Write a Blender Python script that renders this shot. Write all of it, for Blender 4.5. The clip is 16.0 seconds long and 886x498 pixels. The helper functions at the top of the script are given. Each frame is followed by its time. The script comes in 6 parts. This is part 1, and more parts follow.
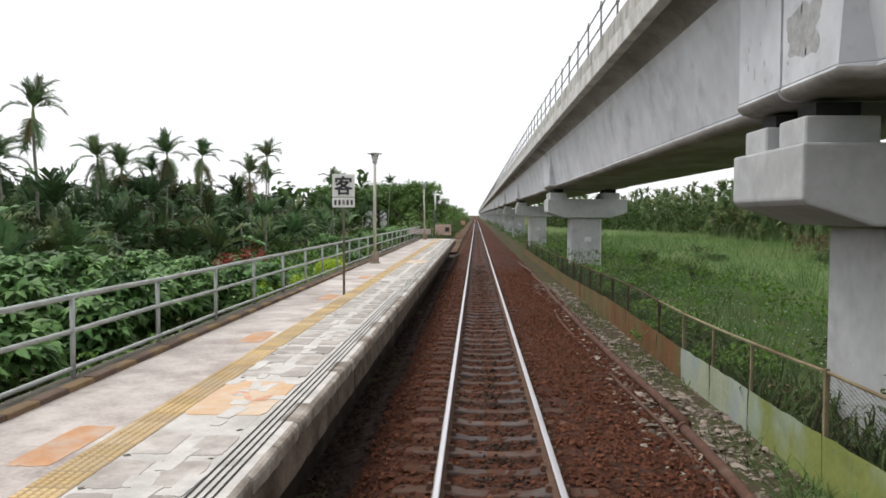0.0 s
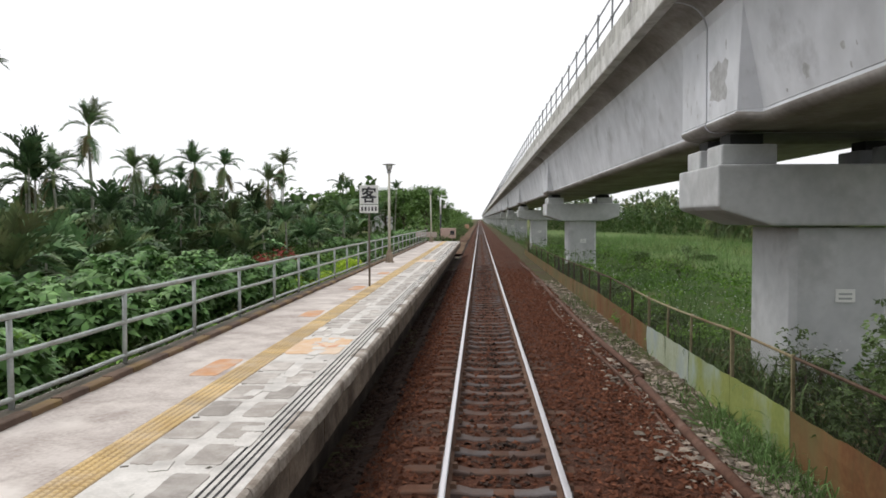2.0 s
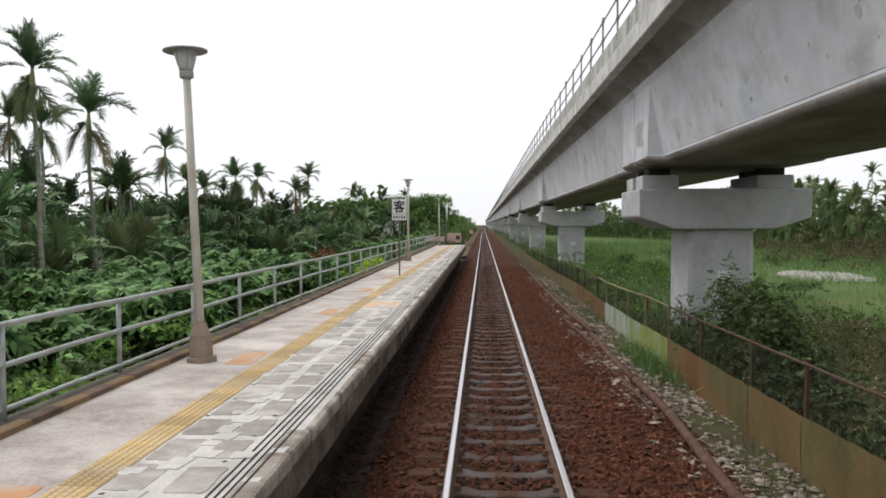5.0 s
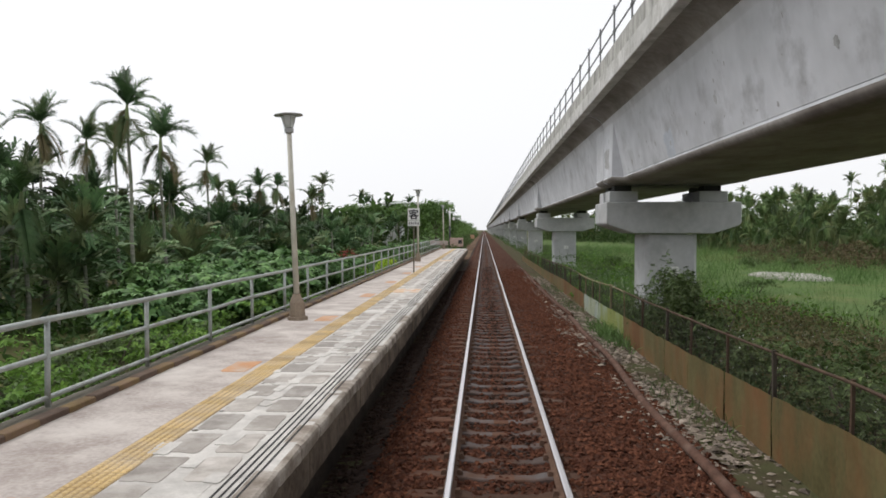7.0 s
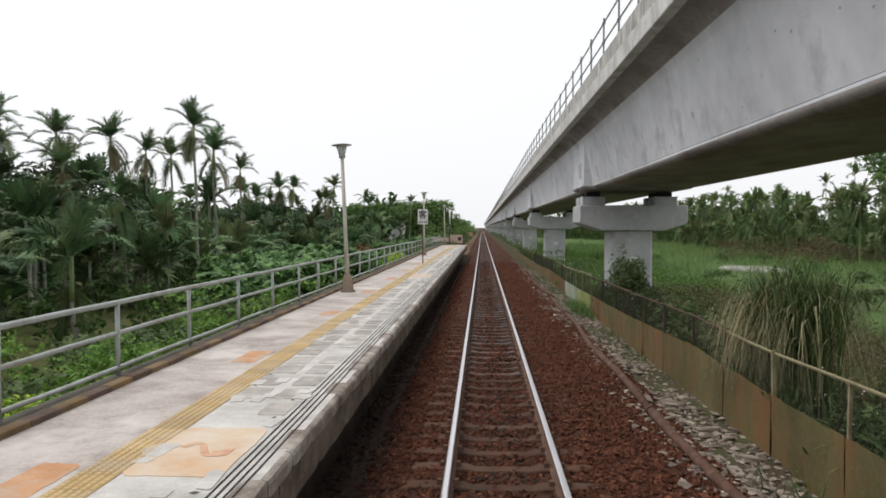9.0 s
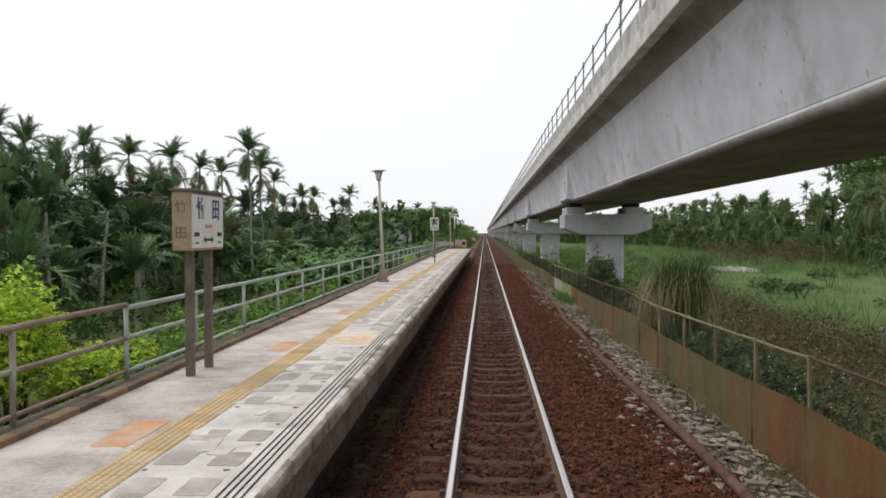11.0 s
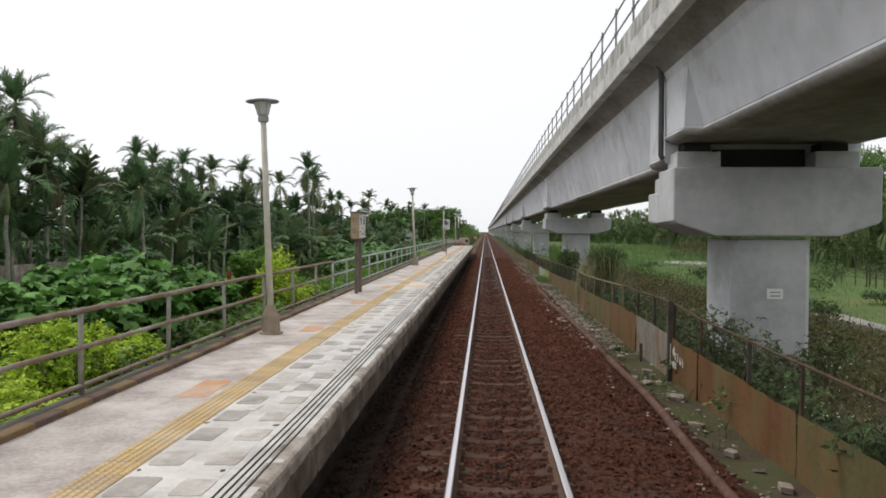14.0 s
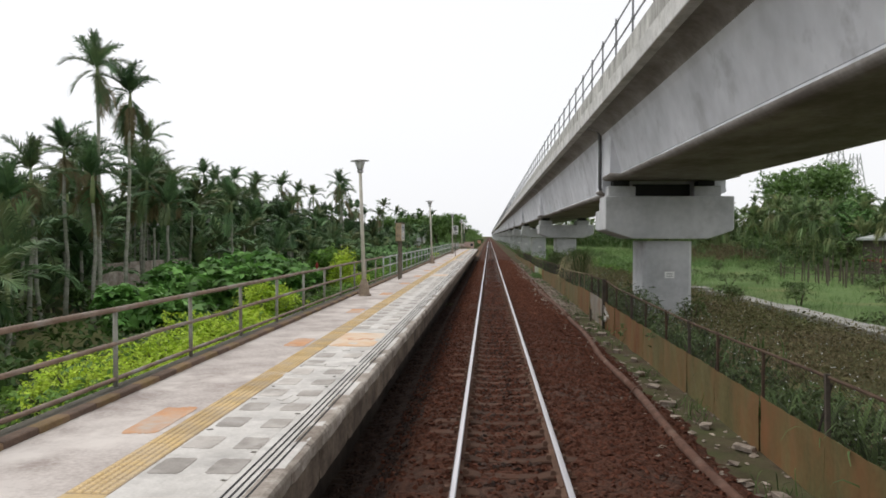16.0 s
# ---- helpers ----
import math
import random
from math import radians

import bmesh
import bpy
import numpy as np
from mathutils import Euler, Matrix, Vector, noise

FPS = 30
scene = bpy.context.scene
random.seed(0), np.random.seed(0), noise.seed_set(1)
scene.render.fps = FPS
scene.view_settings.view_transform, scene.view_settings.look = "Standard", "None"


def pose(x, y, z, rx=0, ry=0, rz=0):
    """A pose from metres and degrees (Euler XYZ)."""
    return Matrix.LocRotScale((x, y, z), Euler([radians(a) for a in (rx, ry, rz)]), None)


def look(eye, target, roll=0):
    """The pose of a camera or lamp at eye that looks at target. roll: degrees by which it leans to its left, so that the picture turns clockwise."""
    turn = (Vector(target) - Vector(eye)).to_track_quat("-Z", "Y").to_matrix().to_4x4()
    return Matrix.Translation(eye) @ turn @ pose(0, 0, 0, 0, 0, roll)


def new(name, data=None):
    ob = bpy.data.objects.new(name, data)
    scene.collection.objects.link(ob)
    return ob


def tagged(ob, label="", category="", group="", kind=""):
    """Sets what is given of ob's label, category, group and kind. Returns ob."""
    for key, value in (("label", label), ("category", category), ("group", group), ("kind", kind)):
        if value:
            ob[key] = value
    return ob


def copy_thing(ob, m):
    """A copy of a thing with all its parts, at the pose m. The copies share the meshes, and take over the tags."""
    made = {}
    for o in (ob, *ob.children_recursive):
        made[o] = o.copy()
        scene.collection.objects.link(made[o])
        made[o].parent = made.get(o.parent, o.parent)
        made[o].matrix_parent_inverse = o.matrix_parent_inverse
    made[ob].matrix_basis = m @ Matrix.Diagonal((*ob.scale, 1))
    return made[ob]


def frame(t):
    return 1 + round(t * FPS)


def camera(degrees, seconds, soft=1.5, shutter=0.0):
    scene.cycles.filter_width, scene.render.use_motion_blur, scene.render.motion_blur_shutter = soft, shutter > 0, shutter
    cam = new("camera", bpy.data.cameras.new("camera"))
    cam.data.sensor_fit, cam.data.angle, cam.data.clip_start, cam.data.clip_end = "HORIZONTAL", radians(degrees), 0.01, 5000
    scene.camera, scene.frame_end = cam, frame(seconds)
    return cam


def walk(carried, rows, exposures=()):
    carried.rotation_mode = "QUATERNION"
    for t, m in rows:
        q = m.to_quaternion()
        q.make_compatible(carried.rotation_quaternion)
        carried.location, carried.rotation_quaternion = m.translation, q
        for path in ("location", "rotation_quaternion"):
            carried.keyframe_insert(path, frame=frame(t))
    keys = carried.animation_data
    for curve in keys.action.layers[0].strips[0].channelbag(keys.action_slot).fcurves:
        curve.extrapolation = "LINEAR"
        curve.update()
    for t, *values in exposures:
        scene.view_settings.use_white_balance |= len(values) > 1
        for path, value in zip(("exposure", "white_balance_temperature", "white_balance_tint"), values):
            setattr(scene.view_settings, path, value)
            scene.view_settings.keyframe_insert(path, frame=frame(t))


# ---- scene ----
cam = camera(60.11, 16.0, soft=1.7)
EYE_X, EYE_Z = -0.228, 2.450   # beside the track's centre line, above the rail tops
PATH = [   # seconds, metres along the track, yaw, pitch, roll
    (0.0, -0.00, 2.45, -2.54, -0.24),
    (0.5, -0.72, 2.53, -2.51, -0.05),
    (1.0, -1.46, 2.60, -2.53, 0.01),
    (1.5, -2.27, 2.66, -2.37, 0.14),
    (2.0, -3.13, 2.73, -2.25, 0.07),
    (2.5, -4.01, 2.81, -2.23, 0.02),
    (3.0, -4.95, 2.86, -2.28, 0.06),
    (3.5, -5.93, 2.90, -2.44, 0.07),
    (4.0, -6.99, 2.96, -2.26, 0.11),
    (6.5, -12.85, 3.03, -1.47, 0.08),
    (7.0, -14.10, 3.06, -1.44, -0.01),
    (7.5, -15.40, 3.06, -1.41, -0.07),
    (8.0, -16.77, 3.00, -1.56, -0.02),
    (8.5, -18.21, 2.97, -1.59, -0.14),
    (9.0, -19.71, 2.91, -1.61, -0.03),
    (11.5, -27.92, 3.13, -1.16, 0.18),
    (12.0, -29.78, 3.28, -1.23, 0.02),
    (12.5, -31.68, 3.21, -1.28, -0.14),
    (13.0, -33.63, 3.07, -1.38, 0.00),
    (13.5, -35.65, 3.10, -1.36, -0.07),
    (14.0, -37.77, 3.18, -1.31, -0.19),
    (14.5, -39.93, 3.16, -1.48, 0.00),
    (15.0, -42.15, 3.22, -1.51, 0.23),
    (15.5, -44.42, 3.28, -1.00, -0.01),
    (16.0, -46.79, 3.44, -0.97, -0.14),
]
walk(cam, [(t, pose(EYE_X, y, EYE_Z, 90 + pitch, roll, yaw)) for t, y, yaw, pitch, roll in PATH],
     exposures=[(0.0, 0.22), (2.0, 0.16), (4.0, 0.08), (7.0, 0.0), (16.0, 0.0)])

# ---- light: a bright overcast sky ----
world = bpy.data.worlds.new("world")
scene.world = world
world.use_nodes = True
wn, wl = world.node_tree.nodes, world.node_tree.links
wn.clear()
sky = wn.new("ShaderNodeTexSky")
sky.sky_type, sky.sun_disc = "NISHITA", False
sky.sun_elevation, sky.sun_rotation, sky.air_density, sky.dust_density = radians(55), radians(-55), 1.0, 4.0
grey = wn.new("ShaderNodeHueSaturation")
grey.inputs["Saturation"].default_value = 0.12
cloud = wn.new("ShaderNodeMix")
cloud.data_type = "RGBA"
cloud.inputs[0].default_value = 0.8
cloud.inputs[7].default_value = (11.6, 11.7, 12.0, 1)
back = wn.new("ShaderNodeBackground")
back.inputs["Strength"].default_value = 0.097
wout = wn.new("ShaderNodeOutputWorld")
wl.new(sky.outputs[0], grey.inputs["Color"])
wl.new(grey.outputs[0], cloud.inputs[6])
wl.new(cloud.outputs[2], back.inputs["Color"])
wl.new(back.outputs[0], wout.inputs["Surface"])
sun_data = bpy.data.lights.new("sun", "SUN")
sun_data.energy, sun_data.angle, sun_data.color = 1.35, radians(28), (1.0, 0.97, 0.92)
sun = new("sun", sun_data)
sun.matrix_world = look((-46, 32, 80), (0, 0, 0))


# ---- materials ----
def mat(name, dark, light, big=0.8, fine=40.0, rough=0.85, metal=0.0, bump=0.25, stretch=(1, 1, 1), third=None, third_at=0.6, third_soft=0.15,
        third_scale=0.5, rand=0.0, spec=0.5, bump_scale=None, translucent=0.0, island=0.0, mid=0.5, width=0.22):
    """A surface of two tones mixed by noise at two scales, with an optional third tone in patches of their own shape."""
    m = bpy.data.materials.new(name)
    m.use_nodes = True
    n, l = m.node_tree.nodes, m.node_tree.links
    b = n["Principled BSDF"]
    geo = n.new("ShaderNodeNewGeometry")
    mp = n.new("ShaderNodeMapping")
    mp.inputs["Scale"].default_value = stretch
    l.new(geo.outputs["Position"], mp.inputs["Vector"])
    n1, n2 = n.new("ShaderNodeTexNoise"), n.new("ShaderNodeTexNoise")
    n1.inputs["Scale"].default_value, n1.inputs["Detail"].default_value, n1.inputs["Roughness"].default_value = big, 6, 0.62
    n2.inputs["Scale"].default_value, n2.inputs["Detail"].default_value = fine, 3
    l.new(mp.outputs[0], n1.inputs["Vector"])
    l.new(geo.outputs["Position"], n2.inputs["Vector"])
    add = n.new("ShaderNodeMath")
    add.operation = "MULTIPLY_ADD"
    l.new(n2.outputs[0], add.inputs[0])
    add.inputs[1].default_value = 0.45
    l.new(n1.outputs[0], add.inputs[2])
    ramp = n.new("ShaderNodeMapRange")
    ramp.inputs[1].default_value, ramp.inputs[2].default_value = mid + 0.225 - width, mid + 0.225 + width
    l.new(add.outputs[0], ramp.inputs[0])
    mix = n.new("ShaderNodeMix")
    mix.data_type = "RGBA"
    mix.inputs[6].default_value, mix.inputs[7].default_value = (*dark, 1), (*light, 1)
    l.new(ramp.outputs[0], mix.inputs[0])
    col = mix.outputs[2]
    if third:
        n3 = n.new("ShaderNodeTexNoise")
        n3.inputs["Scale"].default_value, n3.inputs["Detail"].default_value, n3.inputs["Roughness"].default_value = third_scale, 5, 0.65
        off = n.new("ShaderNodeVectorMath")
        off.operation = "ADD"
        off.inputs[1].default_value = (31.7, 11.3, 5.1)
        l.new(mp.outputs[0], off.inputs[0])
        l.new(off.outputs[0], n3.inputs["Vector"])
        r3 = n.new("ShaderNodeMapRange")
        r3.inputs[1].default_value, r3.inputs[2].default_value = third_at - third_soft, third_at + third_soft
        l.new(n3.outputs[0], r3.inputs[0])
        mix3 = n.new("ShaderNodeMix")
        mix3.data_type = "RGBA"
        l.new(r3.outputs[0], mix3.inputs[0])
        l.new(col, mix3.inputs[6])
        mix3.inputs[7].default_value = (*third, 1)
        col = mix3.outputs[2]
    for amount, source in ((rand, "object"), (island, "island")):
        if amount:
            if source == "object":
                r = n.new("ShaderNodeObjectInfo").outputs["Random"]
            else:
                r = geo.outputs["Random Per Island"]
            k = n.new("ShaderNodeMapRange")
            k.inputs[3].default_value, k.inputs[4].default_value = 1 - amount, 1 + amount
            l.new(r, k.inputs[0])
            hs = n.new("ShaderNodeHueSaturation")
            l.new(k.outputs[0], hs.inputs["Value"])
            l.new(col, hs.inputs["Color"])
            col = hs.outputs[0]
    l.new(col, b.inputs["Base Color"])
    b.inputs["Roughness"].default_value, b.inputs["Metallic"].default_value = rough, metal
    b.inputs["Specular IOR Level"].default_value = spec
    if bump:
        bp = n.new("ShaderNodeBump")
        bp.inputs["Strength"].default_value, bp.inputs["Distance"].default_value = bump, bump_scale or 0.02
        l.new(add.outputs[0], bp.inputs["Height"])
        l.new(bp.outputs[0], b.inputs["Normal"])
    if translucent:
        tr = n.new("ShaderNodeBsdfTranslucent")
        l.new(col, tr.inputs["Color"])
        ms = n.new("ShaderNodeMixShader")
        ms.inputs[0].default_value = translucent
        l.new(b.outputs[0], ms.inputs[1])
        l.new(tr.outputs[0], ms.inputs[2])
        l.new(ms.outputs[0], n["Material Output"].inputs["Surface"])
    return m


CONCRETE = mat("viaduct_concrete", (0.475, 0.487, 0.512), (0.715, 0.728, 0.765), big=0.45, fine=2.2, rough=0.8, bump=0.05, stretch=(1, 0.8, 0.8), width=0.25,
               third=(0.36, 0.365, 0.38), third_at=0.65, third_soft=0.10, third_scale=1.1)
# brown stain, with the girder's underside shade mixed into the tone
SOFFIT = mat("stained_shaded_concrete", (0.19, 0.172, 0.155), (0.36, 0.338, 0.318), big=0.9, fine=9, rough=0.9, bump=0.15, stretch=(1, 0.5, 1), third=(0.12, 0.10, 0.085), third_at=0.60, third_scale=0.8)
STAIN = mat("dark_water_stain", (0.31, 0.31, 0.315), (0.44, 0.44, 0.445), big=3, fine=20, rough=0.9, bump=0.1)
PIER = mat("pier_concrete", (0.39, 0.402, 0.410), (0.56, 0.568, 0.572), big=0.5, fine=5, rough=0.85, bump=0.08, third=(0.29, 0.29, 0.285), third_at=0.66, third_scale=0.8)
PARAPET = mat("parapet_concrete", (0.37, 0.362, 0.335), (0.62, 0.612, 0.585), big=1.9, fine=18, rough=0.9, bump=0.3, stretch=(1, 1.2, 0.45), third=(0.12, 0.115, 0.10), third_at=0.57, third_scale=1.6)
FASCIA = mat("deck_edge_concrete", (0.46, 0.455, 0.44), (0.68, 0.67, 0.65), big=1.4, fine=16, rough=0.9, bump=0.2, third=(0.26, 0.25, 0.225), third_at=0.62, third_scale=1.8)
PATCH = mat("rough_mortar", (0.29, 0.29, 0.288), (0.40, 0.398, 0.395), big=4, fine=40, bump=0.4, third=(0.52, 0.525, 0.535), third_at=0.56, third_scale=6)
REPAIR = mat("blue_grey_render", (0.44, 0.475, 0.525), (0.58, 0.615, 0.67), big=2, fine=14, rough=0.8, bump=0.05)
DRAIN = mat("dark_grey_pipe", (0.05, 0.05, 0.05), (0.10, 0.10, 0.10), big=4, fine=40, rough=0.6, bump=0.05)
BLACK = mat("black_rubber_and_shade", (0.01, 0.01, 0.01), (0.03, 0.03, 0.03), bump=0.1)
SLAB = mat("platform_concrete", (0.312, 0.262, 0.238), (0.54, 0.488, 0.455), big=1.6, fine=26, rough=0.92, bump=0.35, third=(0.61, 0.558, 0.518), third_at=0.58, third_soft=0.08, third_scale=0.9, width=0.17)
COPING = mat("coping_stone", (0.26, 0.225, 0.19), (0.53, 0.48, 0.43), big=2.4, fine=40, rough=0.9, bump=0.6, third=(0.15, 0.115, 0.088), third_at=0.55, third_scale=3.0, rand=0.10, spec=0.2)
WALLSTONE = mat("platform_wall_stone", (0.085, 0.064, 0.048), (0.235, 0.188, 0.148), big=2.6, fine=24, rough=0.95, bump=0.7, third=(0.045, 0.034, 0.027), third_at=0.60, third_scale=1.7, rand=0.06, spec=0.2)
# near-black: grime, plus the undercut's deep shade put into the colour
GRIMESHADE = mat("grimy_shaded_footing", (0.020, 0.015, 0.012), (0.062, 0.047, 0.037), big=2.2, fine=30, rough=0.95, bump=0.6, third=(0.11, 0.09, 0.075), third_at=0.68, third_scale=1.6, rand=0.15, spec=0.2)
KERBTOP = mat("dirty_ledge_concrete", (0.050, 0.046, 0.034), (0.125, 0.112, 0.085), big=2, fine=40, rough=0.95, bump=0.4)
WHITEPAVE = mat("worn_white_paving", (0.47, 0.444, 0.415), (0.68, 0.65, 0.615), big=2.2, fine=50, rough=0.9, bump=0.2, third=(0.36, 0.34, 0.32), third_at=0.62, third_scale=2.5)
GREYPAVE = mat("grey_block_paving", (0.265, 0.236, 0.212), (0.42, 0.385, 0.352), big=3, fine=90, rough=0.95, bump=0.25, rand=0.18, third=(0.57, 0.53, 0.495), third_at=0.60, third_scale=3.0)
DARKPAVE = mat("dark_grey_block_paving", (0.265, 0.240, 0.215), (0.42, 0.385, 0.352), big=3, fine=90, rough=0.95, bump=0.25, rand=0.22, third=(0.56, 0.52, 0.485), third_at=0.60, third_scale=3.0)
TACTILE = mat("yellow_tactile", (0.45, 0.312, 0.145), (0.69, 0.505, 0.245), big=1.6, fine=60, rough=0.75, bump=0.3, third=(0.52, 0.41, 0.27), third_at=0.53, third_scale=2.6, rand=0.13, spec=0.2)
TACTILEDIRT = mat("grimy_tactile_base", (0.24, 0.165, 0.082), (0.42, 0.30, 0.145), big=2.2, fine=60, rough=0.85, bump=0.2, third=(0.36, 0.29, 0.22), third_at=0.52, third_scale=2.6, rand=0.1, spec=0.2)
ORANGE = mat("worn_orange_paint", (0.47, 0.235, 0.115), (0.60, 0.345, 0.195), big=3, fine=60, rough=0.9, bump=0.2, third=(0.47, 0.41, 0.36), third_at=0.58, third_scale=3, spec=0.2)
PEACH = mat("faded_peach_paint", (0.54, 0.30, 0.14), (0.67, 0.46, 0.28), big=2.0, fine=60, rough=0.85, bump=0.2, third=(0.64, 0.55, 0.45), third_at=0.53, third_scale=1.4)
REDPAINT = mat("faded_red_paint", (0.52, 0.22, 0.13), (0.66, 0.42, 0.28), big=6, fine=60, third=(0.68, 0.53, 0.38), third_at=0.60, third_scale=7)
KERBRED = mat("brown_kerb_paint", (0.085, 0.06, 0.048), (0.17, 0.115, 0.085), big=3, fine=40, bump=0.4, rand=0.15, spec=0.2)
KERBYEL = mat("worn_yellow_kerb_paint", (0.13, 0.09, 0.045), (0.235, 0.16, 0.075), big=3, fine=40, bump=0.4, rand=0.15, third=(0.2, 0.13, 0.09), third_at=0.55, third_scale=3, spec=0.2)
GALV = mat("galvanised_steel", (0.30, 0.325, 0.315), (0.44, 0.465, 0.45), big=5, fine=80, rough=0.55, metal=0.3, bump=0.05, third=(0.21, 0.195, 0.16), third_at=0.64, third_scale=3)
RUSTRAIL = mat("rusted_steel_rail", (0.15, 0.10, 0.075), (0.27, 0.19, 0.14), big=5, fine=60, rough=0.8, metal=0.1, bump=0.2, third=(0.33, 0.32, 0.29), third_at=0.62, third_scale=1.2)
LAMPPAINT = mat("cream_lamp_paint", (0.47, 0.44, 0.37), (0.60, 0.57, 0.50), big=4, fine=60, rough=0.55, bump=0.05, third=(0.36, 0.29, 0.20), third_at=0.68, third_scale=2)
LAMPFOOT = mat("brown_lamp_base", (0.20, 0.15, 0.11), (0.34, 0.27, 0.20), big=4, fine=50, rough=0.7, bump=0.2)
LAMPGLASS = mat("frosted_lamp_glass", (0.86, 0.87, 0.88), (0.93, 0.94, 0.95), big=4, fine=50, rough=0.3, bump=0.0, translucent=0.5)
LAMPCAP = mat("grey_lamp_cap", (0.28, 0.28, 0.28), (0.40, 0.40, 0.40), big=4, fine=50, rough=0.5, bump=0.0)
RAILTOP = mat("polished_rail_head", (0.60, 0.58, 0.60), (0.72, 0.70, 0.72), big=3, fine=90, rough=0.38, metal=1.0, bump=0.02, stretch=(8, 0.3, 1))
RAILSIDE = mat("rusty_rail_side", (0.085, 0.05, 0.037), (0.17, 0.105, 0.075), big=3, fine=60, rough=0.9, bump=0.3, spec=0.1)
SLEEPER = mat("dusty_concrete_sleeper", (0.085, 0.077, 0.078), (0.15, 0.138, 0.138), big=2.2, fine=50, rough=0.95, bump=0.35, third=(0.10, 0.058, 0.042), third_at=0.50, third_scale=1.6, rand=0.16, spec=0.1)
SLEEPERRUST = mat("rust_dusted_sleeper", (0.066, 0.033, 0.022), (0.135, 0.068, 0.046), big=2.2, fine=50, rough=0.95, bump=0.4, third=(0.10, 0.075, 0.062), third_at=0.60, third_scale=2.5, rand=0.2, spec=0.1)
SLEEPERBROWN = mat("brown_dusted_sleeper", (0.050, 0.031, 0.024), (0.096, 0.060, 0.045), big=2.2, fine=50, rough=0.95, bump=0.4, third=(0.10, 0.055, 0.038), third_at=0.52, third_scale=2.0, rand=0.18, spec=0.1)
BALLAST = mat("rust_brown_ballast", (0.040, 0.017, 0.011), (0.125, 0.054, 0.034), big=14, fine=55, rough=0.95, bump=1.0, bump_scale=0.05, third=(0.075, 0.06, 0.05), third_at=0.66, third_scale=0.6, spec=0.1, width=0.16)
STONE = mat("ballast_stone", (0.074, 0.029, 0.0175), (0.178, 0.073, 0.043), big=5, fine=60, rough=0.95, bump=0.3, island=0.28, spec=0.1)
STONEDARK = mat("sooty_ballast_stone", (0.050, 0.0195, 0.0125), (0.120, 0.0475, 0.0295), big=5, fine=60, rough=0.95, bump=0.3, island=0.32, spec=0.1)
# oil black between the rails; along the wall it also holds painted shade
OILSHADE = mat("oily_shaded_stone", (0.022, 0.013, 0.010), (0.075, 0.048, 0.038), big=5, fine=60, rough=0.9, bump=0.3, island=0.5, spec=0.2)
LEAFFRESH = mat("fresh_leaf", (0.082, 0.180, 0.032), (0.20, 0.335, 0.068), big=0.8, fine=6, rough=0.75, spec=0.25, bump=0.0, translucent=0.25, island=0.4)
OLIVEWEED = mat("olive_weed_leaf", (0.095, 0.110, 0.042), (0.19, 0.198, 0.082), big=0.35, fine=5, rough=0.8, spec=0.2, bump=0.0, translucent=0.15, island=0.45, third=(0.205, 0.165, 0.095), third_at=0.49, third_scale=0.3)
DRYWEED = mat("dry_weed_leaf", (0.085, 0.078, 0.040), (0.165, 0.150, 0.072), big=0.35, fine=5, rough=0.8, spec=0.2, bump=0.0, translucent=0.15, island=0.45, third=(0.15, 0.105, 0.07), third_at=0.50, third_scale=0.3)
RUBBLE = mat("pale_rubble", (0.15, 0.115, 0.09), (0.36, 0.31, 0.26), big=5, fine=60, rough=0.95, bump=0.4, island=0.5, spec=0.1)
DIRT = mat("trackside_soil", (0.052, 0.038, 0.026), (0.118, 0.090, 0.064), big=2.2, fine=30, rough=1.0, bump=0.8, bump_scale=0.05, third=(0.080, 0.092, 0.038), third_at=0.53, third_scale=1.2, spec=0.1)
FIELD = mat("field_ground", (0.055, 0.075, 0.022), (0.105, 0.130, 0.040), big=0.3, fine=6, rough=1.0, bump=0.6, bump_scale=0.1, third=(0.16, 0.13, 0.075), third_at=0.60, third_scale=0.09, spec=0.1)
LAWN = mat("lawn_ground", (0.070, 0.118, 0.038), (0.125, 0.182, 0.064), big=0.3, fine=6, rough=1.0, bump=0.6, bump_scale=0.1, third=(0.17, 0.16, 0.07), third_at=0.66, third_scale=0.25, spec=0.1)
SHOULDER = mat("gravel_shoulder", (0.075, 0.042, 0.028), (0.17, 0.105, 0.072), big=1.2, fine=20, rough=1.0, bump=0.8, bump_scale=0.05, third=(0.20, 0.155, 0.105), third_at=0.60, third_scale=0.25, spec=0.1)
PIPE = mat("rusted_pipe", (0.068, 0.036, 0.026), (0.150, 0.080, 0.057), big=5, fine=50, rough=0.9, bump=0.35, third=(0.20, 0.135, 0.105), third_at=0.66, third_scale=2.5, spec=0.2)
GREENSHEET = mat("algae_green_sheet", (0.175, 0.21, 0.058), (0.285, 0.315, 0.10), big=0.9, fine=14, rough=0.6, bump=0.12, stretch=(1, 1, 0.6), third=(0.33, 0.40, 0.39), third_at=0.64, third_soft=0.14, third_scale=1.1, spec=0.2)
RUSTSHEET = mat("rusted_sheet", (0.105, 0.043, 0.018), (0.195, 0.10, 0.042), big=0.9, fine=14, rough=0.75, bump=0.15, stretch=(1, 1, 0.45), third=(0.14, 0.12, 0.05), third_at=0.56, third_soft=0.14, third_scale=1.1, spec=0.2)
OLIVESHEET = mat("olive_sheet", (0.078, 0.068, 0.028), (0.165, 0.140, 0.062), big=0.9, fine=14, rough=0.65, bump=0.12, stretch=(1, 1, 0.45), third=(0.20, 0.095, 0.042), third_at=0.58, third_soft=0.14, third_scale=1.1, spec=0.2)
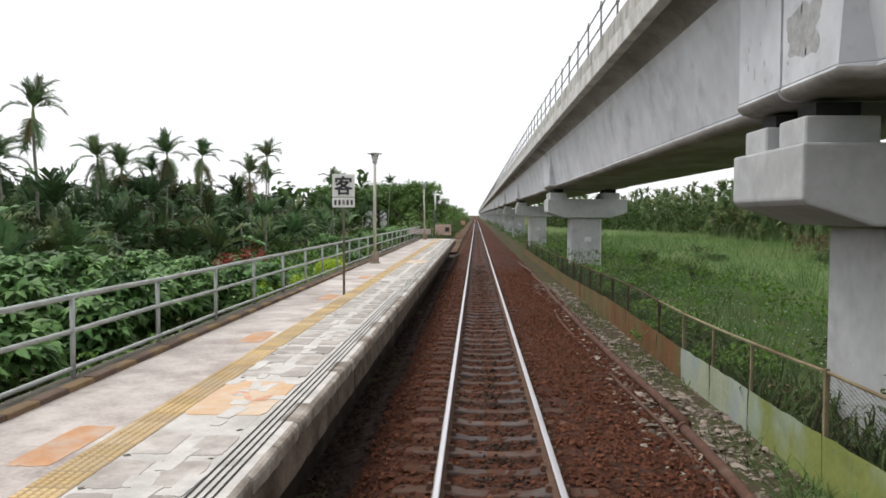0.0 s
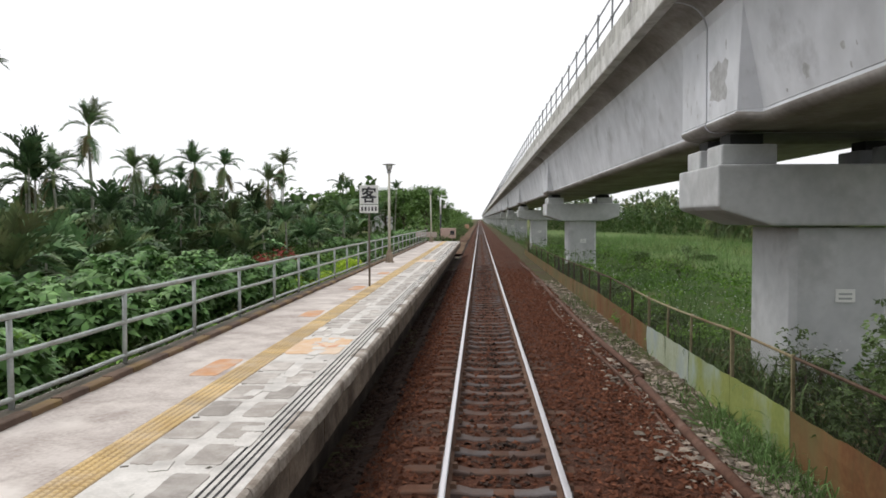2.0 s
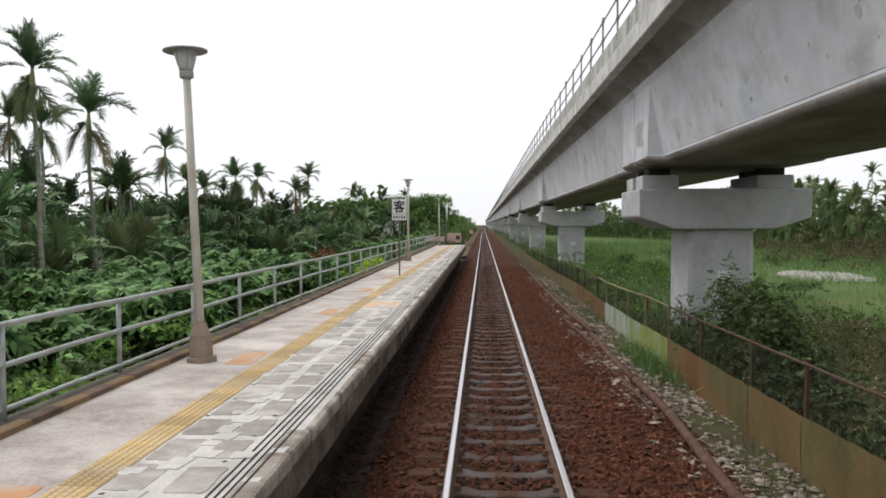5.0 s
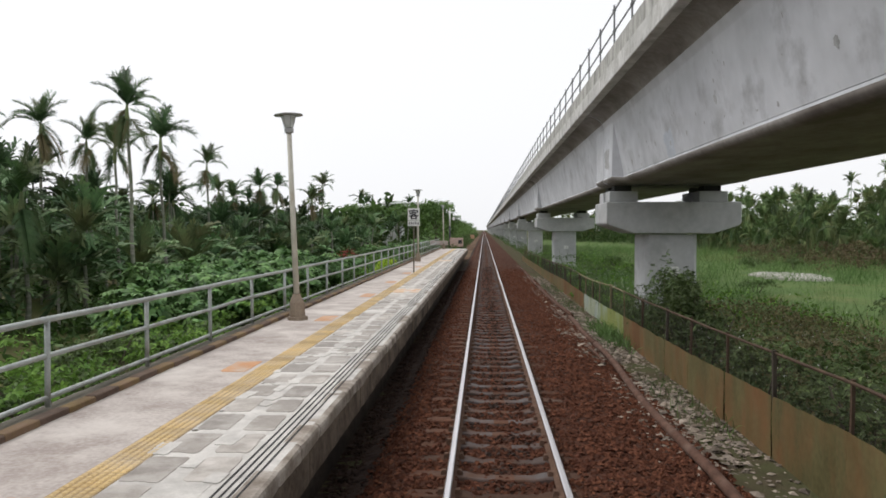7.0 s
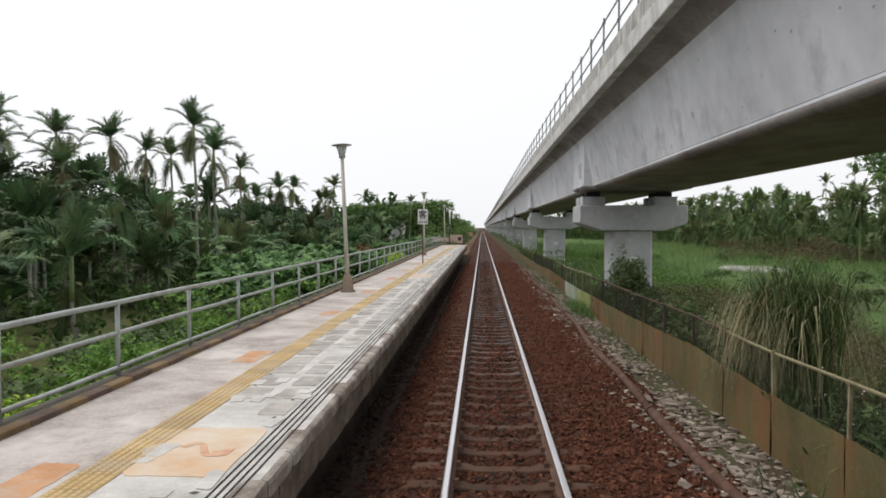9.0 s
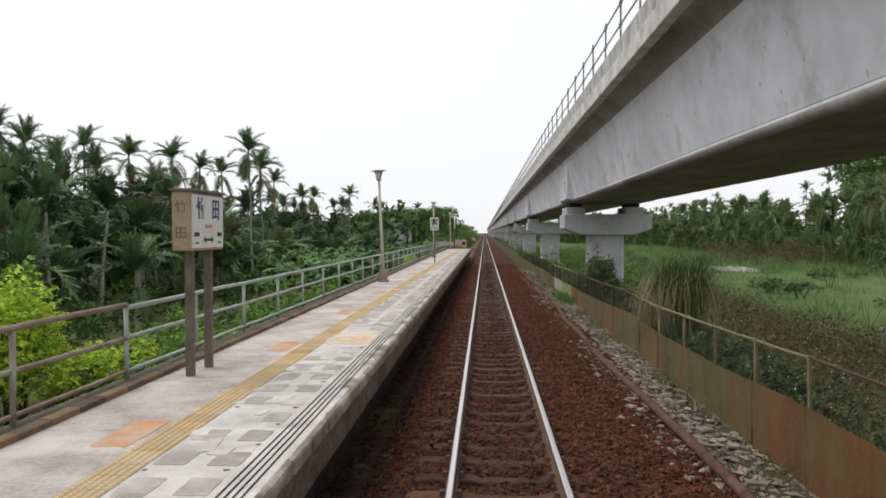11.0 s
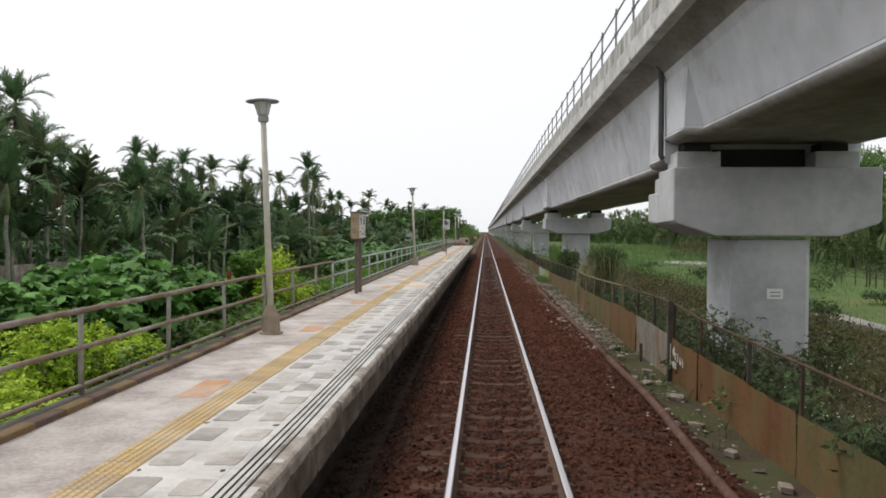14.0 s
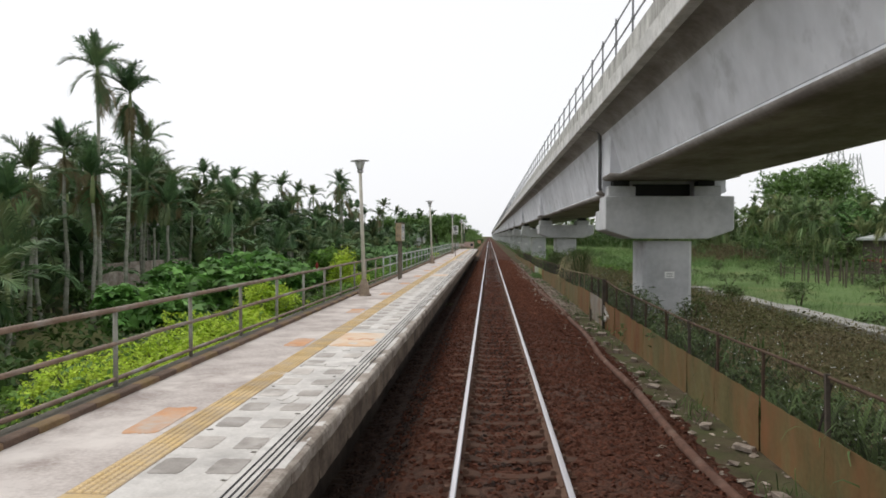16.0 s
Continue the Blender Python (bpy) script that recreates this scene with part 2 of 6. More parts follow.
PALESHEET = mat("pale_weathered_sheet", (0.26, 0.29, 0.19), (0.42, 0.46, 0.36), big=1.4, fine=14, rough=0.6, bump=0.12, stretch=(1, 1, 0.6), third=(0.27, 0.33, 0.39), third_at=0.63, third_soft=0.14, third_scale=1.1, spec=0.2)
TANSHEET = mat("tan_weathered_sheet", (0.17, 0.155, 0.13), (0.295, 0.28, 0.255), big=0.9, fine=14, rough=0.65, bump=0.12, stretch=(1, 1, 0.6), third=(0.19, 0.115, 0.058), third_at=0.55, third_soft=0.12, third_scale=1.5, spec=0.2)
FENCESTEEL = mat("fence_angle_steel", (0.19, 0.165, 0.09), (0.36, 0.325, 0.20), big=4, fine=50, rough=0.8, bump=0.2, third=(0.12, 0.062, 0.035), third_at=0.60, third_scale=0.5, spec=0.2)
RUSTSTEEL = mat("rust_brown_rail_steel", (0.055, 0.036, 0.026), (0.12, 0.078, 0.052), big=4, fine=50, rough=0.85, bump=0.2, spec=0.2)
WIRE = mat("rusted_wire", (0.018, 0.016, 0.014), (0.04, 0.034, 0.028), big=4, fine=50, rough=0.8, bump=0.0, spec=0.2)
PALESAND = mat("pale_dry_sand", (0.30, 0.285, 0.25), (0.46, 0.445, 0.41), big=0.5, fine=6, rough=1.0, bump=0.3, spec=0.1)
DARKSTEEL = mat("dark_post_steel", (0.05, 0.042, 0.035), (0.11, 0.09, 0.07), big=4, fine=50, rough=0.8, bump=0.2, spec=0.2)
WHITEBOARD = mat("sign_white", (0.72, 0.72, 0.70), (0.82, 0.82, 0.80), big=3, fine=40, rough=0.5, bump=0.02)
SIGNINK = mat("sign_black", (0.02, 0.02, 0.025), (0.04, 0.04, 0.045), big=3, fine=40, rough=0.5, bump=0.0)
POSTBROWN = mat("brown_sign_post", (0.10, 0.085, 0.065), (0.20, 0.17, 0.13), big=4, fine=40, rough=0.8, bump=0.2)
BOXWOOD = mat("weathered_ply", (0.30, 0.22, 0.13), (0.47, 0.37, 0.25), big=3, fine=30, rough=0.8, bump=0.2)
BARK = mat("palm_trunk", (0.18, 0.18, 0.15), (0.36, 0.355, 0.305), big=2, fine=20, rough=0.95, bump=0.4, stretch=(1, 1, 5), third=(0.13, 0.17, 0.09), third_at=0.6, third_scale=1.0, rand=0.2, spec=0.2)
POSTMIX = mat("weathered_rail_post", (0.20, 0.205, 0.17), (0.33, 0.325, 0.28), big=5, fine=60, rough=0.7, metal=0.1, bump=0.1, third=(0.17, 0.125, 0.09), third_at=0.58, third_scale=2.2)
BLUEINK = mat("faded_blue_lettering", (0.045, 0.055, 0.14), (0.09, 0.105, 0.21), big=6, fine=60, rough=0.6, bump=0.0)
CROWNSHAFT = mat("palm_crownshaft", (0.12, 0.17, 0.06), (0.21, 0.25, 0.10), big=2, fine=20, rough=0.6, bump=0.1, rand=0.2)
FROND = mat("palm_frond", (0.034, 0.078, 0.034), (0.116, 0.200, 0.082), big=0.8, fine=6, rough=0.65, spec=0.28, bump=0.0, translucent=0.18, rand=0.4, island=0.5, third=(0.165, 0.155, 0.072), third_at=0.63, third_scale=0.45)
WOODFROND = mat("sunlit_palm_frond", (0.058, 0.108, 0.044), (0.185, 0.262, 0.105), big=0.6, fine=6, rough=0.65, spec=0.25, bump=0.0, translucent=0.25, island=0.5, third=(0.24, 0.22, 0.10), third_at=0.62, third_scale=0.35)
DRYFROND = mat("drying_frond", (0.105, 0.092, 0.045), (0.20, 0.165, 0.085), big=0.8, fine=6, rough=0.75, spec=0.25, bump=0.0, translucent=0.2, rand=0.3)
LEAFDARK = mat("dark_leaf", (0.024, 0.056, 0.013), (0.078, 0.137, 0.034), big=0.5, fine=5, rough=0.75, spec=0.25, bump=0.0, translucent=0.2, island=0.45)
LEAFMID = mat("broad_leaf", (0.045, 0.116, 0.034), (0.172, 0.302, 0.095), big=1.3, fine=5, rough=0.6, spec=0.2, bump=0.0, translucent=0.15, island=0.5, width=0.18)
LEAFLIME = mat("yellow_green_leaf", (0.25, 0.40, 0.028), (0.50, 0.625, 0.07), big=1.0, fine=8, rough=0.7, spec=0.25, bump=0.0, translucent=0.25, island=0.4)
TREELEAF = mat("tree_leaf", (0.06, 0.125, 0.028), (0.155, 0.26, 0.068), big=0.5, fine=5, rough=0.6, spec=0.3, bump=0.0, translucent=0.22, island=0.45)
LEAFRED = mat("red_leaf", (0.17, 0.022, 0.02), (0.30, 0.05, 0.04), big=1.0, fine=8, rough=0.75, spec=0.25, bump=0.0, translucent=0.15, island=0.35)
WEED = mat("weed_leaf", (0.048, 0.088, 0.026), (0.125, 0.18, 0.06), big=0.7, fine=6, rough=0.7, spec=0.3, bump=0.0, translucent=0.2, island=0.5)
GRASS = mat("field_grass", (0.085, 0.165, 0.048), (0.168, 0.268, 0.092), big=0.12, fine=1.2, rough=0.75, spec=0.25, bump=0.0, translucent=0.2, island=0.35, third=(0.22, 0.21, 0.09), third_at=0.66, third_scale=0.1)
BUSHDARK = mat("dark_weed_leaf", (0.040, 0.070, 0.022), (0.115, 0.155, 0.052), big=0.6, fine=6, rough=0.7, spec=0.3, bump=0.0, translucent=0.15, island=0.55)
HEARTLEAF = mat("lobed_leaf", (0.055, 0.155, 0.030), (0.175, 0.345, 0.080), big=0.9, fine=5, rough=0.6, spec=0.2, bump=0.0, translucent=0.25, island=0.5)
UNDERSOIL = mat("dry_weedy_soil", (0.10, 0.088, 0.045), (0.19, 0.155, 0.085), big=0.5, fine=8, rough=1.0, bump=0.6, bump_scale=0.08, spec=0.1, third=(0.07, 0.11, 0.03), third_at=0.58, third_scale=0.3)
DECKRAIL = mat("dark_grey_handrail", (0.13, 0.135, 0.14), (0.22, 0.225, 0.23), big=3, fine=40, rough=0.6, bump=0.05)
STRAW = mat("dry_straw_grass", (0.25, 0.22, 0.11), (0.46, 0.41, 0.25), big=1, fine=8, rough=0.75, spec=0.25, bump=0.0, translucent=0.15, island=0.3)
TWIG = mat("twig_bark", (0.06, 0.05, 0.035), (0.13, 0.11, 0.08), big=3, fine=30, rough=0.95, bump=0.3)
FLOWER = mat("white_seed_head", (0.55, 0.55, 0.52), (0.75, 0.75, 0.72), big=3, fine=30, rough=0.8, bump=0.0)


# ---- shared builders ----
def mesh_of(name, bm, material, smooth=False):
    me = bpy.data.meshes.new(name)
    bm.to_mesh(me)
    bm.free()
    for m in material if isinstance(material, (list, tuple)) else [material]:
        me.materials.append(m)
    if smooth:
        me.polygons.foreach_set("use_smooth", [True] * len(me.polygons))
    return me


def raw_mesh(name, verts, faces, material, smooth=False):
    me = bpy.data.meshes.new(name)
    me.from_pydata([tuple(v) for v in verts], [], [tuple(f) for f in faces])
    for m in material if isinstance(material, (list, tuple)) else [material]:
        me.materials.append(m)
    if smooth:
        me.polygons.foreach_set("use_smooth", [True] * len(me.polygons))
    return me


def put(name, me, parent=None, label="", at=None):
    ob = new(name, me)
    ob.parent = parent
    if at is not None:
        ob.matrix_basis = at
    if label:
        tagged(ob, label)
    return ob


def part(name, bm, material, parent, label="", smooth=False, at=None):
    return put(name, mesh_of(name, bm, material, smooth), parent, label, at)


def empty(name, at=None, label="", category="", group="", kind=""):
    ob = new(name)
    ob.empty_display_size = 0.2
    if at is not None:
        ob.matrix_basis = at
    return tagged(ob, label, category, group, kind)


def box(bm, x0, x1, y0, y1, z0, z1, bevel=0.0, turn=None):
    m = Matrix.Translation(((x0 + x1) / 2, (y0 + y1) / 2, (z0 + z1) / 2)) @ Matrix.Diagonal((x1 - x0, y1 - y0, z1 - z0, 1))
    if turn is not None:
        m = turn @ m
    r = bmesh.ops.create_cube(bm, size=1, matrix=m)
    if bevel:
        edges = list({e for v in r["verts"] for e in v.link_edges})
        bmesh.ops.bevel(bm, geom=edges, offset=bevel, segments=1, affect="EDGES", profile=0.5)
    return bm


def boxed(*a, **k):
    return box(bmesh.new(), *a, **k)


def prism(bm, profile, y0, y1, mid=()):
    """A closed outline of (x, z) swept along y, through further y values in mid."""
    rings = [[bm.verts.new((x, y, z)) for x, z in profile] for y in (y0, *mid, y1)]
    n = len(profile)
    for a, b in zip(rings, rings[1:]):
        for i in range(n):
            bm.faces.new((a[i], a[(i + 1) % n], b[(i + 1) % n], b[i]))
    bm.faces.new(rings[0])
    bm.faces.new(rings[-1][::-1])
    bmesh.ops.recalc_face_normals(bm, faces=bm.faces)
    return bm


def tube(bm, points, radii, sides=8):
    """A round bar through the points, with caps."""
    pts = [Vector(p) for p in points]
    radii = radii if isinstance(radii, (list, tuple)) else [radii] * len(pts)
    rings = []
    for i, p in enumerate(pts):
        d = (pts[min(i + 1, len(pts) - 1)] - pts[max(i - 1, 0)]).normalized()
        u = d.orthogonal().normalized() if i == 0 else (u - d * u.dot(d)).normalized()
        v = d.cross(u)
        rings.append([bm.verts.new(p + radii[i] * (math.cos(a) * u + math.sin(a) * v)) for a in [2 * math.pi * k / sides for k in range(sides)]])
    for a, b in zip(rings, rings[1:]):
        for k in range(sides):
            bm.faces.new((a[k], a[(k + 1) % sides], b[(k + 1) % sides], b[k]))
    bm.faces.new(rings[0][::-1])
    bm.faces.new(rings[-1])
    return bm


def lathe(bm, outline, sides=16):
    """A surface turned round z from (radius, z) pairs."""
    rings = [[bm.verts.new((r * math.cos(2 * math.pi * k / sides), r * math.sin(2 * math.pi * k / sides), z)) for k in range(sides)] for r, z in outline]
    for a, b in zip(rings, rings[1:]):
        for k in range(sides):
            bm.faces.new((a[k], a[(k + 1) % sides], b[(k + 1) % sides], b[k]))
    bm.faces.new(rings[0][::-1])
    bm.faces.new(rings[-1])
    return bm


rng = random.Random(7)
nrng = np.random.default_rng(7)


# ---- ground ----
def ground_height(x, y):
    if x < -4.6:
        return -0.25 + 0.12 * noise.noise((x * 0.2, y * 0.2, 0))
    if x < -1.55:
        return -0.55
    if x < 2.3:
        return -0.50
    if x < 3.4:
        return -0.34 - 0.06 * (x - 2.3) + 0.05 * noise.noise((x * 2, y * 1.1, 3))
    return -0.42 + 0.10 * noise.noise((x * 0.15, y * 0.15, 0)) * min(1, (x - 3.4) / 3)


xs = sorted({-3000, -900, -300, -120, -70, -45, *np.arange(-30, -5, 1.5).tolist(), -4.6, -1.55, 0, 2.1, *np.arange(2.3, 4.0, 0.25).tolist(), *np.arange(4.5, 30, 1.5).tolist(), 45, 70, 120, 300, 900, 3000})
ys = sorted({-900, -300, -120, -70, *np.arange(-50, 40, 0.9).tolist(), *np.arange(40, 120, 3).tolist(), 150, 200, 300, 600, 1500, 4500})
gv = [(x, y, ground_height(x, y)) for y in ys for x in xs]
gf = [(j * len(xs) + i, j * len(xs) + i + 1, (j + 1) * len(xs) + i + 1, (j + 1) * len(xs) + i) for j in range(len(ys) - 1) for i in range(len(xs) - 1)]
gm = raw_mesh("ground", gv, gf, [FIELD, DIRT, UNDERSOIL, LAWN], True)
for p, f in zip(gm.polygons, gf):
    cx = sum(gv[k][0] for k in f) / 4
    cy = sum(gv[k][1] for k in f) / 4
    p.material_index = 1 if -8 < cx < 4.4 else 2 if 4.4 < cx < 10.8 and cy < 12 else 3 if 4.4 < cx < 45 and -60 < cy < 200 else 0
tagged(put("ground", gm), "flat grassy field and trackside soil under the railway", "ground", kind="structure")

# ---- track ----
track = empty("railway_track", label="single narrow-gauge railway track on rust-brown ballast", category="railway track")
GAUGE_HALF, RAIL_END = 0.566, 1400


def rail_profile():
    half = [(0.0635, -0.153), (0.0635, -0.143), (0.012, -0.124), (0.0085, -0.06), (0.0085, -0.048), (0.0325, -0.036), (0.0325, -0.008), (0.022, 0.0)]
    return half + [(-x, z) for x, z in half[::-1]]


for side in (-1, 1):
    bm = prism(bmesh.new(), [(side * GAUGE_HALF + x, z) for x, z in rail_profile()], -75, RAIL_END, mid=list(range(-70, 200, 5)) + [300, 500, 900])
    bm.normal_update()
    for f in bm.faces:
        f.material_index = 0 if abs(f.normal.z) > 0.3 and f.calc_center_median().z > -0.02 else 1
    part("rail", bm, [RAILTOP, RAILSIDE], track, "steel rail with a polished head and rusty sides")


def sleeper_mesh(materials):
    """A waisted concrete sleeper with raised rail seats."""
    bm = bmesh.new()
    half = [(0.10, -0.185, 0.095), (0.30, -0.183, 0.095), (0.42, -0.156, 0.115), (0.66, -0.156, 0.115), (0.95, -0.158, 0.115), (1.02, -0.175, 0.10)]
    rings = []
    for x, z, w in [(-x, z, w) for x, z, w in half[::-1]] + half:
        rings.append([bm.verts.new(p) for p in ((x, -w - 0.03, -0.36), (x, -w, z - 0.012), (x, -w + 0.015, z), (x, w - 0.015, z), (x, w, z - 0.012), (x, w + 0.03, -0.36))])
    for a, b in zip(rings, rings[1:]):
        for i in range(5):
            f = bm.faces.new((a[i], b[i], b[i + 1], a[i + 1]))
            f.material_index = 0 if 0.12 < abs(a[i].co.x + b[i].co.x) / 2 < 0.64 else 1
    bm.faces.new(rings[0]).material_index = 1
    bm.faces.new(rings[-1][::-1]).material_index = 1
    bmesh.ops.recalc_face_normals(bm, faces=bm.faces)
    return mesh_of("sleeper", bm, materials)


SLEEPER_STEP = 0.6
sm, brown_sm = sleeper_mesh([SLEEPER, SLEEPERRUST]), sleeper_mesh([SLEEPERBROWN, SLEEPERRUST])
far_v, far_f = [], []
for i in range(560):
    y = -48 + i * SLEEPER_STEP + rng.uniform(-0.025, 0.025)
    turn = rng.uniform(-0.8, 0.8)
    if i < 290:
        put("sleeper", brown_sm if y < -9 + 5 * noise.noise((1, y * 0.2, 0)) else sm, track, at=pose(rng.uniform(-0.02, 0.02), y, rng.uniform(-0.012, 0.006), 0, 0, turn))
    else:
        k = len(far_v)
        far_v += [v.co + Vector((0, y, 0)) for v in sm.vertices]
        far_f += [[a + k for a in p.vertices] for p in sm.polygons]
far = put("far_sleeper", raw_mesh("far_sleeper", far_v, far_f, SLEEPER), track)
tagged(far, kind="stuff")
cv, cf = [], []
for i in range(290):
    y = -48 + i * SLEEPER_STEP
    for s in (-1, 1):
        for o in (-0.085, 0.085):
            k, x, w = len(cv), s * GAUGE_HALF + o, 0.035
            cv += [(x - w, y - 0.05, -0.16), (x + w, y - 0.05, -0.16), (x + w, y + 0.05, -0.16), (x - w, y + 0.05, -0.16), (x - w * 0.6, y - 0.035, -0.105), (x + w * 0.6, y - 0.035, -0.105), (x + w * 0.6, y + 0.035, -0.105), (x - w * 0.6, y + 0.035, -0.105)]
            cf += [[k + a for a in f] for f in ((4, 5, 6, 7), (0, 1, 5, 4), (1, 2, 6, 5), (2, 3, 7, 6), (3, 0, 4, 7))]
tagged(put("rail_clip", raw_mesh("rail_clip", cv, cf, RAILSIDE), track), "rusty rail clips along both rails", kind="stuff")


def ballast_height(x, y):
    n = 0.024 * max(0, min(1, (-16 - y) / 8)) + 0.03 * noise.noise((x * 3, y * 3, 1)) + 0.05 * noise.noise((x * 0.8, y * 0.5, 7))
    ax = abs(x)
    if ax < 0.5:
        return -0.20 + n * 0.4
    if ax < 0.72:
        return -0.178 + n * 0.7
    if ax < 1.15:
        return (-0.172 if x < 0 else -0.148) + n * 0.6
    if x < 0:
        return -0.175 - 0.32 * min(1, (ax - 1.15) / 0.5) + n
    return -0.165 - 0.16 * min(1, max(0, (ax - 1.25) / 1.1)) - 0.35 * max(0, ax - 2.5) + n


bx = [-2.25, -1.8, *np.arange(-1.55, 2.8, 0.09).tolist(), 2.8]
by = [*np.arange(-46, 14, 0.11).tolist(), *np.arange(14, 60, 0.4).tolist(), *np.arange(60, 200, 4).tolist(), 300, 500, 900, 1400]
bv = [(x, y, ballast_height(x, y) + (0.03 * noise.noise((x * 11, y * 11, 4)) if y < 60 else 0)) for y in by for x in bx]
bf = [(j * len(bx) + i, j * len(bx) + i + 1, (j + 1) * len(bx) + i + 1, (j + 1) * len(bx) + i) for j in range(len(by) - 1) for i in range(len(bx) - 1)]
bed = raw_mesh("ballast_bed", bv, bf, [BALLAST, OILSHADE])
# bed faces near the platform wall: oil and shade in one black
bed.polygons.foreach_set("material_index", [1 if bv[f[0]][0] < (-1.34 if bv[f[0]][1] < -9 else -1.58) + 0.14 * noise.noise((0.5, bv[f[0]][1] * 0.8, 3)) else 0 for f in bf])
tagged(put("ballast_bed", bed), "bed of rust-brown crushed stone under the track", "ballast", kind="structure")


def stones(name, count, where, size, material, height, flat=1.0):
    """Loose broken stones, each a lopsided lump."""
    base = np.array([(1, 0, 0), (-1, 0, 0), (0, 1, 0), (0, -1, 0), (0, 0, 1)], float)
    tri = np.array([(0, 2, 4), (2, 1, 4), (1, 3, 4), (3, 0, 4)])
    vs, fs = [], []
    for i in range(count):
        x, y = where()
        s = size * nrng.uniform(0.55, 1.35)
        q = Euler((nrng.uniform(-0.5, 0.5), nrng.uniform(-0.5, 0.5), nrng.uniform(0, 6.28))).to_matrix()
        v = (base + nrng.uniform(-0.35, 0.35, (5, 3))) * s * np.array((1.15, 0.9, 0.75)) @ np.array(q)
        v[:, 2] *= flat
        vs.append(v + np.array((x, y, height(x, y) + s * 0.25)))
        fs.append(tri + 5 * i)
    return raw_mesh(name, np.concatenate(vs).tolist(), np.concatenate(fs).tolist(), material)


def on_sleeper(x, y):
    return abs(x) < 1.0 and abs((y + 48 + 0.3) % SLEEPER_STEP - 0.3) < 0.095


def bright_ballast():
    y = -20 + 55 * nrng.random() ** 1.2 + nrng.normal(0, 3)
    x = nrng.uniform(-1.5, 2.6)
    if on_sleeper(x, y) and nrng.random() < 0.85:
        return (nrng.uniform(1.15, 2.6), y)
    return (x if abs(x) > 0.5 or nrng.random() < 0.45 else nrng.uniform(0.7, 2.5), y)


def oily_shaded_ballast():
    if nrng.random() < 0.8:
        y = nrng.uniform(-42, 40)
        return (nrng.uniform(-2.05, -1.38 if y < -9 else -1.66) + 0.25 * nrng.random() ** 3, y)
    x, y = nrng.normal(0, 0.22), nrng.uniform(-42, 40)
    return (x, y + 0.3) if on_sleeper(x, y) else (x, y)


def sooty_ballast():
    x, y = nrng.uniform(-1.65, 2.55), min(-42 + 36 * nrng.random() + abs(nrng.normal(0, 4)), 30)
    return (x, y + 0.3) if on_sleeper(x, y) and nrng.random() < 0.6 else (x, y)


tagged(put("ballast_stones", stones("ballast_stones", 34000, bright_ballast, 0.032, STONE, ballast_height)), "loose rust-brown ballast stones lying between the rails and beside them", "stones", kind="stuff")
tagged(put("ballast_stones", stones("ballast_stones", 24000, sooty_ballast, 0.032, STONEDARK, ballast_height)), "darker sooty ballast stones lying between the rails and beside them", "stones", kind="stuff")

tagged(put("ballast_stones", stones("ballast_stones", 22000, oily_shaded_ballast, 0.031, OILSHADE, ballast_height)), "oil-blackened ballast stones between the rails and, darkened for shade too, along the platform wall", "stones", kind="stuff")

# ---- platform ----
PZ, PY0, PY1 = 0.77, -75.0, 54.2
EDGE, BACK = -1.64, -4.42
platform = empty("platform", label="low concrete station platform with a paved top", category="platform", kind="structure")
part("platform_core", boxed(BACK, EDGE - 0.175, PY0, PY1, 0.372, PZ - 0.03), SLAB, platform)
part("footing", boxed(BACK, EDGE - 0.45, PY0, PY1 - 0.2, -0.9, 0.37), GRIMESHADE, platform, "recessed dark footing under the platform")
part("back_slab", boxed(BACK, -3.035, PY0, PY1, PZ - 0.03, PZ), SLAB, platform, "worn grey concrete walkway")
part("front_paving", boxed(-2.68, -2.02, PY0, PY1, PZ - 0.03, PZ), WHITEPAVE, platform, "worn whitish paving")
part("groove_band", boxed(-2.02, -1.86 + 0.16, PY0, PY1, PZ - 0.03, PZ - 0.002), WHITEPAVE, platform, "whitish edge band")


def paving_block(w, d, material, name, h=0.012, bevel=0.008):
    bm = bmesh.new()
    a = [bm.verts.new(p) for p in ((-w / 2, -d / 2, 0), (w / 2, -d / 2, 0), (w / 2, d / 2, 0), (-w / 2, d / 2, 0))]
    b = [bm.verts.new((x * (1 - 2 * bevel / w), y * (1 - 2 * bevel / d), h)) for x, y in ((-w / 2, -d / 2), (w / 2, -d / 2), (w / 2, d / 2), (-w / 2, d / 2))]
    for i in range(4):
        bm.faces.new((a[i], a[(i + 1) % 4], b[(i + 1) % 4], b[i]))
    bm.faces.new(b)
    return mesh_of(name, bm, material)


def tactile_tile_mesh():
    bm = bmesh.new()
    box(bm, -0.148, 0.148, -0.148, 0.148, -0.03, 0.002)
    for f in bm.faces:
        f.material_index = 1
    for i in range(5):
        for j in range(5):
            x, y, r = (i - 2) * 0.058, (j - 2) * 0.058, 0.0235
            base = [bm.verts.new((x + r * a, y + r * b, 0.002)) for a, b in ((-1, -1), (1, -1), (1, 1), (-1, 1))]
            top = [bm.verts.new((x + r * 0.72 * a, y + r * 0.72 * b, 0.009)) for a, b in ((-1, -1), (1, -1), (1, 1), (-1, 1))]
            for k in range(4):
                bm.faces.new((base[k], base[(k + 1) % 4], top[(k + 1) % 4], top[k]))
            bm.faces.new(top)
    return mesh_of("tactile_tile", bm, [TACTILE, TACTILEDIRT])


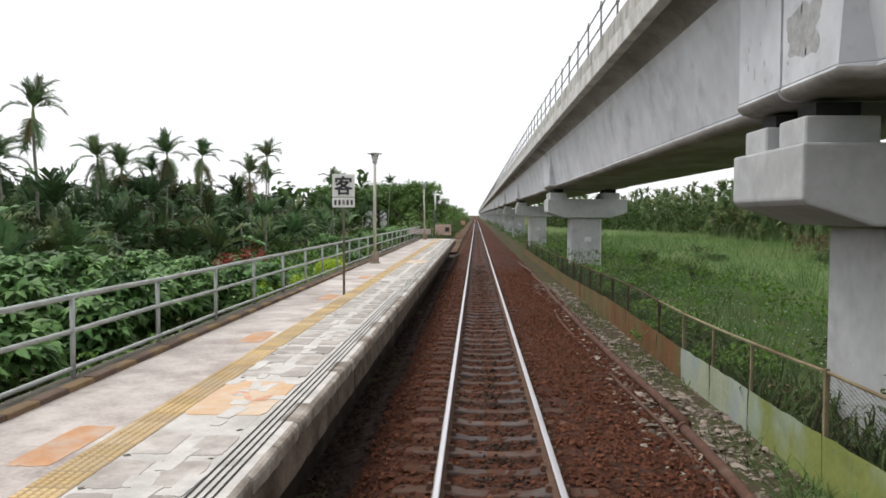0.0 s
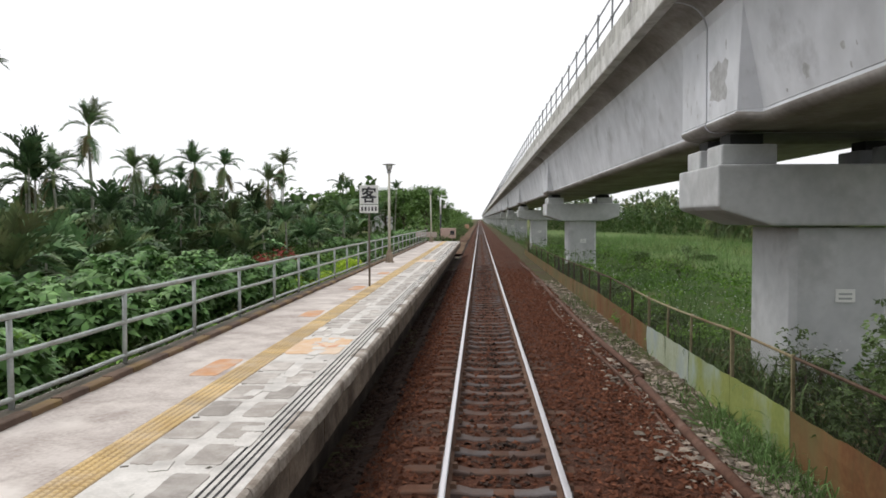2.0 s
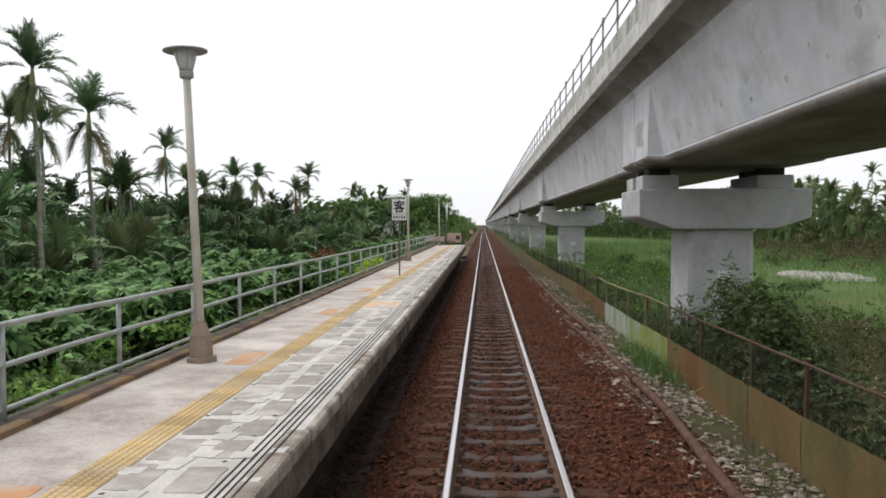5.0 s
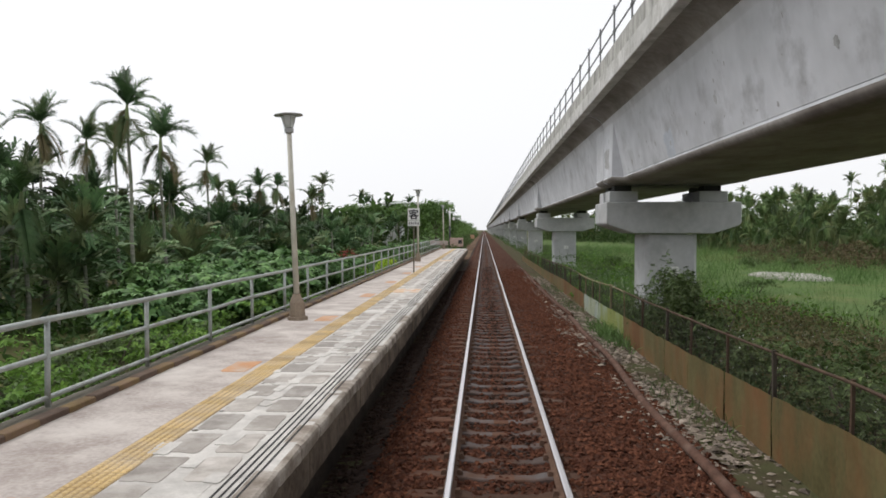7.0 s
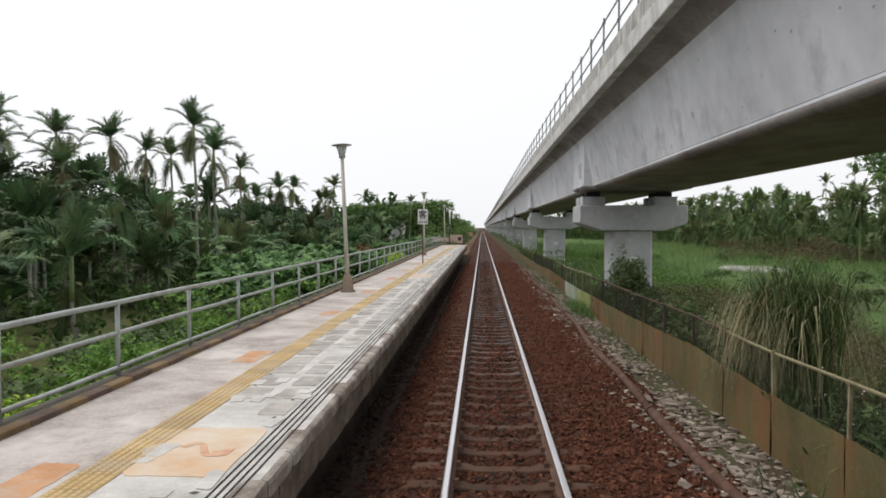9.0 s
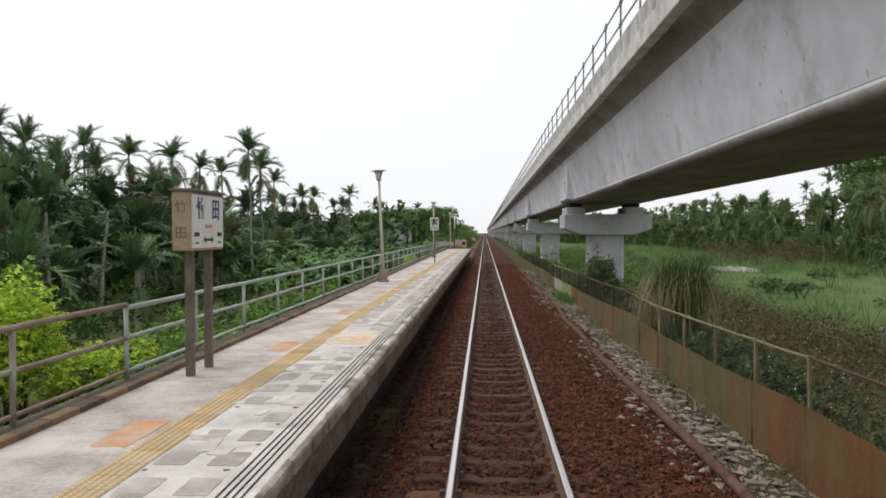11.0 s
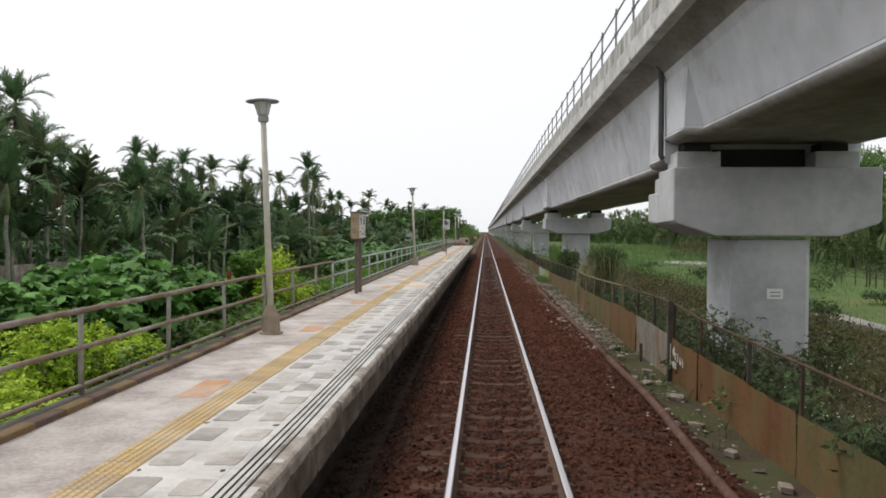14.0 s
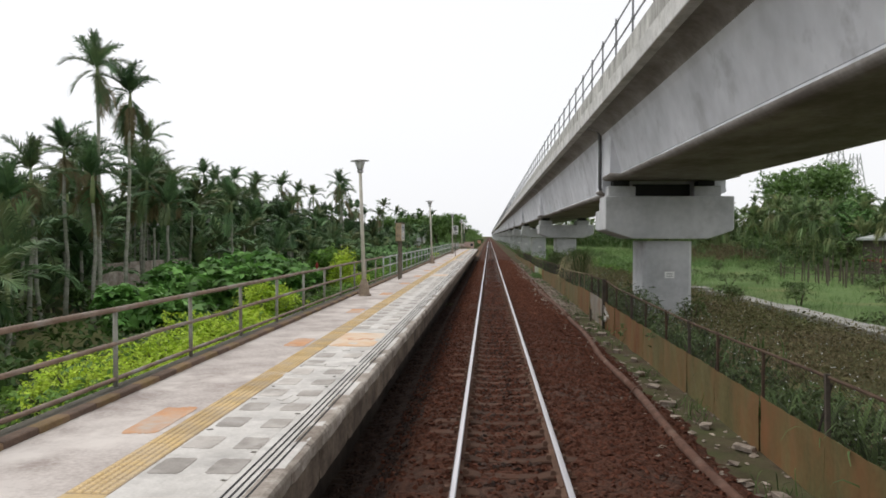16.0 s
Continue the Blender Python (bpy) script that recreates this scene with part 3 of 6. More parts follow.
# narrow margin beside the yellow strip
part("margin", boxed(-3.035, -2.981, PY0, PY1, PZ - 0.03, PZ - 0.001), SLAB, platform)
tile = tactile_tile_mesh()
STRIP = -2.832
for i in range(300):
    put("tactile_tile", tile, platform, at=pose(STRIP, -41.85 + 0.3 * i, PZ, 0, 0, 180 * rng.randint(0, 1)))
part("tactile_strip", boxed(-2.98, -2.684, 48.0, PY1, PZ - 0.03, PZ + 0.001), TACTILE, platform, "far end of the yellow tactile strip")
part("tactile_strip", boxed(-2.98, -2.684, PY0, -42.0, PZ - 0.03, PZ + 0.001), TACTILE, platform, "near end of the yellow tactile strip")

def flat_text(body, size, material, name, parent, at, label="", bold=0.0, fit=None):
    """Built-in lettering as a flat mesh; fit: width and height of the box that it fills, centred."""
    cu = bpy.data.curves.new(name, "FONT")
    cu.body, cu.size, cu.align_x, cu.align_y, cu.extrude, cu.offset = body, size, "CENTER", "CENTER", 0.003, bold
    tmp = new(name, cu)
    bpy.context.view_layer.update()
    me = bpy.data.meshes.new_from_object(tmp.evaluated_get(bpy.context.evaluated_depsgraph_get()))
    bpy.data.objects.remove(tmp)
    if fit:
        lo, hi = [[pick(v.co[a] for v in me.vertices) for a in (0, 1)] for pick in (min, max)]
        me.transform(Matrix.Diagonal((fit[0] / (hi[0] - lo[0]), fit[1] / (hi[1] - lo[1]), 1, 1)) @ Matrix.Translation((-(lo[0] + hi[0]) / 2, -(lo[1] + hi[1]) / 2, 0)))
    me.materials.clear()
    me.materials.append(material)
    return put(name, me, parent, label, at)


def ragged_block(w, d, seed, material=GREYPAVE, rag=1.0):
    """A worn paving block whose outline is broken by smeared mortar."""
    r, bm, low, top = random.Random(seed), bmesh.new(), [], []
    n = 44
    for k in range(n):
        a = 2 * math.pi * k / n
        c, q = math.cos(a), math.sin(a)
        f = 1 / max(abs(c), abs(q))
        f *= 1 + rag * (0.05 * noise.noise((1.8 * c, 1.8 * q, seed * 3.7)) + 0.055 * noise.noise((7.5 * c, 7.5 * q, seed * 1.9)) + r.uniform(-0.03, 0.012))
        low.append(bm.verts.new((w / 2 * c * f, d / 2 * q * f, 0)))
        top.append(bm.verts.new(((w / 2 - 0.001) * c * f, (d / 2 - 0.001) * q * f, 0.012)))
    for k in range(n):
        bm.faces.new((low[k], low[(k + 1) % n], top[(k + 1) % n], top[k]))
    bm.faces.new(top)
    return mesh_of("paving_block", bm, material)


# painted door marks: (start, end) along the platform
BIG_MARKS = [(6.25, 7.55), (-14.7, -13.45), (-35.3, -33.7), (26.8, 28.1)]
SMALL_MARKS = [(4.9, 5.87), (9.85, 10.77), (-0.22, 0.68), (-5.25, -4.5), (-10.38, -9.5), (-15.4, -14.45), (-20.3, -19.4), (-25.15, -24.28), (-30.25, -29.35), (-35.35, -34.45), (-40.5, -39.5), (14.9, 15.9), (20.0, 21.0)]
for a, b in BIG_MARKS:
    mark = empty("door_mark", label="faded peach boarding square with a red arrow on the platform", category="floor marking", group="boarding marks")
    put("painted_square", ragged_block(0.70, b - a, round(a * 7), PEACH, 0.45), mark, at=pose(-2.335, (a + b) / 2, PZ - 0.0075))
    bm, pts = bmesh.new(), []
    for k in range(13):
        u = k / 12
        pts.append((-2.50 + 0.40 * u, (a + b) / 2 + 0.16 * math.sin(2 * math.pi * (u + 0.05))))
    left, right = [], []
    for k, (x0, y0) in enumerate(pts):
        (xa, ya), (xb, yb) = pts[max(k - 1, 0)], pts[min(k + 1, 12)]
        d = Vector((xb - xa, yb - ya)).normalized() * (0.03 if k < 10 else 0.015 + 0.03 * (12 - k))
        left.append(bm.verts.new((x0 - d.y, y0 + d.x, PZ + 0.008)))
        right.append(bm.verts.new((x0 + d.y, y0 - d.x, PZ + 0.008)))
    for k in range(12):
        bm.faces.new((left[k], right[k], right[k + 1], left[k + 1]))
    if a == -35.3:
        flat_text("5", 0.62, REDPAINT, "figure", mark, pose(-2.33, (a + b) / 2, PZ + 0.006, 0, 0, -90), "faded red painted figure")
    else:
        part("arrow", bm, REDPAINT, mark, "faded red curved arrow")
for a, b in SMALL_MARKS:
    mark = empty("waiting_mark", label="worn orange painted waiting square beside the yellow tactile strip", category="floor marking", group="waiting marks")
    put("painted_square", ragged_block(0.32, b - a, round(a * 7), ORANGE, 1.0), mark, at=pose(-3.20, (a + b) / 2, PZ - 0.0085))


ROW = 0.65   # length of one coping block and one row of paving
blk_l, blk_r = [ragged_block(0.295, 0.56, k) for k in range(6)], [ragged_block(0.275, 0.55, 10 + k) for k in range(6)]
old_l, old_r = [ragged_block(0.25, 0.40, 20 + k, DARKPAVE) for k in range(6)], [ragged_block(0.24, 0.36, 30 + k, DARKPAVE) for k in range(6)]
dots = paving_block(0.05, 0.05, KERBTOP, "drill_hole", 0.003, 0.01)
for i in range(144):
    y = -41.36 + ROW * i
    for x, kinds in ((-2.52, old_l if y < -16 else blk_l), (-2.125, old_r if y < -13 else blk_r)):
        if any(a - 0.3 < y < b + 0.3 for a, b in BIG_MARKS):
            continue
        if rng.random() < 0.94:
            put("paving_block", kinds[rng.randrange(6)], platform, at=pose(x + rng.uniform(-0.012, 0.012), y + rng.uniform(-0.02, 0.02), PZ - 0.008, 0, 0, rng.uniform(-1.5, 1.5) + 180 * rng.randint(0, 1)) @ Matrix.Diagonal((rng.uniform(0.92, 1.03), rng.uniform(0.84, 1.02), 1, 1)))
    for x in (-2.635, -2.045):
        if rng.random() < 0.6:
            put("drill_hole", dots, platform, at=pose(x + rng.uniform(-0.02, 0.02), y - 0.29 + rng.uniform(-0.03, 0.03), PZ + 0.001, 0, 0, rng.uniform(0, 90)) @ Matrix.Diagonal((rng.uniform(0.5, 1.2), rng.uniform(0.6, 1.3), 1, 1)))
# pale mortar smeared over the worn paving
smears = [ragged_block(rng.uniform(0.10, 0.22), rng.uniform(0.14, 0.34), 60 + k, WHITEPAVE, 2.2) for k in range(9)]
for i in range(150):
    y = -40 + 62 * rng.random() ** 0.8
    x = rng.choice((-2.645, -2.40, -2.325, -2.25, -2.01)) + rng.uniform(-0.03, 0.03)
    put("mortar_smear", smears[i % 9], platform, at=pose(x, y, PZ - 0.0052, 0, 0, rng.uniform(-12, 12)) @ Matrix.Diagonal((rng.uniform(0.6, 1.1), rng.uniform(0.7, 1.5), 1, 1)))
# dark anti-slip strips along the edge
for x in (-1.937, -1.883, -1.829, -1.775):
    part("anti_slip_strip", boxed(x - 0.007, x + 0.007, PY0, PY1, PZ - 0.01, PZ + 0.004), BLACK, platform, "black anti-slip strip")


def rough_block(w, d, h, name, material, seed, cut=0.012, arris=0.008):
    """A roughly dressed block, its face and edges uneven and chipped along its length."""
    r = random.Random(seed)
    bm, rings, n = bmesh.new(), [], 11
    for i in range(n):
        y = d * (i / (n - 1) - 0.5)
        e = cut * (1.0 if i in (0, n - 1) else 0.25)
        j = [1.1 * cut * noise.noise((seed * 1.7 + 9 * q, y * 3.0, 0.5)) + 0.10 * cut * r.uniform(-1, 1) for q in range(6)]
        rings.append([bm.verts.new(p) for p in ((-w / 2, y, -h), (-w / 2, y, -e * 0.3), (w / 2 - arris * 1.5 - cut + j[0], y, -e * 0.3 + j[1] * 0.15), (w / 2 - arris * 0.5 - e + j[2] * 0.6, y, -arris * 0.45 - cut * 0.5 + j[3] * 0.4),
                                                (w / 2 - e + j[4] * 0.7, y, -arris * 1.3 - cut * 1.3), (w / 2 - e + j[4], y, -max(h * 0.6, arris * 1.6 + cut * 1.6)), (w / 2 - e + j[5], y, -h + abs(j[1])))])
    for a, b in zip(rings, rings[1:]):
        for i in range(7):
            bm.faces.new((a[i], b[i], b[(i + 1) % 7], a[(i + 1) % 7]))
    bm.faces.new(rings[0])
    bm.faces.new(rings[-1][::-1])
    bmesh.ops.recalc_face_normals(bm, faces=bm.faces)
    return mesh_of(name, bm, material)


cope = [rough_block(0.17, ROW - 0.012, 0.125, "coping_block", COPING, s, 0.010, 0.020) for s in range(7)]
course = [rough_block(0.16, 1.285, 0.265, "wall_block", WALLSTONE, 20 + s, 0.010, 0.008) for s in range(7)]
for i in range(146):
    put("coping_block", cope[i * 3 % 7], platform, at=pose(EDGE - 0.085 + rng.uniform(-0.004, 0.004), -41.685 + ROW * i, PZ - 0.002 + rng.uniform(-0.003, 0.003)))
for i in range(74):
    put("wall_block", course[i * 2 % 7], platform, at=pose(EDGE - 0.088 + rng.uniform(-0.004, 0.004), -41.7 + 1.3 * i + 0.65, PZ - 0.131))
part("coping_band", boxed(EDGE - 0.17, EDGE - 0.01, PY0, -42.15, 0.375, PZ), COPING, platform)

# kerb in worn brown and yellow paint
kerb_mesh = {m.name: rough_block(0.12, 0.47, 0.20, "kerb_block", m, 40, 0.008) for m in (KERBRED, KERBYEL)}
for i in range(200):
    put("kerb_block", kerb_mesh[(KERBRED, KERBYEL)[i % 2].name], platform, at=pose(-4.065 + rng.uniform(-0.004, 0.004), -42 + 0.475 * i + 0.24, PZ + 0.058 + rng.uniform(-0.005, 0.005)))
part("kerb_back", boxed(-4.305, -4.127, PY0, PY1, -0.7, PZ + 0.045), KERBTOP, platform)

# ---- railing ----
RX = -4.25


def railing(y0, y1, steel, label):
    """Platform railing of steel tube: posts every two metres and three bars."""
    rail = empty("platform_railing", pose(RX, y0, 0), label, "railing", "platform railings")
    n = round((y1 - y0) / 2.10)
    post = mesh_of("post", tube(bmesh.new(), [(0, 0, PZ - 0.1), (0, 0, PZ + 0.85)], 0.027, 10), GALV if steel is GALV else POSTMIX, True)
    for i in range(n):
        put("post", post, rail, at=pose(rng.uniform(-0.008, 0.008), i * 2.10, 0, rng.uniform(-0.5, 0.5), rng.uniform(-0.5, 0.5)))
    for name, z, r in (("top_bar", PZ + 0.85 + 0.03 * (steel is not GALV), 0.030), ("middle_bar", PZ + 0.51, 0.025), ("bottom_bar", PZ + 0.13, 0.024)):
        pts = [(rng.uniform(-0.006, 0.006), i * 1.05, z + rng.uniform(-0.006, 0.006)) for i in range(round((y1 - y0) / 1.05) + 1)]
        part(name, tube(bmesh.new(), pts, r, 10), steel, rail, smooth=True)


railing(-17.77, 55.73, GALV, "galvanised grey tube railing along the back of the platform")
railing(-72.37, -17.77, RUSTRAIL, "rust-brown tube railing along the back of the platform")


# ---- street lamps on the platform ----
def platform_lamp():
    lamp = empty("platform_lamp", label="cream lamp post with a flat-capped glass lantern on the platform", category="street lamp", group="platform lamps")
    bm = tube(bmesh.new(), [(0, 0, 0.3), (0, 0, 1.8), (0, 0, 3.50)], [0.056, 0.051, 0.045], 14)
    part("pole", bm, LAMPPAINT, lamp, smooth=True)
    part("foot", lathe(bmesh.new(), [(0.19, -0.04), (0.19, 0.03), (0.15, 0.035), (0.135, 0.30), (0.085, 0.42), (0.075, 0.46)], 8), LAMPFOOT, lamp, "brown tapered steel foot")
    part("collar", lathe(bmesh.new(), [(0.055, 3.440), (0.085, 3.460), (0.085, 3.530), (0.06, 3.550)], 14), LAMPCAP, lamp, smooth=False)
    bowl = part("lantern", lathe(bmesh.new(), [(0.078, 3.545), (0.098, 3.600), (0.133, 3.735), (0.137, 3.765)], 18), LAMPGLASS, lamp, "frosted white glass lantern bowl", smooth=True)
    part("cap", lathe(bmesh.new(), [(0.12, 3.764), (0.265, 3.772), (0.267, 3.786), (0.15, 3.812), (0.03, 3.828)], 20), LAMPCAP, lamp, "flat grey lantern cap")
    for k in range(6):
        a = k * math.pi / 3
        part("rib", tube(bmesh.new(), [(0.081 * math.cos(a), 0.081 * math.sin(a), 3.548), (0.139 * math.cos(a), 0.139 * math.sin(a), 3.762)], 0.005, 5), LAMPCAP, bowl)
    return lamp


lamp = platform_lamp()
lamp.matrix_basis = pose(-3.70, 0.0, PZ + 0.03, 0, -2.4, 0)
for y, lean in ((-25.45, -2.0), (26.4, 0.0), (52.4, -1.0)):
    copy_thing(lamp, pose(-3.72, y, PZ, 0, lean, 15))


# ---- signs ----
sign = empty("stop_sign", pose(-2.98, 15.9, PZ), "white square platform sign with a black character on a thin post", "sign")
part("post", tube(bmesh.new(), [(0, 0, 0), (0, 0.0, 2.5)], 0.026, 8), POSTBROWN, sign, "thin brown post", smooth=True)
face = part("board", boxed(-0.235, 0.235, -0.05, -0.03, 2.05, 2.52, bevel=0.006), WHITEBOARD, sign)
strip = part("lower_board", boxed(-0.235, 0.235, -0.05, -0.03, 1.83, 2.035, bevel=0.006), WHITEBOARD, sign)
for k, (a, b) in enumerate(((-0.009, -0.007), (0.009, 0.007), (-0.009, 0.007), (0.009, -0.007), (0, 0))):
    flat_text("\u5ba2", 0.42, SIGNINK, "character_stroke", face, pose(a, -0.053 - 0.001 * k, 2.285 + b, 90, 0, 0), "heavy black character", 0.0, (0.36, 0.385))
flat_text("8", 0.12, SIGNINK, "figure", strip, pose(0.0, -0.054, 1.932, 90, 0, 0), "black figure", 0.002, (0.05, 0.105))
for k in (0, 1, 3, 4):
    part("text_bar", boxed(-0.19 + k * 0.085, -0.145 + k * 0.085, -0.056, -0.049, 1.88, 1.985), SIGNINK, strip)

board = empty("station_sign", pose(-3.70, -17.0, PZ), "weathered wooden station sign box on two brown posts", "station sign")
part("case", boxed(-0.112, 0.112, -0.54, 0.54, 1.48, 2.17, bevel=0.012), BOXWOOD, board, "weathered brown wooden case")
part("roof", boxed(-0.14, 0.14, -0.57, 0.57, 2.172, 2.20), POSTBROWN, board)
for y in (-0.3, 0.3):
    part("post", boxed(-0.045, 0.045, y - 0.045, y + 0.045, 0, 1.477, bevel=0.006), POSTBROWN, board)
panel = part("name_panel", boxed(0.114, 0.120, -0.515, 0.515, 1.51, 2.135), WHITEBOARD, board, "white station name panel")
end = part("side_panel", boxed(-0.09, 0.09, -0.548, -0.542, 1.51, 2.135), BOXWOOD, board, "faded tan end panel")
for y, word in ((-0.25, "\u7af9"), (0.25, "\u7530")):
    flat_text(word, 0.27, BLUEINK, "character", panel, pose(0.122, y, 1.96, 90, 0, 90), "blue painted character", 0.006)
for z, word in ((1.98, "\u7af9"), (1.68, "\u7530")):
    flat_text(word, 0.15, POSTBROWN, "character", end, pose(0.0, -0.550, z, 90, 0, 0), "faded brown character")
part("text_bar", boxed(0.121, 0.124, -0.11, 0.11, 1.745, 1.785), REDPAINT, panel, "faded red line of writing")
for y in (-0.38, 0.38):
    part("text_bar", boxed(0.121, 0.124, y - 0.075, y + 0.075, 1.645, 1.695), SIGNINK, panel)
    part("text_bar", boxed(0.121, 0.124, y - 0.06, y + 0.06, 1.560, 1.580), POSTBROWN, panel)
bm = bmesh.new()
for sgn in (-1, 1):
    tip = [bm.verts.new(p) for p in ((0.122, sgn * 0.17, 1.605), (0.122, sgn * 0.10, 1.655), (0.122, sgn * 0.10, 1.555))]
    bm.faces.new(tip if sgn < 0 else tip[::-1])
box(bm, 0.121, 0.123, -0.10, 0.10, 1.590, 1.620)
part("arrow_bar", bm, SIGNINK, panel, "black double arrow")

# ---- viaduct ----
XC = 5.32


def girder(name, y0, y1, drop):
    """One span of box girder: end blocks flush with the bottom flange, a raked web between them, and the deck slab on top."""
    g = empty(name, pose(XC, y0, 0), "grey concrete box girder span of an elevated railway", "viaduct span", "viaduct spans")
    L, zj = y1 - y0, 4.37 - drop

    def outline(web, flare):
        half = [(-2.61, 6.27), (-2.61, 5.95), (-2.45, 5.89), (-2.30, 5.865), (-2.17, 5.815), (-2.07, 5.74), (-1.99, 5.63), (-1.935 + web * 0.06, 5.47), (-1.93 + web, zj + 0.016), (-1.915 + web, zj + 0.008), (-1.93 + web, zj), (-1.94 + web, zj - flare), (-1.955 + web, zj - flare - 0.025), (-1.945 + web, zj - flare - 0.06), (-1.915 + web, zj - flare - 0.10), (-1.865 + web, zj - flare - 0.13), (-1.80 + web, zj - flare - 0.145)]
        return half + [(-x, z) for x, z in half[::-1]]

    bm = bmesh.new()
    stations = [(0.035, 0.0, 0.01), (1.45, 0.0, 0.01), (1.60, 0.31, 0.04), (L - 1.60, 0.31, 0.04), (L - 1.45, 0.0, 0.01), (L - 0.035, 0.0, 0.01)]
    rings = [[bm.verts.new((x, y, z)) for x, z in outline(w, f)] for y, w, f in stations]
    n = len(rings[0])
    for a, b in zip(rings, rings[1:]):
        for i in range(n):
            bm.faces.new((a[i], a[(i + 1) % n], b[(i + 1) % n], b[i]))
    bm.faces.new(rings[0])
    bm.faces.new(rings[-1][::-1])
    bmesh.ops.recalc_face_normals(bm, faces=bm.faces)
    bm.normal_update()
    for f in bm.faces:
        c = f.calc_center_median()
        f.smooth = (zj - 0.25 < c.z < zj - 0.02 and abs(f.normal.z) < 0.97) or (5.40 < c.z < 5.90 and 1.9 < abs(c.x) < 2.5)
        # upper haunch, lower flange and underside take the concrete with shade painted in
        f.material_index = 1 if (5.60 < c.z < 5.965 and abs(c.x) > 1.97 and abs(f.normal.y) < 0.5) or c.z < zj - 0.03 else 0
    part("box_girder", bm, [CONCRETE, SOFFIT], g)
    for s in (-1, 1):
        bm = bmesh.new()
        for k in range(round(L / 6)):
            a, b = 0.015 + k * L / round(L / 6), (k + 1) * L / round(L / 6) - 0.015
            xa, xb = sorted((s * 2.60, s * 2.42))
            box(bm, xa, xb, a, b, 6.275, 6.70, bevel=0.012)
        part("parapet", bm, PARAPET, g, "stained pale concrete parapet")
        xa, xb = sorted((s * 2.655, s * 2.43))
        part("fascia", boxed(xa, xb, 0.015, L - 0.015, 5.885, 6.272, bevel=0.015), FASCIA, g, "pale concrete deck edge")
    return g


def deck_railing(y0, y1, single):
    r = empty("viaduct_railing", pose(XC - 2.52, y0, 6.70), "grey steel safety railing on a viaduct parapet", "railing", "viaduct railings")
    L = y1 - y0
    n, first = 14, 0.25
    bm = tube(bmesh.new(), [(0, 0, 0), (0, 0, 0.97)], 0.022, 6)
    box(bm, -0.05, 0.05, -0.05, 0.05, 0, 0.015)
    for z in (0.37, 0.85):
        tube(bm, [(0, -0.045, z), (0, 0.045, z)], 0.042, 6)
    post = mesh_of("post", bm, DECKRAIL)
    if single:
        for i in range(n):
            put("post", post, r, at=pose(0, first + i * L / n, 0, rng.uniform(-0.6, 0.6), rng.uniform(-0.6, 0.6)))
    else:
        vs, fs = [], []
        for i in range(n):
            k = len(vs)
            vs += [v.co + Vector((0, first + i * L / n, 0)) for v in post.vertices]
            fs += [[a + k for a in p.vertices] for p in post.polygons]
        tagged(put("post_row", raw_mesh("post_row", vs, fs, DECKRAIL), r), kind="stuff")
    for z in (0.37, 0.85):
        part("bar", tube(bmesh.new(), [(0, 0, z), (0, L, z)], 0.021, 6), DECKRAIL, r)
    return r


def pier(y, top, low, step):
    """A hammerhead pier: chamfered column, haunched cap, bearing plinths. step: the far half of the cap is lower by this."""
    p = empty("viaduct_pier", pose(XC, y, 0), "grey concrete hammerhead viaduct pier standing in weeds", "viaduct pier", "viaduct piers")
    c = 0.10
    sec = [(-0.75 + c, -0.9), (0.75 - c, -0.9), (0.75, -0.9 + c), (0.75, 0.9 - c), (0.75 - c, 0.9), (-0.75 + c, 0.9), (-0.75, 0.9 - c), (-0.75, -0.9 + c)]
    bm = bmesh.new()
    rings = [[bm.verts.new((x, yy, z)) for x, yy in sec] for z in (-0.9, 1.0, 2.31)]
    for a, b in zip(rings, rings[1:]):
        for i in range(8):
            bm.faces.new((a[i], a[(i + 1) % 8], b[(i + 1) % 8], b[i]))
    part("column", bm, PIER, p)
    bm = bmesh.new()
    prism(bm, [(-1.95, low), (-1.88, low - 0.06), (-1.15, low - 0.30), (1.15, low - 0.30), (1.88, low - 0.06), (1.95, low), (1.95, top), (-1.95, top)], -1.15, 0.15 if step else 1.15)
    if step:
        prism(bm, [(-1.95, low), (-1.88, low - 0.06), (-1.15, low - 0.30), (1.15, low - 0.30), (1.88, low - 0.06), (1.95, low), (1.95, top - step), (-1.95, top - step)], 0.15, 1.15)
    bmesh.ops.remove_doubles(bm, verts=bm.verts, dist=0.0001)
    bmesh.ops.bevel(bm, geom=[e for e in bm.edges if e.is_manifold and e.calc_face_angle(0) > 0.5], offset=0.035, segments=2, affect="EDGES", profile=0.5)
    part("cap", bm, PIER, p, "haunched concrete pier cap")
    for x in (-1.42, 1.2):
        for yy, t in ((-0.55, top), (0.62, top - step)):
            b0 = boxed(x - 0.42, x + 0.42, yy - 0.38, yy + 0.38, t + 0.002, t + 0.32, bevel=0.02)
            plinth = part("bearing_plinth", b0, PIER, p)
            part("bearing", boxed(x - 0.25, x + 0.25, yy - 0.25, yy + 0.25, t + 0.322, t + 0.49), BLACK, plinth, "black rubber bearing")
    plaque = part("plaque", boxed(-0.09, 0.21, -0.918, -0.902, 1.16, 1.36, bevel=0.004), WHITEBOARD, p, "small white plaque")
    for z in (1.22, 1.29):
        part("text_bar", boxed(-0.04, 0.16, -0.922, -0.917, z - 0.015, z + 0.015), GALV, plaque)
    return p


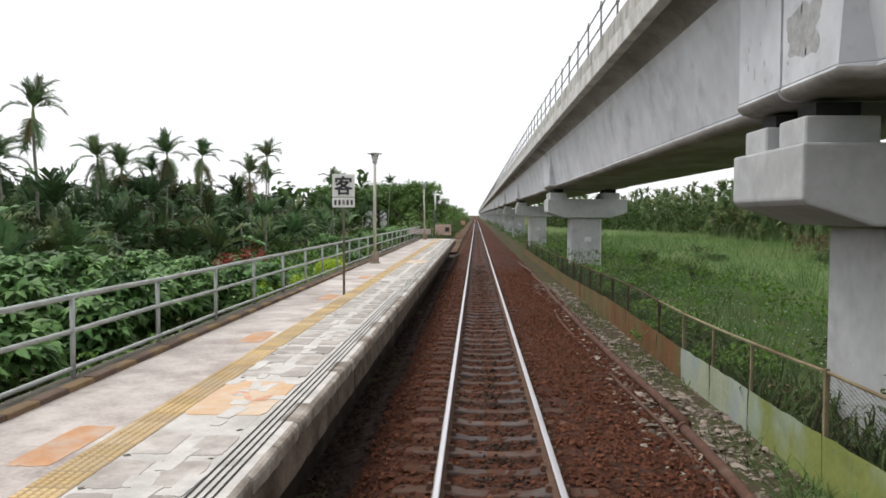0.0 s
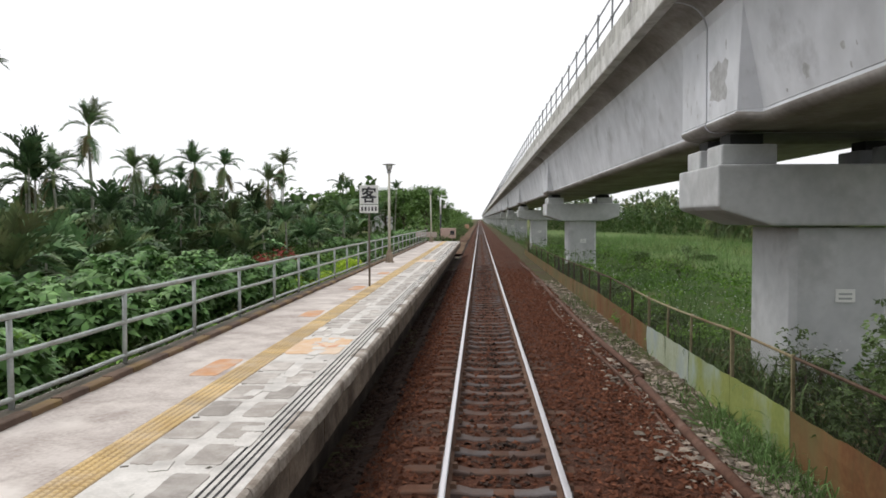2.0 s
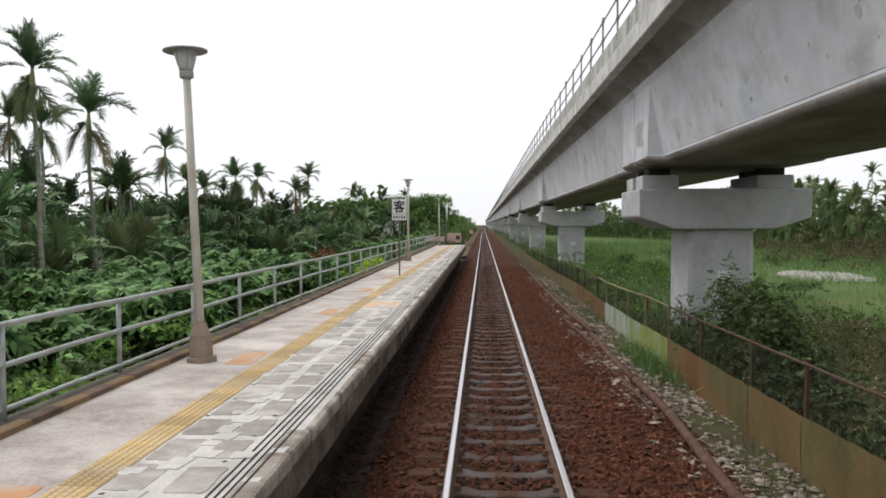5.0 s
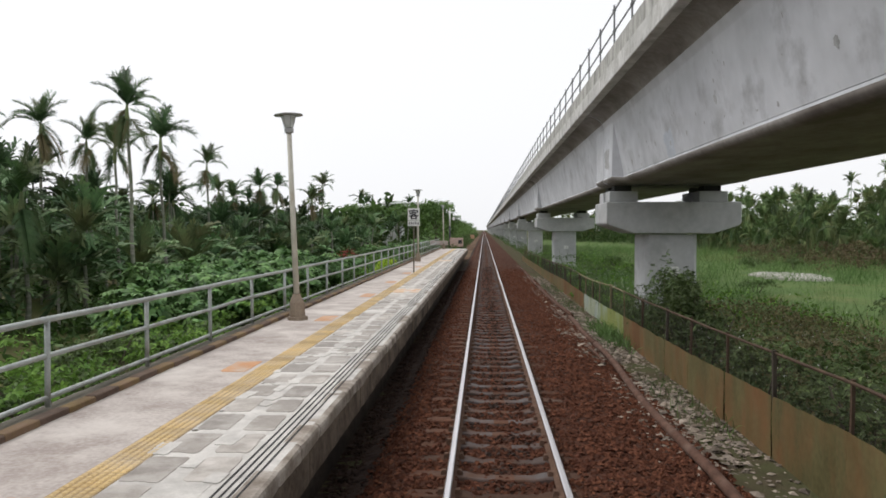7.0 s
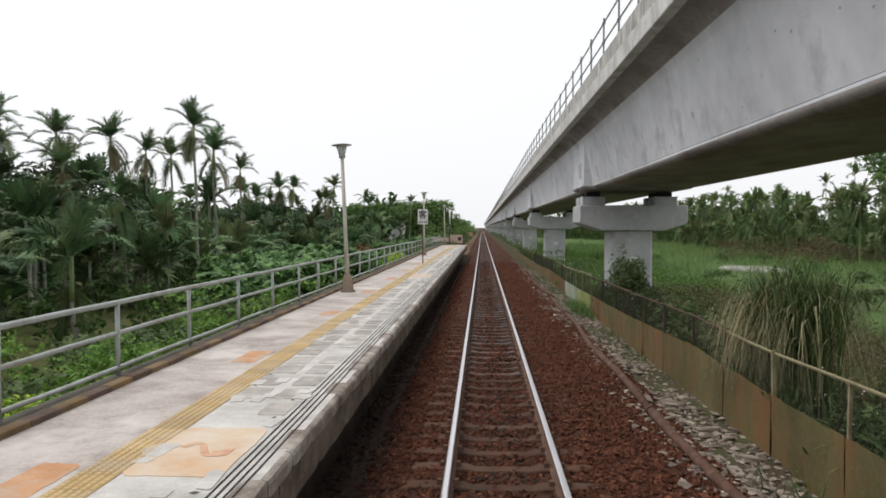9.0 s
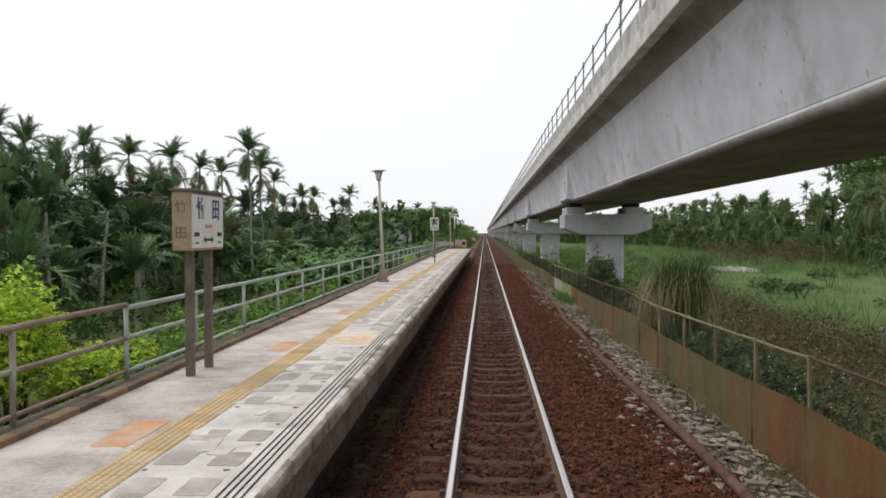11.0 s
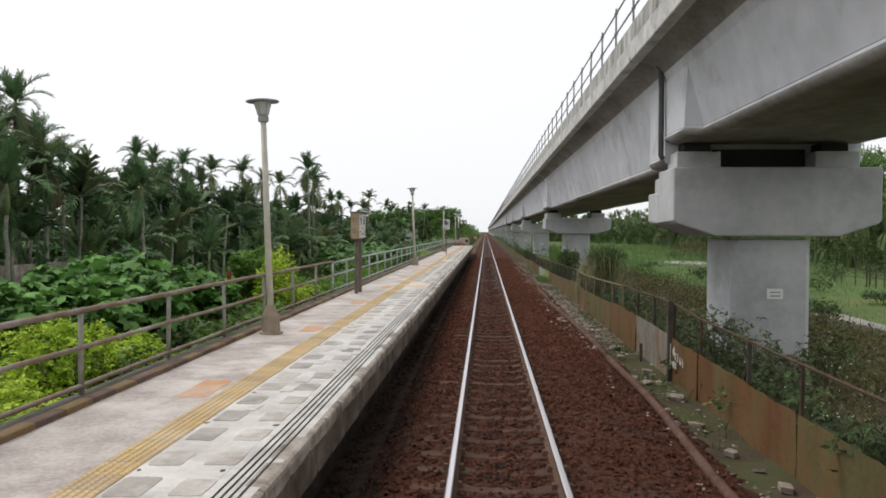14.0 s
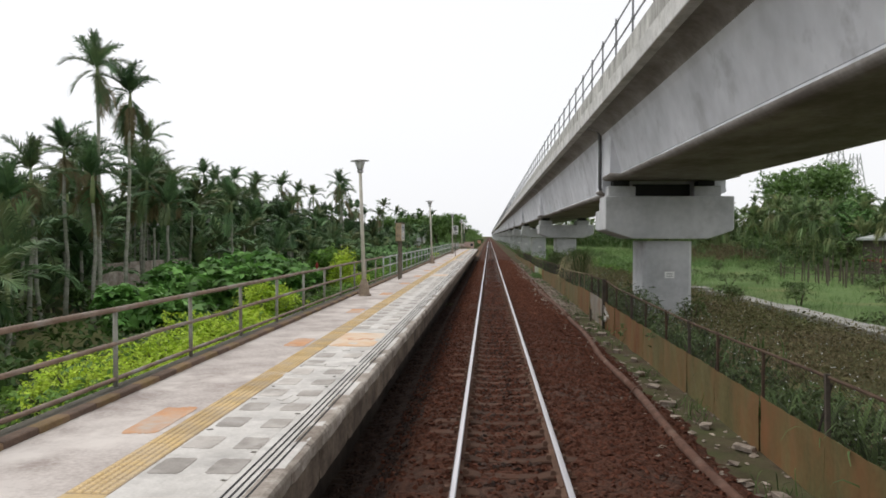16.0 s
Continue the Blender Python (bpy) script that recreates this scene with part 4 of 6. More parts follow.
SPANS = [(-52.0, -22.05, 0.0), (-22.05, 9.35, 0.40), (9.35, 39.5, 0.40)]
for a, b, d in SPANS:
    girder("viaduct_span", a, b, d)
for k in range(3, 34):
    girder("viaduct_span", 39.5 + 30 * (k - 3), 39.5 + 30 * (k - 2), 0.40)
for k in range(36):
    a = -51.94 + 30 * k
    deck_railing(a, a + 30, k < 5)
stepped = pier(-21.7, 3.70, 2.68, 0.42)
# added black block in place of the deep shade between the bearings
part("shear_key", boxed(-0.98, 0.76, -0.5, 0.1, 3.702, 4.10), BLACK, stepped, "black block standing in for the deep shade between the bearings")
pier(-52.0, 3.70, 2.68, 0)
first_pier = pier(9.78, 3.27, 2.64, 0)
for k in range(32):
    copy_thing(first_pier, pose(XC, 39.5 + 30 * k, 0))
drain = empty("drain_pipe", pose(0, -22.05, 0), "grey drain pipe down the joint of the viaduct", "drain pipe")
part("pipe", tube(bmesh.new(), [(2.66, 0, 5.93), (2.95, 0, 5.96), (3.18, 0, 5.90), (3.28, 0, 5.72), (3.30, 0, 5.3), (3.30, 0, 4.0), (3.34, 0, 3.92)], 0.055, 10), DRAIN, drain, smooth=True)
patch = empty("mortar_patch", label="rough grey mortar patches on the viaduct girder", category="mortar patch", group="mortar patches")


def splotch(y0, z0, w, h, rake, skin=PATCH):
    """A thin skin of mortar with a ragged outline on the raked web or an end block."""
    bm, ring = bmesh.new(), []
    for k in range(40):
        a = -2 * math.pi * k / 40
        f = 1 + 0.40 * noise.noise((2 * math.cos(a), 2 * math.sin(a), y0)) + rng.uniform(-0.07, 0.07)
        f *= min(1.25, 1 / max(abs(math.cos(a)), abs(math.sin(a)))) if w > 0.2 else 1
        z = z0 + h * f * math.sin(a)
        x = XC - 1.934 + (0.016 + 0.296 * (5.47 - z) / (5.47 - 3.986) if rake else 0)
        ring.append(bm.verts.new((x, y0 + w * f * math.cos(a), z)))
    bm.faces.new(ring)
    part("mortar" if skin is PATCH else "stain", bm, skin, patch)


splotch(8.75, 4.52, 0.40, 0.28, False)
splotch(2.2, 4.26, 0.33, 0.27, True, REPAIR)
for y0, z0, w in ((6.25, 4.22, 0.09), (5.3, 4.30, 0.05), (4.9, 4.75, 0.06), (3.4, 4.4, 0.07), (2.1, 4.25, 0.05), (-1.2, 4.6, 0.08), (0.8, 4.3, 0.05), (-5.5, 4.5, 0.07)):
    splotch(y0, z0, w, w, True)

for k in range(45):
    splotch(rng.uniform(-19.5, 7), rng.uniform(4.05, 5.35), rng.uniform(0.012, 0.035), rng.uniform(0.012, 0.045), True, STAIN)
for k in range(14):
    splotch(rng.uniform(9.6, 10.7) if k % 2 else rng.uniform(8.0, 9.2), rng.uniform(4.1, 5.5), rng.uniform(0.01, 0.03), rng.uniform(0.02, 0.10), False, STAIN)

# ---- fence ----
FX = 3.36


def along(y, table):
    """A height read off a short table of (y, z), straight between its rows."""
    for (a, p), (b, q) in zip(table, table[1:]):
        if y <= b:
            return p + (q - p) * max(0.0, (y - a) / (b - a))
    return table[-1][1]


SHEET_TOP = ((-60, 0.33), (-38, 0.33), (-29, 0.37), (-24, 0.40), (-21, 0.47), (-17.5, 0.50), (-14, 0.39), (-10, 0.37), (-6.4, 0.45), (-4.4, 0.37), (0, 0.28), (4, 0.24), (9, 0.18), (14, 0.16), (20, 0.22), (30, 0.08), (80, 0.0))
RAIL_TOP = ((-60, 0.97), (-38, 0.97), (-33, 0.92), (-28.8, 0.96), (-23, 1.02), (-22.9, 1.10), (-17.4, 1.06), (-13.9, 0.98), (-10, 0.91), (-6.4, 0.96), (-2.5, 0.91), (3.6, 0.86), (8, 0.87), (11, 0.79), (13.5, 0.77), (18, 0.84), (34, 0.70), (80, 0.55))
POSTS = [-46.0, -44.1, -42.2, -40.3, -38.4, -36.44, -34.43, -32.74, -30.9, -28.8, -27.04, -24.65, -22.85, -21.17, -19.34, -17.42, -15.69, -13.9, -11.99, -10.06, -8.2, -6.37, -4.37, -2.52, -0.48, 1.26, 3.65, 5.85, 8.0, 10.15, 11.78, 13.4, 15.23, 18.36, 20.4, 22.4, 24.4, 26.4, 28.4, 30.4, 32.3, 34.1, 38.0, 41.9, 46, 50, 54, 58]


def sheet(mat_, y0, y1, seed):
    """A thin metal sheet, slightly buckled, with an uneven top edge."""
    r = random.Random(seed)
    bm, nx, nz, skins = bmesh.new(), 8, 4, []
    bow = r.uniform(-0.018, 0.018)
    wob = [[0.008 * r.uniform(-1, 1) + bow * math.sin(math.pi * i / nx) * j / nz for i in range(nx + 1)] for j in range(nz + 1)]
    lift, w = [r.uniform(-0.012, 0.012) for i in range(nx + 1)], y1 - y0
    for off in (0.0, 0.005):
        rows = []
        for j in range(nz + 1):
            rows.append([bm.verts.new((wob[j][i] + off, y0 + w * i / nx, -0.62 + (along(y0 + w * i / nx, SHEET_TOP) + 0.62) * j / nz + (lift[i] if j == nz else 0))) for i in range(nx + 1)])
        skins.append(rows)
    f, k = skins
    for j in range(nz):
        for i in range(nx):
            bm.faces.new((f[j][i], f[j + 1][i], f[j + 1][i + 1], f[j][i + 1]))
            bm.faces.new((k[j][i], k[j][i + 1], k[j + 1][i + 1], k[j + 1][i]))
    for i in range(nx):
        bm.faces.new((f[nz][i], k[nz][i], k[nz][i + 1], f[nz][i + 1]))
    for j in range(nz):
        bm.faces.new((f[j][0], k[j][0], k[j + 1][0], f[j + 1][0]))
        bm.faces.new((f[j][nx], f[j + 1][nx], k[j + 1][nx], k[j][nx]))
    return mesh_of("metal_sheet", bm, mat_)


def wire_mesh():
    """One square metre of chain-link netting: slanting wires both ways."""
    vs, fs, n, w = [], [], 30, 0.0014
    for k in range(-n // 2, n):
        a, b = k / n * 2, k / n * 2 + 1
        for s in (0, 1):
            lo, hi = max(0.0, -a), min(1.0, 1 - a)
            if hi <= lo:
                continue
            p, q = [((a + z) if s == 0 else 1 - (a + z), z) for z in (lo, hi)]
            i = len(vs)
            for y, z in (p, q):
                vs += [(-w, y - w, z), (w, y, z + w), (-w, y + w, z - w)]
            fs += [(i, i + 1, i + 4, i + 3), (i + 1, i + 2, i + 5, i + 4), (i + 2, i, i + 3, i + 5)]
    return raw_mesh("wire_mesh", vs, fs, WIRE)


SHEETS = ((-60, -36.5, OLIVESHEET), (-36.5, -28.8, OLIVESHEET), (-28.8, -22.85, RUSTSHEET), (-22.85, -19.34, TANSHEET), (-19.34, -16.2, RUSTSHEET), (-16.2, 3.65, OLIVESHEET), (3.65, 5.85, RUSTSHEET),
          (5.85, 10.15, GREENSHEET), (10.15, 13.4, PALESHEET), (13.4, 20.4, RUSTSHEET), (20.4, 80, OLIVESHEET))
fence = empty("trackside_fence", label="low fence of rusty and green metal sheets on angle-steel posts", category="fence")
net = wire_mesh()
for i, (y, y1) in enumerate(zip(POSTS, POSTS[1:])):
    skin = next(m for a, b, m in SHEETS if a <= (y + y1) / 2 < b)
    put("metal_sheet", sheet(skin, y + 0.012, y1 - 0.012, i), fence, at=pose(FX + rng.uniform(-0.012, 0.012), 0, 0))
    zr, zn, zs = along(y, RAIL_TOP), along(y1, RAIL_TOP), along((y + y1) / 2, SHEET_TOP)
    painted = 5 < y < 14 or -18 < y < -9
    steel = FENCESTEEL if painted else RUSTSTEEL
    thick = 0.024 if i % 3 == 1 else 0.018
    part("post", boxed(-thick, thick, -thick, thick, -0.7, zr + 0.015), DARKSTEEL if i % 3 == 1 and not painted else steel, fence, at=pose(FX + 0.045, y, 0, rng.uniform(-1, 1), rng.uniform(-1.2, 1.2)))
    part("top_rail", tube(bmesh.new(), [(0, 0, zr - 0.02), (0.004, (y1 - y) / 2, (zr + zn) / 2 - 0.02 - rng.uniform(0, 0.012)), (0, y1 - y, zn - 0.02)], 0.021, 6), steel, fence, at=pose(FX + 0.04, y, 0))
    if i % 2 == 0:
        part("brace", tube(bmesh.new(), [(FX + 0.09, y + 0.04, zr - 0.10), (FX + 0.16, y + 0.55, zs - 0.15)], 0.015, 5), DARKSTEEL, fence)
    if y < 34:
        put("wire_mesh", net, fence, at=Matrix.Translation((FX + 0.045, y + 0.02, zs - 0.05)) @ Matrix.Diagonal((1, y1 - y - 0.04, min(zr, zn) - zs + 0.02, 1)))
stub = empty("stub_post", pose(FX - 0.16, -20.75, -0.4), "short dark steel stub standing before the fence", "post")
part("upright", boxed(-0.03, 0.03, -0.03, 0.03, -0.1, 0.40, bevel=0.004), DARKSTEEL, stub)
big_post = empty("fence_post", pose(FX - 0.03, -22.85, 0), "tall dark steel post between two fence runs", "post")
part("upright", boxed(-0.05, 0.05, -0.05, 0.05, -0.6, 1.13, bevel=0.006), DARKSTEEL, big_post)
for word, size, y, z in (("3", 0.23, -23.47, 0.12), ("6", 0.23, -23.67, 0.10), ("k", 0.23, -23.85, 0.085), ("+800", 0.19, -23.20, -0.05)):
    flat_text(word, size, FLOWER, "painted_figure", fence, pose(FX - 0.042, y, z, 90, 0, -90), "white hand-painted figures")
for pts in (((0, 0.28), (0.05, 0.14), (-0.08, 0.24), (0.08, 0.22), (-0.05, 0.13), (0.0, 0.29)), ((-0.10, 0.18), (0.02, 0.20), (-0.05, 0.27), (0.06, 0.15)), ((-0.14, 0.20), (-0.10, 0.06), (-0.16, 0.10))):
    part("paint_stroke", tube(bmesh.new(), [(FX - 0.042, -23.2 + a, z) for a, z in pts], 0.011, 4), FLOWER, fence, "smeared white paint")
part("paint_stroke", tube(bmesh.new(), [(FX - 0.042, -22.95, 0.32), (FX - 0.042, -22.93, 0.05), (FX - 0.042, -22.94, -0.16)], 0.010, 4), FLOWER, fence, "white painted line")

# ---- pipe along the track ----
def lay_pipe(name, y0, y1, x0, x1, radius, label, bow=0.06):
    """A long pipe on the ballast in a few lengths, joined by flanges."""
    pipe = empty(name, label=label, category="pipe")
    n = max(6, round((y1 - y0) / 1.4))
    pts = []
    for i in range(n + 1):
        y = y0 + (y1 - y0) * i / n
        x = x0 + (x1 - x0) * i / n + bow * math.sin(y * 0.23) + 0.3 * bow * math.sin(y * 0.9)
        pts.append((x, y, -0.31 + radius + 0.03 * math.sin(y * 0.7)))
    for a in range(0, n, 9):
        b = min(n, a + 9)
        part("pipe_length", tube(bmesh.new(), pts[a:b + 1], radius, 10), PIPE, pipe, smooth=True)
        x, y, z = pts[b]
        part("flange", tube(bmesh.new(), [(x, y - 0.04, z), (x, y + 0.04, z)], radius * 1.25, 10), PIPE, pipe)


lay_pipe("rusted_pipe", -46, 9.7, 2.38, 2.34, 0.064, "long rusted steel pipe lying along the ballast shoulder", 0.08)
lay_pipe("rusted_pipe", 9.9, 44, 2.46, 2.30, 0.060, "rusted steel pipe lying end to end with another on the ballast")
lay_pipe("rusted_rod", 1.5, 30, 2.16, 2.05, 0.028, "thin rusted steel rod lying beside a larger pipe", 0.10)


# ---- plants: shared builders ----
def fast_mesh(name, verts, tris, material):
    """A mesh of triangles from arrays."""
    me = bpy.data.meshes.new(name)
    me.vertices.add(len(verts))
    me.vertices.foreach_set("co", np.ascontiguousarray(verts, np.float32).ravel())
    me.loops.add(3 * len(tris))
    me.loops.foreach_set("vertex_index", np.ascontiguousarray(tris, np.int32).ravel())
    me.polygons.add(len(tris))
    me.polygons.foreach_set("loop_start", np.arange(0, 3 * len(tris), 3, dtype=np.int32))
    for m in material if isinstance(material, (list, tuple)) else [material]:
        me.materials.append(m)
    me.update(calc_edges=True)
    return me


def turns(rx, ry, rz):
    """Rotation matrices for arrays of angles."""
    cx, sx, cy, sy, cz, sz = np.cos(rx), np.sin(rx), np.cos(ry), np.sin(ry), np.cos(rz), np.sin(rz)
    return np.stack([np.stack([cz * cy, cz * sy * sx - sz * cx, cz * sy * cx + sz * sx], -1), np.stack([sz * cy, sz * sy * sx + cz * cx, sz * sy * cx - cz * sx], -1),
                     np.stack([-sy, cy * sx, cy * cx], -1)], -2)


def leaf_shape(kind):
    if kind == "oval":
        return (np.array([(0, -0.5, 0), (0.27, -0.1, 0.07), (0.2, 0.25, 0.05), (0, 0.55, -0.06), (-0.2, 0.25, 0.05), (-0.27, -0.1, 0.07)]),
                np.array([(0, 1, 2), (0, 2, 3), (0, 3, 4), (0, 4, 5)]))
    if kind == "umbrella":   # six pointed leaflets hanging from the end of one stalk
        base, tri = [], []
        for k in range(6):
            a, r = math.radians(60 * k + 8 * (k % 2)), 0.58 if k % 2 else 0.50
            c, q = math.cos(a), math.sin(a)
            for d, w, z in ((0.02, 0.0, 0.03), (0.26, 0.135, 0.02), (0.26, -0.135, 0.02), (r, 0.0, -0.18)):
                base.append((c * d - q * w, q * d + c * w, z))
            tri += [(4 * k, 4 * k + 2, 4 * k + 1), (4 * k + 1, 4 * k + 2, 4 * k + 3)]
        return np.array(base), np.array(tri)
    if kind == "lobed":   # a broad leaf with five shallow drooping lobes
        base, tri = [(0, 0, 0.05)], []
        for k in range(11):
            a, tip = math.radians(-150 + 30 * k), k % 2 == 1
            r = (0.60 if k == 5 else 0.52) if tip else 0.36
            base.append((r * math.sin(a), r * math.cos(a), -0.15 if tip else 0.0))
        tri = [(0, k + 2, k + 1) for k in range(10)]
        return np.array(base), np.array(tri)
    if kind == "spray":   # a twig tip with three leaflets
        one, tri = np.array([(0, -0.5, 0), (0.27, 0.03, 0.08), (0, 0.55, -0.06), (-0.27, 0.03, 0.08)]), np.array([(0, 1, 2), (0, 2, 3)])
        parts, tris = [], []
        for k, a in enumerate((-0.9, 0, 0.9)):
            c, s = math.cos(a), math.sin(a)
            q = one * 0.62 + np.array((0, 0.4, 0))
            parts.append(np.stack([q[:, 0] * c - q[:, 1] * s, q[:, 0] * s + q[:, 1] * c, q[:, 2]], -1))
            tris.append(tri + 4 * k)
        return np.concatenate(parts), np.concatenate(tris)
    if kind == "strap":
        v, tri = leaf_shape("arch")
        return v * np.array((4.2, 1.25, 0.85)), tri
    if kind in ("arch", "droop"):   # a long reed blade that bends over at its tip, or hangs
        line = [(0, 0), (0.02, 0.32), (0.05, 0.62), (0.11, 0.84), (0.19, 0.96), (0.28, 0.95), (0.36, 0.86)]
        if kind == "droop":
            line = [(0, 0), (0.04, 0.40), (0.10, 0.68), (0.19, 0.84), (0.29, 0.81), (0.37, 0.64), (0.42, 0.40)]
        base, tri = [], []
        for k, (a, b) in enumerate(line):
            w = (0.0055 if kind == "droop" else 0.0060) * (1 - k / 7)
            base += [(-w, a, b), (w, a, b)]
            if k:
                i0 = 2 * k - 2
                tri += [(i0, i0 + 1, i0 + 3), (i0, i0 + 3, i0 + 2)]
        return np.array(base), np.array(tri)
    # blade of grass, rooted at the origin and standing up along z
    return (np.array([(-0.012, 0, 0), (0.012, 0, 0), (0.010, 0.04, 0.45), (-0.010, 0.04, 0.45), (0.0, 0.18, 0.95)]), np.array([(0, 1, 2), (0, 2, 3), (3, 2, 4)]))


def scatter(name, pos, size, kind, material, lean=0.5, tilt=-0.3):
    """One mesh of many leaves or blades at the given places."""
    base, tri = leaf_shape(kind)
    n = len(pos)
    size = np.broadcast_to(size, n)
    if kind in ("blade", "arch", "strap", "droop"):
        q = turns(nrng.normal(0, lean, n), nrng.normal(0, lean, n), nrng.uniform(0, 6.283, n))
    else:
        q = turns(nrng.normal(tilt, lean, n), nrng.normal(0, lean, n), nrng.uniform(0, 6.283, n))
    v = np.einsum("nij,kj->nki", q, base) * size[:, None, None] + np.asarray(pos)[:, None, :]
    t = tri[None] + (np.arange(n) * len(base))[:, None, None]
    return fast_mesh(name, v.reshape(-1, 3), t.reshape(-1, 3), material)


def blob_points(n, centre, radii, shell=0.45, flat=True):
    """Random points in the outer part of an ellipsoid, its outline broken by noise."""
    d = nrng.normal(size=(n, 3))
    d /= np.linalg.norm(d, axis=1)[:, None]
    if flat:
        d[:, 2] = np.abs(d[:, 2]) * 1.15 - 0.25
    r = shell + (1 - shell) * nrng.random(n) ** 0.6
    bump = np.array([1 + 0.28 * noise.noise(Vector(a) * 2.3 + Vector(centre)) for a in d])
    return np.asarray(centre) + d * np.asarray(radii) * (r * bump)[:, None]


def shrub(name, at, radii, count, leaf, kind, material, label, stems=5, group="", lumps=6, tilt=-0.3, shell=0.45, lean=0.45, clump=(0.45, 0.7)):
    """A shrub: bare stems and a leafy crown of several uneven lumps."""
    x, y, z = at
    s = empty(name, pose(x, y, z), label, "shrub", group)
    pts = []
    for k in range(lumps):
        a, rr = 2.4 * k + rng.uniform(-0.5, 0.5), (0.0 if k == 0 else rng.uniform(0.35, 0.75))
        c = (math.cos(a) * rr * radii[0], math.sin(a) * rr * radii[1], radii[2] * rng.uniform(0.35, 0.75))
        f = rng.uniform(*clump)
        pts.append(blob_points(count // lumps, c, (radii[0] * f, radii[1] * f, radii[2] * f * 0.85), shell))
    put("foliage", scatter("foliage", np.concatenate(pts), leaf * nrng.uniform(0.65, 1.3, sum(len(p) for p in pts)), kind, material, lean, tilt), s)
    bm = bmesh.new()
    for k in range(stems):
        a = 6.28 * k / stems + rng.uniform(-0.4, 0.4)
        ex, ey = math.cos(a) * radii[0] * 0.5, math.sin(a) * radii[1] * 0.5
        tube(bm, [(0.08 * math.cos(a), 0.08 * math.sin(a), -0.1), (ex * 0.5, ey * 0.5, radii[2] * 0.4), (ex, ey, radii[2] * 0.85)], [0.03, 0.022, 0.01], 5)
    part("stem", bm, TWIG, s, smooth=True)
    return s


def frond_arrays(seed, length, start, droop, n=32):
    """One feather frond: an arching midrib with stiff pointed leaflets on both sides, all joined."""
    r = random.Random(seed)
    vs, fs, p, ang, angles = [], [], Vector((0, 0, 0)), radians(start), []
    for i in range(n + 1):
        w = 0.022 * (1 - 0.8 * i / n)
        vs += [p + Vector((-w, 0, 0)), p + Vector((w, 0, 0))]
        angles.append(ang)
        ang -= radians(droop) / n * (0.35 + 1.3 * i / n)
        p = p + Vector((0, math.cos(ang), math.sin(ang))) * (length / n)
    for i in range(n):
        fs += [(2 * i, 2 * i + 1, 2 * i + 3), (2 * i, 2 * i + 3, 2 * i + 2)]
        if i < n // 8:
            continue
        u, ga = i / n, angles[i]
        fwd, up = Vector((0, math.cos(ga), math.sin(ga))), Vector((0, -math.sin(ga), math.cos(ga)))
        for s in (0, 1):
            ll = length * 0.35 * (0.55 + 0.45 * math.sin(math.pi * min(1, 0.15 + 0.8 * u))) * r.uniform(0.78, 1.15)
            out = (Vector((2 * s - 1, 0, 0)) * (0.86 - 0.30 * u) + fwd * (0.62 + 0.48 * u) + up * r.uniform(0.10, 0.50)).normalized()
            a, b = vs[2 * i + s], vs[2 * i + 2 + s]
            m = (a + b) / 2 + out * ll * 0.55
            t = (a + b) / 2 + out * ll - Vector((0, 0, ll * r.uniform(0.05, 0.42)))
            k, lw = len(vs), 0.50 / n * length
            vs += [m - fwd * lw, m + fwd * lw, t]
            fs += [(2 * i + s, 2 * i + 2 + s, k + 1), (2 * i + s, k + 1, k), (k, k + 1, k + 2)]
    return np.array([tuple(v) for v in vs]), np.array(fs)


# upright, arching, drooping and hanging fronds
KINDS = ((1, 1.10, 82, 24), (2, 1.22, 64, 54), (3, 1.25, 46, 78), (4, 1.20, 22, 90), (5, 1.15, -35, 50), (6, 1.30, -54, 34))
FROND_SHAPES = [frond_arrays(*k) for k in KINDS]
FAR_SHAPES = [frond_arrays(*k, 10) for k in KINDS]
FRONDS = [fast_mesh("frond", v, f, FROND) for v, f in FROND_SHAPES]
DRY = fast_mesh("frond", *FROND_SHAPES[5], DRYFROND)
OUTSIDE = (0, 1, 0, 1, 0, 1, 2, 1, 2, 2, 3, 3, 4)


def palm_trunk(h, seed):
    r = random.Random(seed)
    pts, x, y = [], 0, 0
    for i in range(8):
        pts.append((x, y, h * i / 7))
        x, y = x + r.uniform(-0.05, 0.05), y + r.uniform(-0.05, 0.05)
    return mesh_of("trunk", tube(bmesh.new(), pts, [0.09, 0.075, 0.065, 0.06, 0.056, 0.053, 0.05, 0.048], 8), BARK, True), pts[-1]


def frond_poses(r, n, top, size):
    """Shape and pose of each frond of a crown: upright young ones first, hanging old ones last."""
    out, spin = [], r.uniform(0, 360)
    for i in range(n):
        out.append((OUTSIDE[i * 13 // n], pose(*top, r.uniform(-9, 9), r.uniform(-12, 12), spin + 137.5 * i + r.uniform(-20, 20)) @ Matrix.Scale(size * r.uniform(0.82, 1.12), 4)))
    return out


